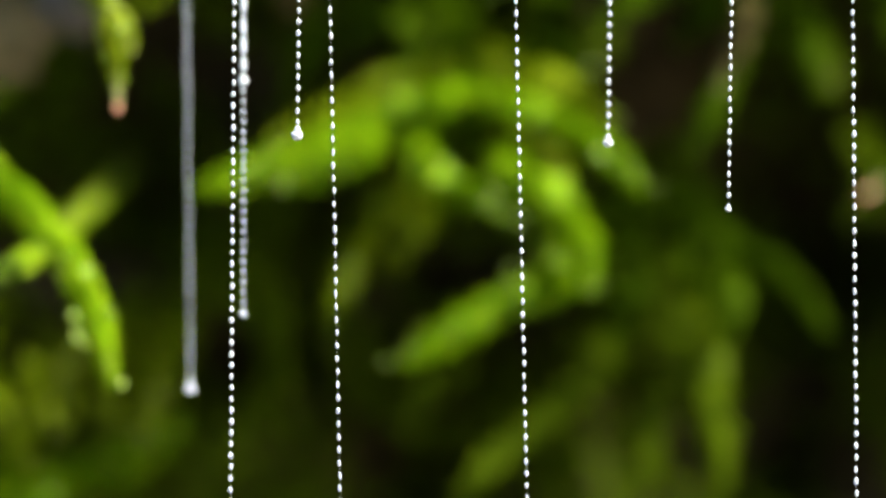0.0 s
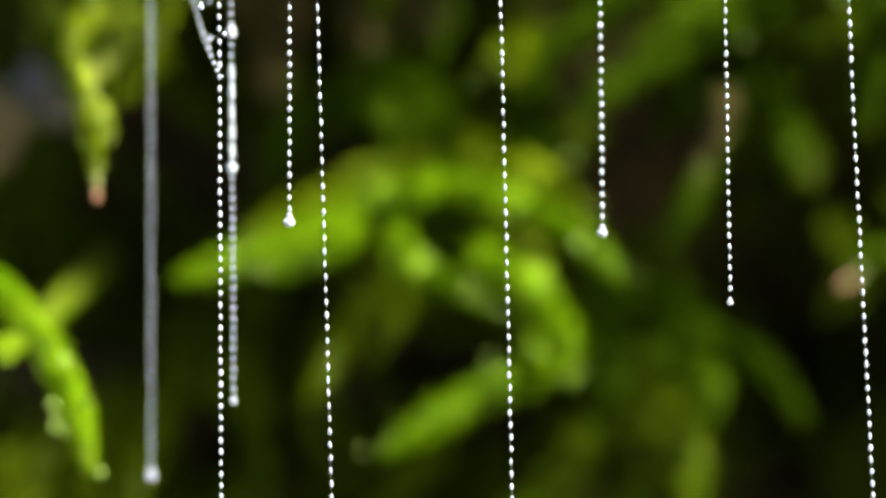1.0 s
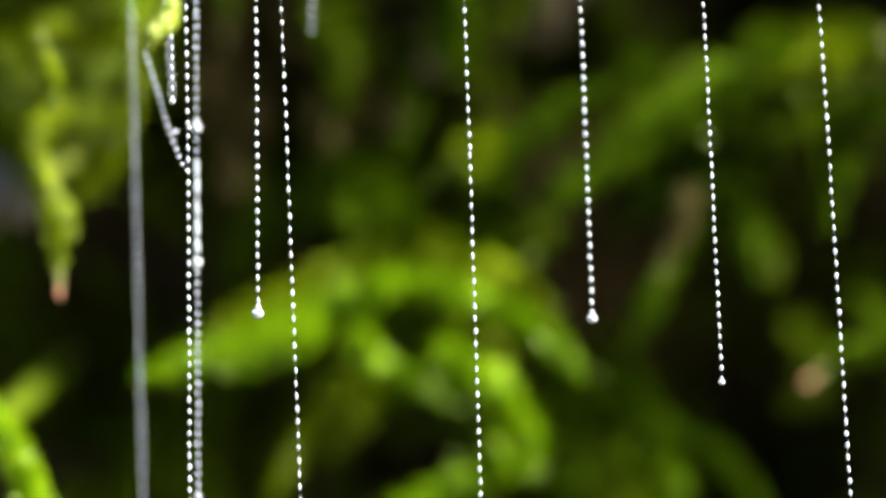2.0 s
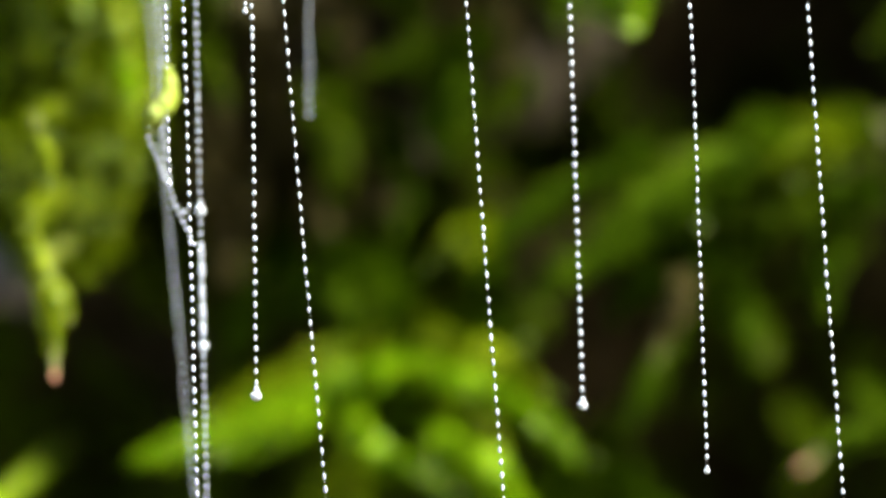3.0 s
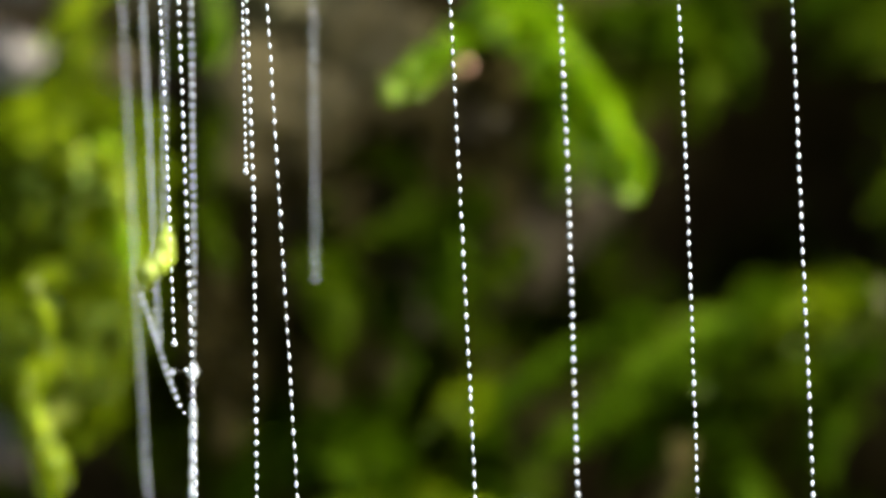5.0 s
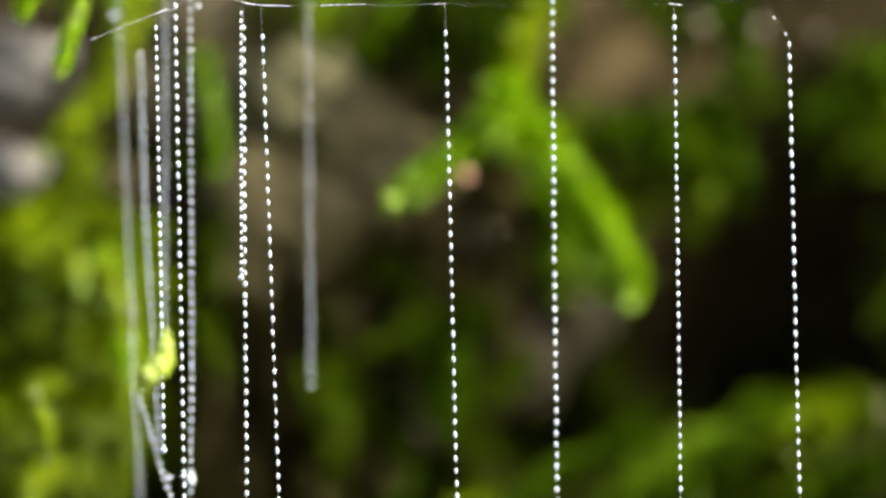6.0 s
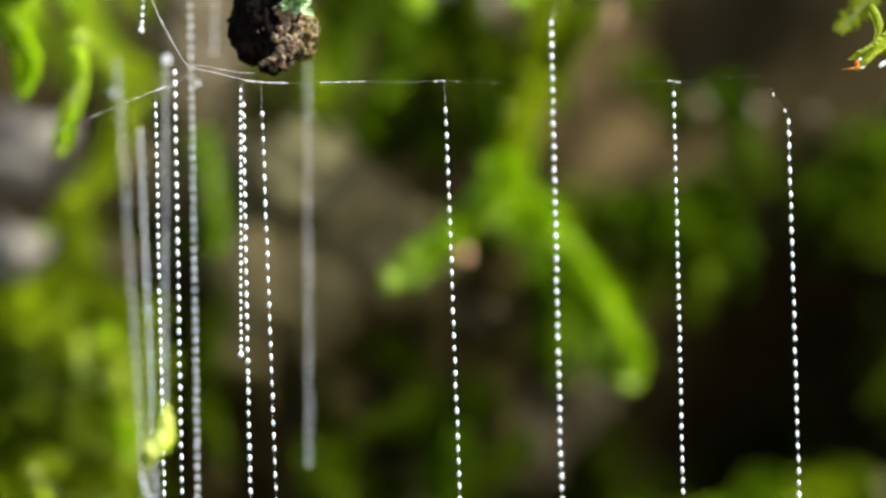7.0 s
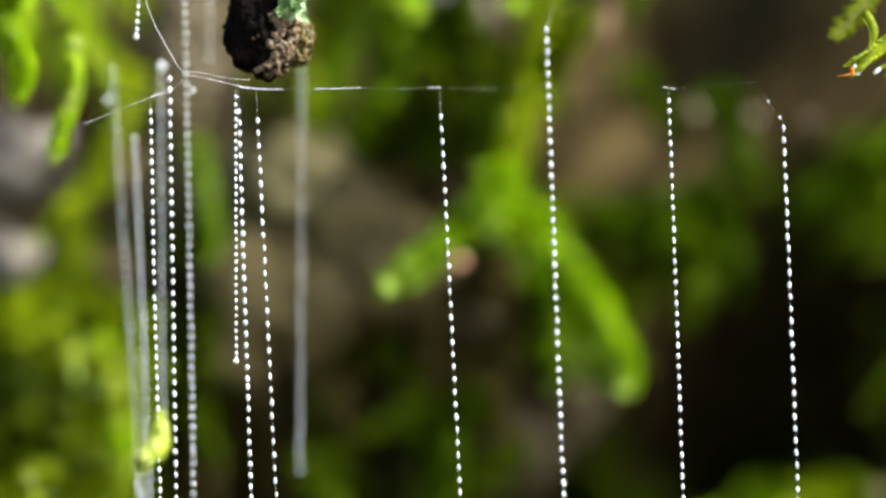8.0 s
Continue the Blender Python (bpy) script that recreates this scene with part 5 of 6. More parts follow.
moss_shoot([(46.42, 514.2, 484.87), (47.36, 518.2, 487.78), (49.61, 522.9, 490.77)], 5.49, MOSS_OLIVE_SHADE, DULL)
moss_shoot([(47.47, 502.8, 483.43), (47.74, 505.6, 488.20), (47.05, 509.4, 493.12)], 4.76, MOSS_OLIVE_SHADE, DULL)
moss_shoot([(-25.62, 498.9, 479.87), (-23.16, 501.7, 481.33), (-20.98, 504.5, 482.81)], 4.07, MOSS_OLIVE_SHADE, DULL)
moss_shoot([(-23.12, 507.8, 481.29), (-25.56, 511.8, 482.96), (-28.69, 515.8, 484.63)], 3.99, MOSS_OLIVE_SHADE, DULL)
moss_shoot([(-25.41, 512.6, 461.82), (-28.22, 516.6, 465.01), (-30.73, 521.0, 468.24)], 5.39, MOSS_OLIVE_SHADE, DULL)
moss_shoot([(-22.60, 513.7, 464.09), (-25.79, 517.7, 466.44), (-27.12, 522.3, 468.86)], 4.27, MOSS_OLIVE_SHADE, DULL)
dew((-18.87, 476.1, 429.63), 0.20)
dew((-21.08, 474.3, 428.19), 0.20)
dew((-8.36, 481.8, 434.32), 0.12)
dew((-11.52, 476.9, 429.95), 0.12)
dew((-14.40, 473.4, 426.79), 0.10)
dew((-12.73, 474.7, 427.72), 0.12)
dew((11.27, 478.5, 428.70), 0.20)
dew((14.31, 476.0, 426.77), 0.10)
dew((5.48, 482.6, 432.00), 0.20)
dew((4.00, 479.8, 427.31), 0.10)
dew((4.72, 479.0, 426.30), 0.16)
dew((7.70, 476.9, 424.98), 0.16)
dew((1.67, 474.2, 423.87), 0.12)
dew((2.49, 474.7, 425.06), 0.10)
dew((-0.73, 476.1, 425.25), 0.10)
dew((3.40, 478.4, 417.06), 0.20)
dew((0.45, 475.2, 413.45), 0.20)
dew((-2.26, 473.2, 413.08), 0.20)
dew((-13.06, 481.7, 416.44), 0.16)
dew((-13.83, 479.7, 412.70), 0.10)
dew((-9.20, 485.9, 422.93), 0.10)
dew((5.54, 483.1, 433.64), 0.14)
dew((4.22, 483.9, 431.76), 0.16)
dew((6.31, 486.4, 435.80), 0.25)
dew((-35.74, 442.2, 422.11), 0.12)
dew((-32.08, 438.6, 417.22), 0.20)
dew((-37.28, 443.7, 424.04), 0.10)
dew((-36.49, 441.5, 419.98), 0.15)
dew((-33.76, 437.4, 415.89), 0.10)
dew((-36.41, 442.1, 421.69), 0.15)
dew((-41.26, 439.9, 419.87), 0.12)
dew((-38.06, 443.4, 422.65), 0.12)
dew((-41.34, 441.5, 421.74), 0.10)
dew((-40.06, 441.7, 420.86), 0.20)
dew((-41.18, 441.0, 421.41), 0.20)
dew((-41.78, 439.1, 419.92), 0.12)
dew((-30.98, 492.9, 400.18), 0.14)
dew((-41.71, 488.4, 395.15), 0.25)
dew((-36.13, 494.6, 397.66), 0.25)
dew((1.19, 478.0, 443.94), 0.16)
dew((4.01, 481.1, 445.78), 0.16)
dew((3.45, 480.3, 444.97), 0.12)
dew((40.94, 488.8, 453.85), 0.25)
dew((39.63, 486.0, 453.41), 0.10)
dew((27.47, 483.6, 447.90), 0.25)
dew((-6.74, 487.0, 436.34), 0.16)
dew((-8.13, 483.2, 434.94), 0.16)
dew((-5.85, 489.7, 438.22), 0.12)
dew((17.75, 476.9, 474.11), 0.20)
dew((14.98, 482.2, 478.94), 0.15)
dew((19.63, 470.8, 467.95), 0.20)
dew((18.83, 474.3, 472.53), 0.20)
dew((18.26, 473.5, 471.22), 0.12)
dew((18.40, 473.1, 469.98), 0.10)
dew((16.41, 483.3, 479.74), 0.15)
dew((18.79, 471.8, 468.61), 0.10)
dew((15.75, 479.5, 477.47), 0.12)
dew((-0.19, 460.6, 477.90), 0.12)
dew((2.84, 463.2, 479.74), 0.15)
dew((7.27, 466.2, 486.07), 0.10)
dew((0.05, 459.9, 476.84), 0.20)
dew((2.63, 463.1, 479.71), 0.10)
dew((0.14, 460.1, 477.17), 0.15)
dew((0.87, 460.9, 477.64), 0.20)
dew((3.85, 464.2, 480.64), 0.10)
dew((-2.92, 457.7, 476.06), 0.10)
dew((1.30, 463.1, 500.07), 0.10)
dew((0.96, 465.1, 501.49), 0.20)
dew((-0.67, 470.4, 505.12), 0.12)
dew((-0.01, 466.8, 502.26), 0.15)
dew((1.51, 463.7, 500.69), 0.15)
dew((-0.03, 465.1, 500.97), 0.15)
dew((11.64, 465.8, 505.03), 0.20)
dew((10.92, 462.3, 502.83), 0.15)
dew((9.17, 457.4, 500.38), 0.12)
dew((11.46, 465.6, 504.91), 0.10)
dew((10.26, 462.1, 502.57), 0.12)
dew((10.73, 463.1, 503.74), 0.15)
dew((46.94, 482.1, 490.01), 0.16)
dew((49.80, 484.7, 492.75), 0.16)
dew((50.85, 485.5, 493.67), 0.16)
dew((-32.29, 442.3, 446.65), 0.15)
dew((-30.28, 435.3, 437.89), 0.12)
dew((-32.39, 436.9, 439.65), 0.12)
dew((-30.61, 437.9, 440.51), 0.12)
dew((-31.80, 441.3, 444.83), 0.20)
dew((-31.33, 441.0, 443.65), 0.12)
dew((-27.82, 476.1, 448.97), 0.16)
dew((-29.68, 472.1, 453.47), 0.16)
dew((-29.69, 472.7, 453.92), 0.20)
dew((-28.70, 473.3, 468.68), 0.10)
dew((-26.86, 470.3, 458.96), 0.12)
dew((-25.49, 470.2, 459.12), 0.20)
dew((-26.78, 472.1, 466.18), 0.12)
dew((-26.98, 471.2, 465.66), 0.16)
dew((-26.72, 469.7, 458.19), 0.10)
dew((-37.04, 472.0, 446.91), 0.10)
dew((-37.87, 469.9, 455.59), 0.10)
dew((-36.18, 471.9, 454.64), 0.20)
dew((-30.68, 474.9, 455.35), 0.20)
dew((-33.92, 474.4, 466.38), 0.12)
dew((-31.21, 442.4, 455.89), 0.16)
dew((-32.21, 439.5, 454.06), 0.20)
dew((-31.48, 437.6, 452.31), 0.15)
dew((-31.90, 439.9, 454.56), 0.10)
dew((-29.92, 471.1, 459.29), 0.12)
dew((-29.18, 476.2, 463.05), 0.12)
dew((-31.41, 470.8, 465.16), 0.20)
dew((-36.12, 427.7, 498.51), 0.10)
dew((-32.67, 421.4, 494.17), 0.10)
dew((-35.72, 426.3, 497.55), 0.15)
dew((-34.15, 419.8, 493.43), 0.10)
dew((-33.53, 421.4, 495.15), 0.10)
dew((-32.83, 421.5, 491.94), 0.12)
dew((-32.96, 420.8, 493.91), 0.20)
dew((-31.21, 427.9, 501.14), 0.15)
dew((-32.17, 424.0, 497.20), 0.15)
dew((-31.14, 427.7, 500.38), 0.10)
dew((-31.78, 426.8, 499.90), 0.12)
dew((-32.60, 426.2, 499.58), 0.12)
dew((-28.02, 426.8, 490.26), 0.20)
dew((-29.33, 419.6, 483.33), 0.15)
dew((-28.30, 426.2, 489.41), 0.20)
dew((-28.05, 426.5, 489.54), 0.12)
dew((-28.01, 429.7, 493.12), 0.12)
dew((-28.17, 428.4, 491.67), 0.12)
dew((-30.24, 478.8, 485.27), 0.12)
dew((-33.00, 475.6, 481.03), 0.12)
dew((-31.43, 477.5, 481.95), 0.12)
dew((-18.82, 482.2, 483.94), 0.16)
dew((-19.29, 481.0, 482.61), 0.10)
dew((-19.12, 482.5, 484.28), 0.12)
dew((-36.56, 479.1, 472.18), 0.10)
dew((-34.49, 474.2, 466.16), 0.12)
dew((-33.74, 474.2, 466.10), 0.10)
dew((-28.06, 471.6, 466.29), 0.20)
dew((-26.59, 472.8, 466.76), 0.10)
dew((-26.23, 467.6, 463.21), 0.15)
dew((-34.51, 478.2, 471.70), 0.20)
dew((-37.44, 480.1, 473.36), 0.20)
dew((-33.98, 476.6, 468.73), 0.10)
dew((-31.28, 473.5, 469.17), 0.16)
dew((-33.25, 476.4, 471.64), 0.10)
dew((-29.27, 469.5, 466.51), 0.20)
dew((-31.13, 482.4, 505.09), 0.12)
dew((-29.69, 482.2, 502.90), 0.20)
dew((-29.05, 483.9, 506.53), 0.10)
dew((10.95, 493.2, 436.53), 0.33)
dew((11.51, 478.4, 428.90), 0.41)
dew((-8.52, 486.8, 424.82), 0.33)
dew((-12.14, 482.7, 418.14), 0.26)
dew((3.13, 480.6, 417.93), 0.36)
dew((-18.16, 469.3, 426.99), 0.26)
dew((-34.26, 441.0, 420.68), 0.35)
dew((-30.65, 433.5, 411.51), 0.32)
dew((-34.95, 438.9, 414.92), 0.35)
dew((-35.24, 439.5, 416.84), 0.36)
dew((-30.94, 472.0, 468.02), 0.39)
dew((-35.54, 475.1, 467.45), 0.29)
dew((-35.00, 473.4, 480.28), 0.32)
dew((-30.85, 471.6, 467.67), 0.32)
dew((-1.52, 458.0, 475.56), 0.28)
dew((9.86, 459.2, 500.97), 0.42)
dew((-30.95, 439.2, 441.85), 0.29)
dew((-34.25, 440.9, 420.59), 0.38)
dew((-30.66, 433.5, 411.51), 0.28)
dew((-34.97, 439.0, 415.41), 0.25)
dew((-34.11, 437.4, 414.56), 0.18)
pebble((28.53, 500.0, 495.21), 0.77)
pebble((34.26, 500.0, 494.76), 0.77)
pebble((40.03, 500.0, 494.37), 0.55)
pebble((7.99, 480.0, 473.77), 0.31)


# ---- snare threads ----
def drop_mesh(name, r, half, power, lean=0.0):
    bm = bmesh.new()
    spindle(bm, (0, 0, 0), r, half, 10, 8, power, lean)
    me = bpy.data.meshes.new(name)
    bm.to_mesh(me)
    bm.free()
    me.materials.append(DEW)
    me.polygons.foreach_set("use_smooth", [True] * len(me.polygons))
    return me


def beads(parent, z0, z1, gap, meshes, rng, bare=0.0):
    """Drops strung along z from z0 down to z1."""
    z = z0 - bare
    while z > z1:
        ob = new("droplet", rng.choice(meshes))
        ob.parent = parent
        ob.location = (rng.uniform(-1, 1) * gap * 0.03, 0, z)
        k = rng.uniform(0.88, 1.1)
        ob.scale = (k, k, rng.uniform(0.88, 1.08))
        z -= gap * rng.uniform(0.96, 1.04)


def snare(anchor, length, hinge, gap, r, half, label, bare=0.8, tail=0.55, seed=1, swell=(), big=0.9):
    """A hanging silk thread strung with sticky drops, in an upper and a lower piece. Returns both."""
    rng = random.Random(seed)
    ob = thing("snare_thread", Vector(anchor) * M, label, "snare thread", "hanging snare threads")
    meshes = [drop_mesh("droplet", r * M * a, half * M * b, p, c)
              for a, b, p, c in ((1, 1, 1.0, 0), (1.06, 0.95, 1.15, 0.05), (0.95, 1.04, 1.2, -0.05), (0.9, 0.92, 0.95, 0))]
    pieces = []
    spans = [(0.0, hinge), (hinge, length)] if hinge < length else [(0.0, length)]
    for i, (a, b) in enumerate(spans):
        n = max(3, int((b - a) / 2))
        bm = bmesh.new()
        tube(bm, [Vector((0, 0, -(b - a) * k / n * M)) for k in range(n + 1)], [0.000007] * (n + 1), 6)
        ob2 = part("upper_strand" if i == 0 else "lower_strand", bm, SILK, ob, "fine silk strand")
        beads(ob2, 0.0, -(b - a - (tail if b == length else 0)) * M, gap * M, meshes, rng, bare * M if i == 0 else gap * M * 0.5)
        if b == length and tail:
            bm = bmesh.new()
            k = r * big * M
            spindle(bm, (0, 0, 0), k * 1.85, k * 1.7, 14, 10, 1.0)
            spindle(bm, (0, 0, k * 1.3), k * 1.1, k * 2.0, 12, 8, 1.0)
            spindle(bm, (-k * 1.1, -k * 0.5, k * 0.4), k * 0.95, k * 0.9, 12, 8, 1.0)
            end = part("end_drop", bm, DEW, ob2, "large clear drop at the thread's end")
            end.location = (0, 0, -(b - a) * M)
        if i == 1:
            ob2.location = (0, 0, -hinge * M)
        pieces.append(ob2)
    for at, wide, tall in swell:
        bm = bmesh.new()
        lump(bm, (0, 0, 0), (wide * M, wide * M, tall * M), 0.2, at, 2)
        home = pieces[0] if at < hinge else pieces[-1]
        k = part("silk_knot", bm, DEW, home, "swollen knot of silk and glue")
        k.location = (0, 0, -(at if at < hinge else at - hinge) * M)
    return ob, pieces[-1]


snare_a, snare_a_low = snare((-11.68, 385.0, 485.55), 82.7, 37.2, 0.99, 0.150, 0.279, "fine clear snare thread with pointed drops", bare=2.41, seed=1, tail=0)
snare_b, snare_b_low = snare((2.34, 385.0, 485.60), 83.6, 37.6, 0.95, 0.157, 0.279, "fine snare thread with pointed glassy drops", bare=2.15, seed=2, tail=0)
snare_c, snare_c_low = snare((10.72, 394.0, 491.53), 57.2, 25.7, 0.88, 0.189, 0.263, "snare thread of round drops hanging from moss", bare=0.35, seed=3, big=1.15)
snare_d, snare_d_low = snare((-18.42, 388.0, 487.52), 84.6, 38.1, 0.87, 0.179, 0.266, "long snare thread of close round drops", bare=0.87, seed=4, tail=0)
snare_e, snare_e_low = snare((-18.01, 404.0, 497.46), 77.4, 38.7, 0.81, 0.165, 0.215, "knotted snare thread with swollen lumps of glue", bare=0.54, seed=5, swell=[(47.9, 0.42, 0.5), (51.2, 0.22, 0.8), (52.7, 0.25, 0.8), (54.3, 0.22, 0.9), (55.9, 0.25, 0.8), (57.4, 0.27, 0.7), (58.7, 0.42, 0.5)])
snare_f, snare_f_low = snare((-13.13, 387.0, 486.11), 50.7, 22.8, 0.86, 0.179, 0.258, "snare thread of round drops below the clod", bare=2.07, seed=6, big=1.35)
snare_g, _ = snare((-13.22, 384.5, 485.50), 20.8, 41.6, 0.58, 0.136, 0.191, "short snare thread of small crowded drops", bare=0.60, seed=7)
snare_h, snare_h_low = snare((19.83, 385.0, 485.62), 55.9, 25.1, 0.82, 0.153, 0.257, "snare thread of close drops ending in a bead", bare=0.95, seed=8)
snare_i, snare_i_low = snare((28.47, 383.5, 482.96), 79.9, 35.9, 0.92, 0.166, 0.285, "fine snare thread kinked at its top", bare=0.51, seed=9, tail=0)
snare_j, snare_j_low = snare((-8.91, 420.5, 499.59), 42.4, 19.1, 0.81, 0.250, 0.130, "short grey snare thread behind the others", bare=0.56, seed=10, tail=0)
snare_z, snare_z_low = snare((-24.78, 420.5, 491.42), 79.0, 35.5, 0.81, 0.250, 0.130, "grey snare thread hanging behind the others", bare=0.56, seed=11)
snare_k, snare_k_low = snare((-19.74, 385.0, 484.94), 33.3, 15.0, 0.77, 0.153, 0.265, "short bright snare thread beside the lime scrap", bare=1.12, seed=12)
snare_l, snare_l_low = snare((-22.37, 412.0, 484.79), 33.0, 14.9, 0.83, 0.156, 0.252, "soft grey snare thread behind the lime scrap", bare=0.55, seed=13, tail=0)
snare_m, snare_m_low = snare((-20.37, 414.0, 490.71), 31.5, 14.2, 0.83, 0.135, 0.237, "pale snare thread of soft small drops", bare=0.55, seed=14, tail=0)
snare_n, _ = snare((-20.74, 390.0, 496.09), 6.0, 12.0, 0.61, 0.148, 0.223, "very short snare thread with an end drop", bare=0.52, seed=15)
snare_o, _ = snare((-16.48, 419.5, 500.41), 9.1, 18.2, 0.81, 0.250, 0.130, "stubby grey snare thread beside the clod", bare=0.56, seed=16, tail=0)


# ---- silk web that carries the threads ----
def silk(name, runs, label):
    """Silk lines: each run is a path and its thickness."""
    base = Vector(runs[0][0][0]) * M
    ob = thing(name, base, label, "silk line")
    rng = random.Random(len(runs))
    for path, r in runs:
        n = 14 * len(path)
        pts = curve_points([Vector(q) * M - base for q in path], n)
        bm = bmesh.new()
        tube(bm, pts, [r * M * (0.8 + 0.5 * noise.noise((i * 0.35, r * 90, len(path)))) for i in range(n)], 6)
        for i in range(0, n, 5):
            if rng.random() < 0.5:
                k = M * min(r, 0.045)
                spindle(bm, pts[i], k * rng.uniform(1.4, 2.8), k * rng.uniform(1.4, 2.4), 8, 6)
        part("silk_strand", bm, SILK, ob)
    return ob


# glints put into the shape: thick runs where silk shines, hair-thin where it fades
silk("silk_line", [
    ([(-20.61, 386.0, 495.57), (-20.14, 385.5, 492.46), (-19.53, 385.5, 490.72), (-18.29, 385.0, 488.41), (-17.20, 385.0, 486.85), (-15.26, 385.0, 486.33), (-13.10, 385.0, 485.81), (-11.59, 385.0, 485.51)], 0.034),
    ([(-17.16, 385.0, 486.76), (-16.17, 386.0, 486.95), (-14.04, 387.0, 486.63), (-12.33, 388.0, 486.56)], 0.02),
    ([(-12.89, 385.0, 485.68), (-11.38, 385.0, 485.55), (-9.65, 385.0, 485.51)], 0.075),
    ([(-9.65, 385.0, 485.51), (-8.36, 385.0, 485.51), (-7.06, 385.0, 485.55)], 0.008),
    ([(-7.06, 385.0, 485.55), (-5.34, 385.0, 485.60), (-3.83, 385.0, 485.64)], 0.045),
    ([(-3.83, 385.0, 485.64), (-1.02, 385.0, 485.56), (2.21, 385.0, 485.69), (3.72, 385.0, 485.61)], 0.006),
    ([(1.57, 385.0, 485.65), (2.43, 385.0, 485.69)], 0.045),
    ([(3.72, 385.0, 485.61), (10.23, 386.0, 485.63), (17.11, 385.0, 485.70)], 0.003),
    ([(17.11, 385.0, 485.70), (19.83, 385.0, 485.62), (21.43, 385.0, 485.71)], 0.004),
    ([(21.43, 385.0, 485.71), (24.02, 385.0, 485.88)], 0.0015),
    ([(24.02, 385.0, 485.88), (25.32, 385.0, 486.06), (26.68, 386.0, 486.25)], 0.004),
    ([(26.68, 386.0, 486.25), (33.10, 396.0, 487.28), (40.26, 420.0, 490.68)], 0.0012),
    ([(19.48, 385.0, 485.71), (20.35, 385.0, 485.58)], 0.04),
], "glistening silk line strung across below the clod")
silk("silk_line", [
    ([(-18.28, 385.0, 485.28), (-19.74, 385.0, 484.89), (-21.94, 385.0, 484.02), (-24.64, 385.0, 482.90)], 0.03),
    ([(-24.64, 385.0, 482.90), (-27.45, 387.0, 481.91), (-29.83, 390.0, 481.36), (-35.94, 400.0, 480.26)], 0.012),
    ([(-18.92, 385.0, 485.24), (-19.74, 385.0, 484.89)], 0.12),
    ([(-18.28, 385.0, 485.28), (-16.99, 385.0, 486.54)], 0.02),
], "thin slanting silk line dotted with glue")
silk("silk_line", [
    ([(10.67, 392.0, 491.29), (11.12, 394.0, 492.42), (12.43, 400.0, 495.62)], 0.010),
], "short silk line tied to a moss shoot")
silk("silk_line", [
    ([(28.47, 383.5, 482.96), (28.22, 383.5, 483.31), (27.40, 384.0, 484.53), (26.90, 386.0, 486.03)], 0.003),
    ([(28.26, 383.5, 483.18), (28.17, 383.5, 483.35)], 0.16),
    ([(27.44, 384.0, 484.44), (27.35, 384.0, 484.61)], 0.075),
], "bent bit of silk with two small drops")


# ---- what hangs among the threads ----
def build_clod():
    """A crumb of black humus, crusted with tan grains along one flank, with a brown lobe and a pale green tuft; it hangs from a rootlet."""
    base = Vector((-11.09, 390.0, 491.17)) * M
    ob = thing("hanging_clod", base, "black crumb of humus with a tan crusty flank", "soil clod")
    rng = random.Random(5)
    bm = bmesh.new()
    lump(bm, (-0.0004, 0, -0.0002), (0.0028, 0.0026, 0.0038), 0.22, 12, 5, 2.1)
    lump(bm, (-0.0005, 0.0004, 0.0040), (0.0025, 0.0023, 0.0031), 0.42, 8, 5, 2.2)
    for v in bm.verts:
        v.co += v.co.normalized() * (0.00022 * noise.noise(v.co * 2300) + 0.00012 * noise.noise(v.co * 5200))
    part("body", bm, CLOD, ob, "matt dark humus, blackened for its shaded side")
    # tan grains down the sunny flank and round the underside
    for i in range(110):
        s = i / 109
        a = 0.15 + 0.95 * rng.random()
        z = 0.0004 - 0.0044 * s
        r = 0.0026 * math.sqrt(max(0.05, 1 - ((z + 0.0004) / 0.0042) ** 2))
        k = rng.uniform(0.10, 0.30) * (1.15 - 0.4 * abs(s - 0.5))
        at = (r * math.sin(a) * 1.08, -r * math.cos(a) * 1.05, z)
        bm = bmesh.new()
        lump(bm, at, (k * M * rng.uniform(0.8, 1.5), k * M, k * M * rng.uniform(0.7, 1.2)), 0.75, i + 2, 3, 2.6)
        part("crumb", bm, rng.choice((CRUST, CRUST, CRUST, BARK, CLOD)), ob, "rough tan crumb")
    for i in range(12):
        a = rng.uniform(-0.7, 1.0)
        bm = bmesh.new()
        k = rng.uniform(0.2, 0.36)
        lump(bm, (0.0019 * math.sin(a), -0.0019 * math.cos(a), -0.0034 + 0.0009 * a), (1.4 * k * M, k * M, 0.8 * k * M), 0.7, i + 90, 3, 2.4)
        part("crumb", bm, CRUST, ob, "rough tan crumb")
    for i in range(26):
        a, z = rng.uniform(-1.1, 0.2), rng.uniform(-0.0036, 0.0034)
        r = 0.0027 * math.sqrt(max(0.05, 1 - (z / 0.0048) ** 2))
        bm = bmesh.new()
        k = rng.uniform(0.07, 0.2)
        lump(bm, (r * math.sin(a), -r * math.cos(a), z), (k * M, k * M, k * M), 0.7, i + 20, 2, 2.8)
        part("crumb", bm, rng.choice((BARK, CLOD, CLOD)), ob, "small earthy crumb")
    # a curled brown lobe that stands off the flank
    for at, size, seed in (((0.0030, -0.0004, -0.0014), (0.0009, 0.0009, 0.0013), 61), ((0.0032, -0.0002, -0.0007), (0.0008, 0.0008, 0.0007), 62),
                           ((0.0027, -0.0006, -0.0026), (0.0008, 0.0008, 0.0007), 63)):
        bm = bmesh.new()
        lump(bm, at, size, 0.55, seed, 4, 2.4)
        part("lobe", bm, LOBE, ob, "olive-brown translucent lobe")
    bm = bmesh.new()
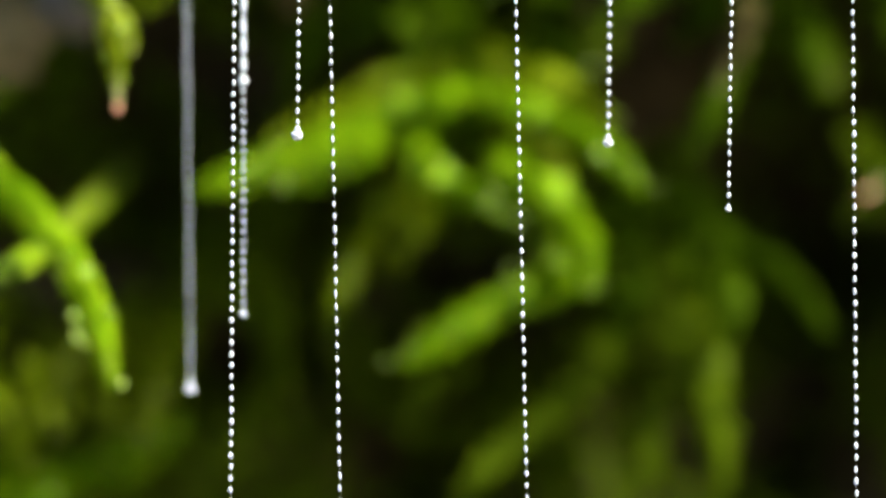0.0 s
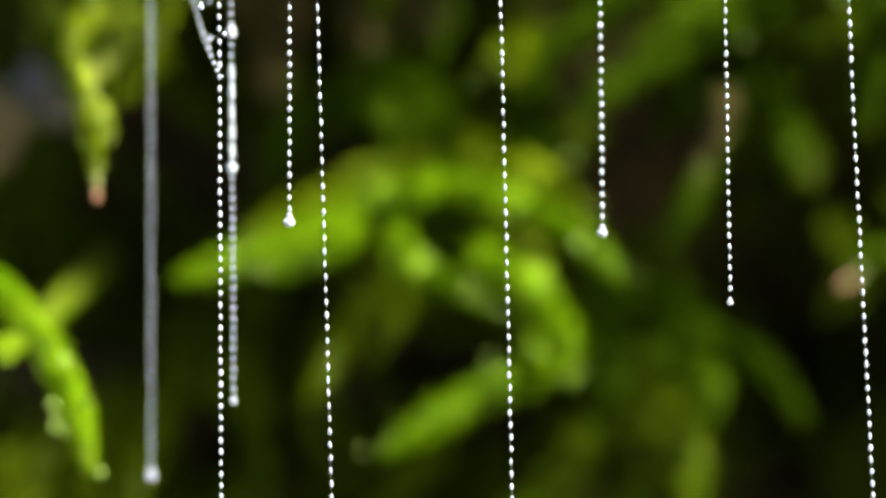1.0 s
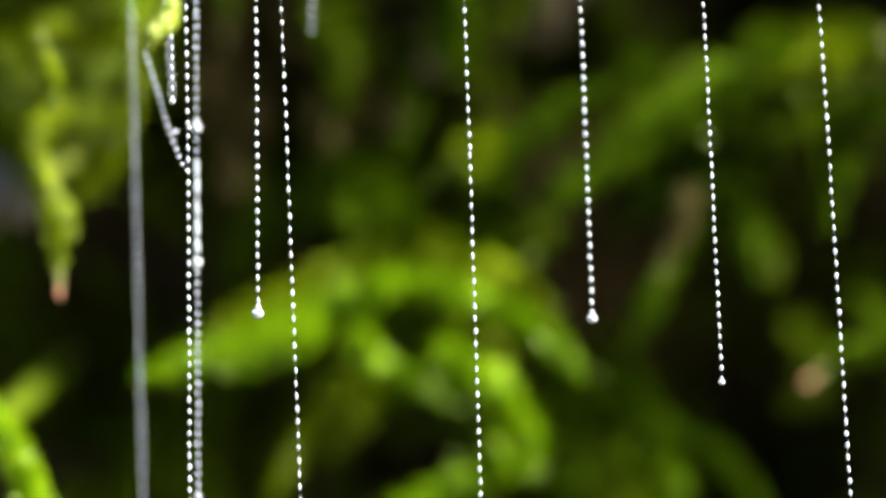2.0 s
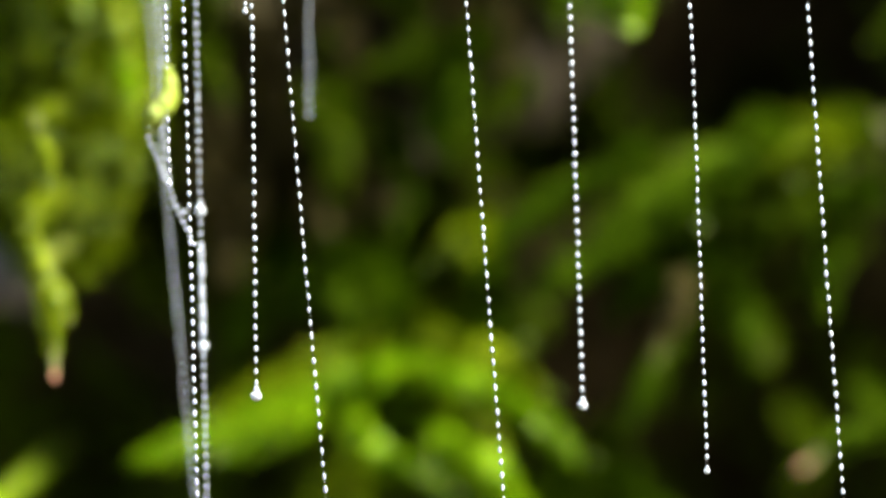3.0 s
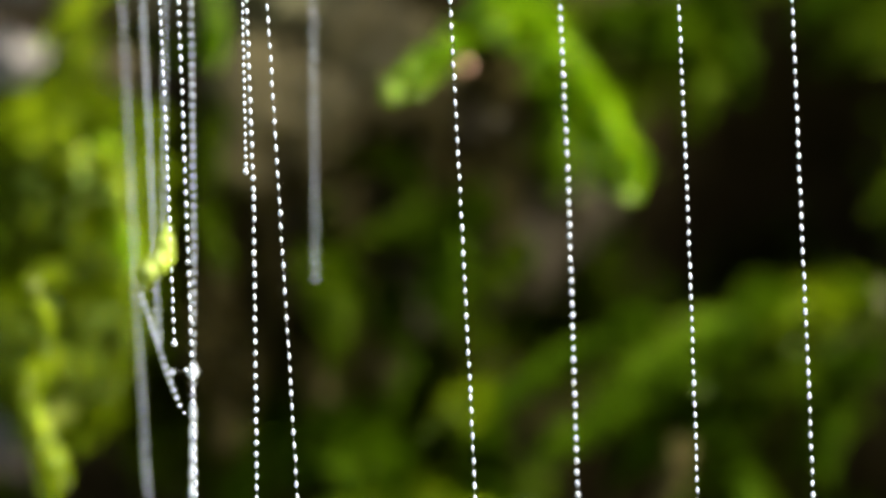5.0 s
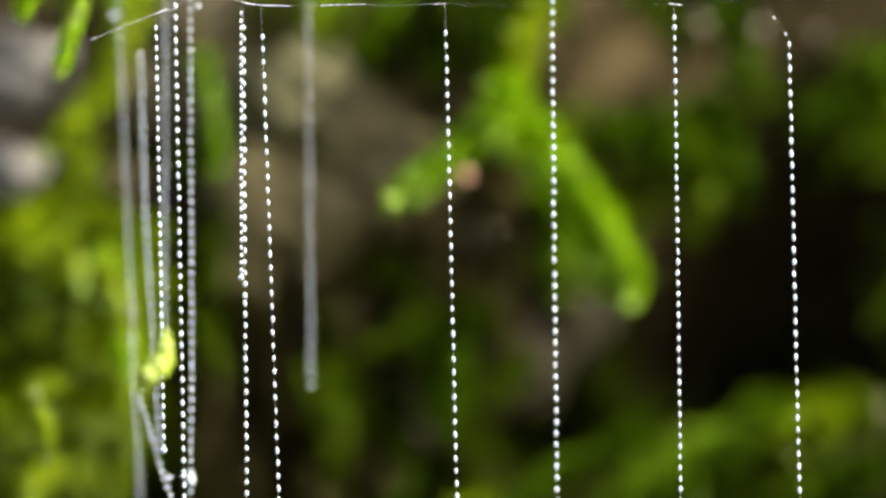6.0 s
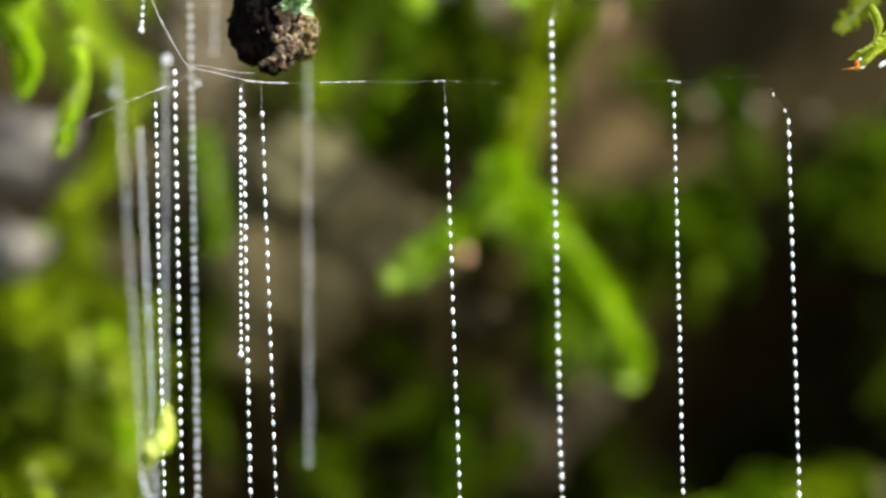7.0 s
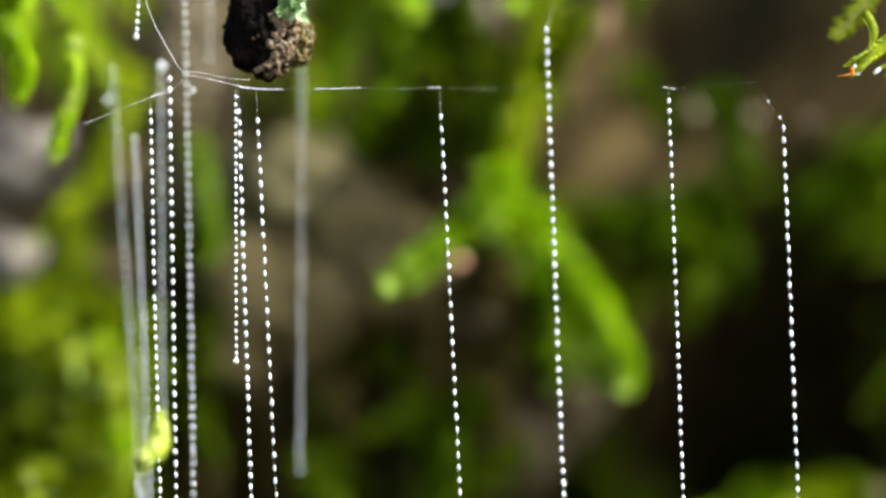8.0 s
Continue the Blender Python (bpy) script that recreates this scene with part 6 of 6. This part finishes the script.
    for i in range(150):
        at = Vector((rng.uniform(0.0011, 0.0028), rng.uniform(-0.0030, -0.0018), rng.uniform(0.0003, 0.0044)))
        go = Vector((rng.uniform(-0.4, 0.8), rng.uniform(-1, 0.2), rng.uniform(-0.6, 0.8))).normalized()
        leaf(bm, at, go, Vector((0.2, -1, 0.3)).normalized(), 0.0011, 0.0006)
    part("moss_tuft", bm, TUFT, ob, "small pale green moss tuft")
    for o in ob.children:
        o.scale = (0.96, 0.94, 1.04)
    bm = bmesh.new()
    root = [Vector((-0.0004, 0.0004, 0.005)), Vector((-0.0002, 0.002, 0.016)), Vector((0.004, 0.03, 0.030)), Vector((0.010, 0.17, 0.045))]
    tube(bm, curve_points(root, 24), [0.0007] * 24, 8)
    part("rootlet", bm, BARK, ob, "brown rootlet")


def build_scrap():
    """A crumpled lime-green scrap caught in a sagging, glue-laden side strand."""
    a = Vector((-18.87, 378.0, 460.58)) * M
    ob = thing("snagged_scrap", a, "crumpled lime-green plant scrap caught on a beaded side strand", "plant scrap")
    blobs = [(-17.6, 359.5, 459.33, 0.33, 0.66), (-17.5, 359.0, 458.56, 0.62, 0.77), (-17.7, 359.0, 457.68, 0.85, 0.77), (-18.07, 358.5, 456.99, 0.93, 0.68), (-18.47, 358.5, 456.43, 0.75, 0.61), (-18.82, 359.0, 455.92, 0.38, 0.55)]
    for i, (x, y, z, wide, tall) in enumerate(blobs):
        bm = bmesh.new()
        lump(bm, Vector((x, y, z)) * M - a, (wide * M, wide * 0.5 * M, tall * M), 0.26, i + 3, 4, 1.3)
        part("flap", bm, SCRAP, ob, "wet yellow-green flap")
    for i, (x, y, z, wide) in enumerate(((-18.48, 357.9, 456.62, 0.42), (-17.89, 358.1, 457.5, 0.34), (-17.39, 358.4, 458.66, 0.26))):
        bm = bmesh.new()
        lump(bm, Vector((x, y, z)) * M - a, (wide * M, wide * 0.6 * M, wide * 1.3 * M), 0.4, i + 40, 3, 2.0)
        part("blotch", bm, SCRAP_PALE, ob, "pale wet blotch")
    rng = random.Random(9)
    ball = [drop_mesh("droplet", 0.15 * M, 0.16 * M, 1.0), drop_mesh("droplet", 0.16 * M, 0.14 * M, 1.1)]
    strands = [
        [(-19.31, 367.0, 456.14), (-19.51, 367.0, 455.03), (-19.02, 367.0, 453.85), (-18.2, 367.0, 451.68), (-17.55, 368.0, 449.83), (-17.03, 372.0, 448.22), (-16.8, 380.0, 446.92), (-16.79, 392.0, 446.18)],
        [(-17.55, 368.0, 449.92), (-17.11, 370.0, 449.55), (-16.71, 376.0, 449.63), (-16.71, 384.0, 449.8), (-16.7, 392.0, 449.98)],
    ]
    for run in strands:
        fine = curve_points([Vector(q) * M - a for q in run], 300)
        pts, gone = [fine[0]], 0.0
        for p, q in zip(fine, fine[1:]):
            gone += math.hypot(q.x - p.x, q.z - p.z)
            if gone > 0.58 * M:
                pts.append(q)
                gone = 0.0
        pts.append(fine[-1])
        bm = bmesh.new()
        tube(bm, pts, [0.000008] * len(pts), 6)
        line = part("side_strand", bm, SILK, ob, "sagging strand thick with glue")
        for p in pts[:-1]:
            d = new("droplet", rng.choice(ball))
            d.parent = line
            d.location = p
            d.scale = [rng.uniform(0.8, 1.2)] * 3
    return ob


def build_sprig():
    """A glossy sprig of scale-like leaves with an amber tip and a clear drop, close beside the threads."""
    base = Vector((39.93, 388.0, 491.95)) * M
    ob = thing("moss_sprig", base, "glossy green moss sprig with amber tip", "moss")
    rng = random.Random(4)
    for pts, wide in ((((33.95, 387.0, 487.32), (35.00, 387.0, 488.10), (36.70, 388.0, 489.35), (39.93, 388.0, 491.95)), 0.78),
                      (((36.75, 389.0, 487.43), (38.08, 389.0, 488.31), (40.72, 389.0, 490.51)), 0.55),
                      (((35.75, 389.0, 489.30), (35.95, 390.0, 490.60), (35.40, 391.0, 491.90)), 0.42)):
        path = curve_points([Vector(q) * M - base for q in pts], 14)
        bm = bmesh.new()
        tube(bm, path, [wide * M * (0.12 + 0.88 * min(1, i / 6)) * 0.8 for i in range(14)], 10)
        for v in bm.verts:
            v.co.y *= 0.45
        blade = part("blade", bm, SPRIG, ob, "pointed glossy leaf")
        for i in range(1, 13):
            way = (path[i - 1] - path[i]).normalized()
            for side in (-1, 1):
                up = Vector((way.z, 0, -way.x)) * side
                bm = bmesh.new()
                leaf(bm, path[i] + up * wide * M * 0.35, (way + up * 0.55 + Vector((0, -0.3, 0))).normalized(), Vector((0, -1, 0.2)).normalized(),
                     wide * M * rng.uniform(0.8, 1.3), wide * M * 0.42)
                part("scale_leaf", bm, SPRIG, blade)
    bm = bmesh.new()
    lump(bm, (0.08 * M, 0, 0.12 * M), (0.19 * M, 0.15 * M, 0.2 * M), 0.3, 2, 3)
    lump(bm, (0.10 * M, 0, -0.2 * M), (0.2 * M, 0.15 * M, 0.14 * M), 0.3, 5, 3)
    tube(bm, [Vector((-1.1 * M, 0, -0.36 * M)), Vector((-0.5 * M, 0, -0.32 * M)), Vector((0.1 * M, 0, -0.22 * M))], [0.00001, 0.00005, 0.0001], 6)
    tip = part("tip", bm, AMBER, ob, "amber leaf tip")
    tip.location = Vector((33.93, 386.5, 487.12)) * M - base
    for at, r, tall, turn in (((35.95, 386.5, 487.15), 0.19, 0.36, 50), ((34.18, 386.0, 487.46), 0.13, 0.14, 0), ((34.40, 386.0, 486.85), 0.09, 0.2, 70)):
        bm = bmesh.new()
        spindle(bm, (0, 0, 0), r * M, tall * M, 14, 10)
        drop = part("water_drop", bm, DEW, ob, "clear water drop")
        drop.matrix_local = pose(*(Vector(at) * M - base), 0, turn, 0)
    bm = bmesh.new()
    run = [Vector((0, 0, 0)), Vector((0.004, 0.03, 0.004)), Vector((0.01, 0.16, 0.0))]
    tube(bm, curve_points(run, 20), [0.0009] * 20, 8)
    part("stem", bm, STEM, ob)
    bm = bmesh.new()
    pts = curve_points([Vector(q) * M - base for q in ((33.8, 400.0, 491.3), (34.79, 400.0, 492.29), (35.97, 400.0, 493.56), (37.24, 400.0, 495.28))], 30)
    tube(bm, pts, [0.00016] * 30, 6)
    shoot = part("side_shoot", bm, STEM, ob, "feathery side shoot with toothed leaflets")
    for i in range(0, 29):
        way = (pts[i] - pts[i + 1]).normalized()
        for side in (-1, 1):
            up = Vector((way.z, 0, -way.x)) * side
            bm = bmesh.new()
            leaf(bm, pts[i], (way * 0.9 + up + Vector((0, rng.uniform(-0.4, 0.4), rng.uniform(-0.25, 0.25)))).normalized(), Vector((0, -1, 0)),
                 0.0010 * min(1.4, 0.5 + i * 0.07) * rng.uniform(0.6, 1.2), 0.0003)
            part("leaflet", bm, SPRIG, shoot)


def build_bud():
    bm = bmesh.new()
    lump(bm, (0, 0, 0), (0.00045, 0.00045, 0.00055), 0.2, 4, 3)
    ob = part("moss_bud", bm, MOSS_TIP)
    ob.location = Vector((4.87, 466.5, 478.06)) * M
    tagged(ob, "small pinkish-brown bud on a moss shoot", "moss bud")


def build_twig():
    base = Vector((19.43, 482.3, 508.67)) * M
    way = [Vector(q) * M - base for q in ((18.63, 479.0, 500.34), (18.99, 479.8, 502.92), (19.43, 482.3, 508.67))] + [Vector((0.001, 0.08, 0.006))]
    path = curve_points(way, 30)
    bm = bmesh.new()
    tube(bm, path, [M * (0.35 + 0.25 * min(1, i / 6) + 0.08 * noise.noise((i * 0.7, 0, 0))) for i in range(30)], 10)
    ob = part("dead_twig", bm, BARK)
    ob.location = base
    tagged(ob, "tan broken twig end sticking out of the bank", "twig")


def build_hanging_drop(at, r):
    bm = bmesh.new()
    spindle(bm, (0, 0, 0), r * M, r * M * 1.05, 16, 12)
    ob = part("glue_drop", bm, DEW)
    ob.location = Vector(at) * M
    tagged(ob, "large clear drop gathered on a snare thread", "drop", "drops gathered on threads")


build_hanging_drop((-20.27, 413.0, 490.32), 0.36)
build_hanging_drop((-25.03, 419.5, 488.19), 0.24)
build_hanging_drop((-17.26, 403.0, 487.33), 0.20)
build_bud()
build_twig()
build_clod()
snag = build_scrap()
build_sprig()
SNAG_AT = (-18.87, 378.0, 460.58)


# ---- what moves ----
def swing(anchor, rows):
    """Rows of seconds, degrees by which a hanging thing leans to the right and, where it bobs, how far it is raised."""
    return [(t, pose(anchor[0] * M, anchor[1] * M, (anchor[2] + sum(up)) * M, 0, -a, 0)) for t, a, *up in rows]


def bend(hinge, rows):
    return [(t, pose(0, 0, -hinge * M, 0, -a, 0)) for t, a in rows]


def motions():
    walk(snare_a, swing((-11.68, 385.0, 485.55), [(0, 0.67), (0.5, 1.19), (0.7, 0.98), (1, 1.87), (1.2, 1.61), (1.5, 1.46), (1.8, 1.19), (2, 2.36), (2.2, 3.16), (3.3, 4.85), (3.5, 4.79), (3.8, 4.37), (4, 3.83), (4.2, 3.31), (4.5, 3.64), (4.7, 3.76), (5.8, 2.28), (6, 2.12), (6.5, 2.31), (7, 2.22), (7.5, 2.61), (8, 2.95)]))
    walk(snare_a_low, bend(37.2, [(0, 0.40), (0.5, 0.09), (0.7, -0.24), (1, -0.29), (1.2, -0.47), (1.5, -0.53), (1.8, -0.20), (2, -0.23), (2.2, 0.08), (3.3, 0.36), (3.5, -0.10), (3.8, -0.27), (4, -0.31), (4.2, -0.08), (4.5, -0.28), (4.7, -0.16), (5.8, 0.05), (6, 0.01), (6.5, 0.00), (7, 0.00), (7.5, -0.00), (8, 0.00)]))
    walk(snare_b, swing((2.34, 385.0, 485.60), [(0, 0.80), (0.5, 1.53), (0.7, 1.32), (1, 1.69), (1.2, 0.79), (1.5, 2.42), (1.8, 1.55), (2, 2.14), (2.2, 2.57), (3.3, 4.55), (3.5, 4.35), (3.8, 3.74), (4, 3.35), (4.2, 2.85), (4.5, 2.77), (4.7, 3.20), (5.8, 1.48), (6, 1.35), (6.5, 1.69), (7, 2.08), (7.5, 2.49), (8, 2.86)]))
    walk(snare_b_low, bend(37.6, [(0, 0.53), (0.5, 0.41), (0.7, 0.26), (1, -0.34), (1.2, -0.36), (1.5, -0.58), (1.8, -0.19), (2, -0.32), (2.2, -0.25), (3.3, 0.13), (3.5, -0.04), (3.8, -0.35), (4, -0.23), (4.2, -0.31), (4.5, -0.19), (4.7, -0.26), (5.8, 0.03), (6, 0.00), (6.5, 0.00), (7, -0.00), (7.5, 0.00), (8, -0.00)]))
    walk(snare_c, swing((10.72, 394.0, 491.53), [(0, -0.55), (0.5, -0.08, -0.13), (0.7, 0.01, -0.22), (1, 0.63, -0.30), (1.2, 1.28, -0.22), (1.5, 1.70, -0.05), (1.8, 3.62, 0.20), (2, 3.25, 0.35), (2.2, 2.72, 0.30), (3.3, 3.03), (3.5, 3.59), (3.8, 3.81), (4, 3.38), (4.2, 2.57), (4.5, 2.50), (4.7, 3.05), (5.8, 0.73), (6, 0.40), (6.5, 0.66), (7, 1.14), (7.5, 1.75), (8, 1.95)]))
    walk(snare_c_low, bend(25.7, [(0, -0.01), (0.5, 0.02), (0.7, -0.03), (1, 0.02), (1.2, -0.39), (1.5, 0.01), (1.8, -0.96), (2, -1.02), (2.2, -1.51), (3.3, -0.79), (3.5, -0.94), (3.8, -1.44), (4, -1.39), (4.2, -0.99), (4.5, -0.99), (4.7, -1.16), (5.8, -0.01), (6, 0.27), (6.5, 0.37), (7, 0.18), (7.5, 0.09), (8, 0.37)]))
    walk(snare_d, swing((-18.42, 388.0, 487.52), [(0, -0.26), (0.5, 0.23), (0.7, 0.29), (1, 0.38), (1.2, 0.67), (1.5, 0.65), (1.8, 0.06), (2, 0.91), (2.2, 1.22), (3.3, 2.12), (3.5, 2.46), (3.8, 2.63), (4, 2.52), (4.2, 1.91), (4.5, 1.96), (4.7, 2.25), (5.8, 1.38), (6, 1.19), (6.5, 1.15), (7, 1.16), (7.5, 1.14), (8, 1.06)]))
    walk(snare_d_low, bend(38.1, [(0, -0.31), (0.5, -0.18), (0.7, -0.36), (1, -0.28), (1.2, -0.13), (1.5, -0.64), (1.8, -0.39), (2, -0.67), (2.2, -0.58), (3.3, -0.14), (3.5, -0.34), (3.8, -0.48), (4, -0.52), (4.2, -0.22), (4.5, -0.11), (4.7, -0.31), (5.8, 0.03), (6, 0.01), (6.5, -0.00), (7, 0.00), (7.5, -0.00), (8, -0.00)]))
    walk(snare_e, swing((-18.01, 404.0, 497.46), [(0, -0.95), (0.5, -0.49, -0.20), (0.7, -0.05, -0.12), (1, -0.02), (1.2, 1.02, 0.20), (1.5, 0.97, 0.50), (1.8, -0.26, 0.25), (2, 0.20), (2.2, 0.41), (3.3, 1.47), (3.5, 1.77), (3.8, 1.33), (4, 1.40), (4.2, 1.15), (4.5, 1.50), (4.7, 1.12), (5.8, 0.39), (6, 0.40), (6.5, 0.67), (7, 1.09), (7.5, 1.28), (8, 1.19)]))
    walk(snare_e_low, bend(38.7, [(0, 0.79), (0.5, 0.95), (0.7, 0.89), (1, 0.29), (1.2, 0.77), (1.5, -0.63), (1.8, 0.94), (2, -0.01), (2.2, 0.30), (3.3, 0.31), (3.5, -0.39), (3.8, -0.19), (4, -0.56), (4.2, 0.18), (4.5, -0.26), (4.7, -0.60), (5.8, -1.05), (6, -0.91), (6.5, -0.41), (7, -0.36), (7.5, -0.21), (8, -0.30)]))
    walk(snare_f, swing((-13.13, 387.0, 486.11), [(0, -0.67, -0.17), (0.5, -0.14, -0.26), (0.7, 0.35, -0.26), (1, 0.97, -0.22), (1.2, 0.42, -0.10), (1.5, 1.93, 0.13), (1.8, 0.95, 0.07), (2, 1.38), (2.2, 1.10), (3.3, 2.24), (3.5, 2.67), (3.8, 2.82), (4, 2.41), (4.2, 2.09), (4.5, 2.34), (4.7, 2.53), (5.8, 0.41), (6, 0.45), (6.5, 0.89), (7, 1.10), (7.5, 1.77), (8, 1.97)]))
    walk(snare_f_low, bend(22.8, [(0, -0.09), (0.5, -0.41), (0.7, -0.71), (1, -1.05), (1.2, -0.77), (1.5, -1.26), (1.8, -0.65), (2, -1.03), (2.2, -0.90), (3.3, -1.22), (3.5, -1.48), (3.8, -2.00), (4, -1.75), (4.2, -1.27), (4.5, -0.66), (4.7, -1.69), (5.8, 0.11), (6, 0.22), (6.5, -0.02), (7, 0.21), (7.5, -0.21), (8, -0.02)]))
    walk(snare_g, swing((-13.22, 384.5, 485.50), [(0, 0.86), (3.3, 0.86), (3.5, 1.00), (3.8, 1.54), (4, 1.74), (4.2, 1.99), (4.5, 1.93), (4.7, 1.73), (5.8, 0.21), (6, 0.20), (6.5, -0.04), (7, 0.20), (7.5, 0.36), (8, 0.28)]))
    walk(snare_h, swing((19.83, 385.0, 485.62), [(0, -0.84), (0.5, -0.50, -0.22), (0.7, 0.21, -0.40), (1, 0.90, -0.56), (1.2, 1.41, -0.42), (1.5, 1.36, -0.13), (1.8, 4.00, 0.25), (2, 3.58, 0.48), (2.2, 2.95, 0.26), (3.3, 2.93), (3.5, 3.37), (3.8, 3.78), (4, 3.28), (4.2, 2.68), (4.5, 2.31), (4.7, 2.67), (5.8, 0.80), (6, 0.63), (6.5, 0.70), (7, 1.16), (7.5, 1.63), (8, 1.86)]))
    walk(snare_h_low, bend(25.1, [(0, 0.18), (0.5, 0.80), (0.7, 0.52), (1, 0.26), (1.2, 0.04), (1.5, -0.16), (1.8, -0.36), (2, -0.67), (2.2, -1.07), (3.3, -0.62), (3.5, -0.33), (3.8, -1.12), (4, -0.62), (4.2, -0.59), (4.5, -0.67), (4.7, -0.66), (5.8, -0.13), (6, -0.10), (6.5, 0.03), (7, -0.22), (7.5, -0.08), (8, 0.02)]))
    walk(snare_i, swing((28.47, 383.5, 482.96), [(0, -0.18), (0.5, 0.78), (0.7, 1.56), (1, 2.22), (1.2, 2.11), (1.5, 2.13), (1.8, 4.04), (2, 4.03), (2.2, 3.62), (3.3, 4.37), (3.5, 4.57), (3.8, 4.27), (4, 3.68), (4.2, 3.31), (4.5, 2.47), (4.7, 2.41), (5.8, 1.49), (6, 1.10), (6.5, 0.89), (7, 1.38), (7.5, 1.77), (8, 1.98)]))
    walk(snare_i_low, bend(35.9, [(0, 0.93), (0.5, 1.58), (0.7, 1.42), (1, 0.92), (1.2, -0.10), (1.5, 0.61), (1.8, 0.19), (2, -0.32), (2.2, -0.35), (3.3, 0.49), (3.5, 0.33), (3.8, 0.14), (4, 0.12), (4.2, -0.07), (4.5, -0.08), (4.7, -0.15), (5.8, -0.00), (6, 0.00), (6.5, -0.00), (7, 0.00), (7.5, -0.00), (8, -0.00)]))
    walk(snare_j, swing((-8.91, 420.5, 499.59), [(0, -0.67), (1.8, -0.67), (2, -0.20), (2.2, 0.28), (3.3, 0.46), (3.5, 0.96), (3.8, 1.33), (4, 1.68), (4.2, 1.63), (4.5, 1.50), (4.7, 1.67), (5.8, 0.64), (6, 0.44), (6.5, 0.36), (7, 0.30), (7.5, 0.09), (8, -0.11)]))
    walk(snare_j_low, bend(19.1, [(0, -0.00), (1.8, -0.00), (2, 0.08), (2.2, -0.36), (3.3, -0.56), (3.5, -1.17), (3.8, -1.08), (4, -1.25), (4.2, -1.14), (4.5, -0.86), (4.7, -1.18), (5.8, -0.05), (6, 0.08), (6.5, 0.35), (7, 0.02), (7.5, -0.12), (8, -0.05)]))
    walk(snare_z, swing((-24.78, 420.5, 491.42), [(0, 0.86, -0.05), (0.5, 1.49, -1.10), (0.7, -0.52, -0.60), (1, -1.04), (1.2, -0.29), (1.5, 0.17), (1.8, 1.06), (2, 1.47), (2.2, 2.55), (3.3, 6.14), (3.5, 5.59), (3.8, 4.38), (4, 3.99), (4.2, 3.85), (4.5, 4.32), (4.7, 3.73), (5.8, 2.26), (6, 2.67), (6.5, 3.27), (7, 3.95), (7.5, 4.83), (8, 4.21)]))
    walk(snare_z_low, bend(35.5, [(0, -0.51), (0.5, -0.96), (0.7, -0.61), (1, 0.97), (1.2, 0.46), (1.5, 0.02), (1.8, 0.30), (2, -0.25), (2.2, -0.05), (3.3, -1.05), (3.5, -1.50), (3.8, -0.63), (4, -0.25), (4.2, -0.53), (4.5, -0.17), (4.7, 0.37), (5.8, 0.72), (6, 0.57), (6.5, 0.00), (7, 0.00), (7.5, 0.00), (8, -0.00)]))
    walk(snare_k, swing((-19.74, 385.0, 484.94), [(0, 0.68), (1.2, 0.68), (1.5, 1.56), (1.8, 1.48), (2, 2.49), (2.2, 2.25), (3.3, 2.62), (3.5, 3.44), (3.8, 4.12), (4, 4.09), (4.2, 3.19), (4.5, 3.77), (4.7, 3.57), (5.8, 1.33), (6, 1.23), (6.5, 1.35), (7, 1.26), (7.5, 1.47), (8, 1.32)]))
    walk(snare_k_low, bend(15.0, [(0, -0.20), (1.2, -0.20), (1.5, -0.79), (1.8, -0.81), (2, -1.71), (2.2, -1.27), (3.3, -1.04), (3.5, -1.36), (3.8, -1.74), (4, -1.56), (4.2, -1.33), (4.5, -1.23), (4.7, -1.01), (5.8, 0.20), (6, 0.03), (6.5, -0.39), (7, 0.46), (7.5, 0.59), (8, 0.64)]))
    walk(snare_l, swing((-22.37, 412.0, 484.79), [(0, 4.46), (3.3, 4.46), (3.5, 5.28), (4.5, 4.85), (4.7, 3.92), (5.8, 2.25), (6, 2.02), (7, 2.82), (7.5, 3.30), (8, 2.71)]))
    walk(snare_l_low, bend(14.9, [(0, -1.09), (3.3, -1.09), (3.5, -2.45), (4.5, -0.85), (4.7, -0.45), (5.8, 0.09), (6, 1.93), (7, -0.12), (7.5, -0.04), (8, -0.03)]))
    walk(snare_m, swing((-20.37, 414.0, 490.71), [(0, -0.08), (6.5, -0.08), (7, 0.17), (8, 0.58)]))
    walk(snare_m_low, bend(14.2, [(0, -0.03), (6.5, -0.03), (7, -0.09), (8, 0.01)]))
    walk(snare_n, swing((-20.74, 390.0, 496.09), [(0, -3.42), (7, -3.42), (8, -3.48)]))
    walk(snare_o, swing((-16.48, 419.5, 500.41), [(0, -0.69), (7, -0.69), (8, -0.44)]))
    walk(snag, swing(SNAG_AT, [(0, -4.2), (0.5, -4.5), (1, -4.5), (1.2, -1.0), (1.5, -1.8), (1.8, -4.6), (2, -4.2), (2.2, -2.6), (3.3, 1.3), (3.5, 1.0), (3.8, 0.2), (4.2, -0.6), (4.5, 0.0), (4.7, -1.1), (5.8, -4.2), (6, -4.0), (7, -2.4), (8, -2.4)]))


motions()
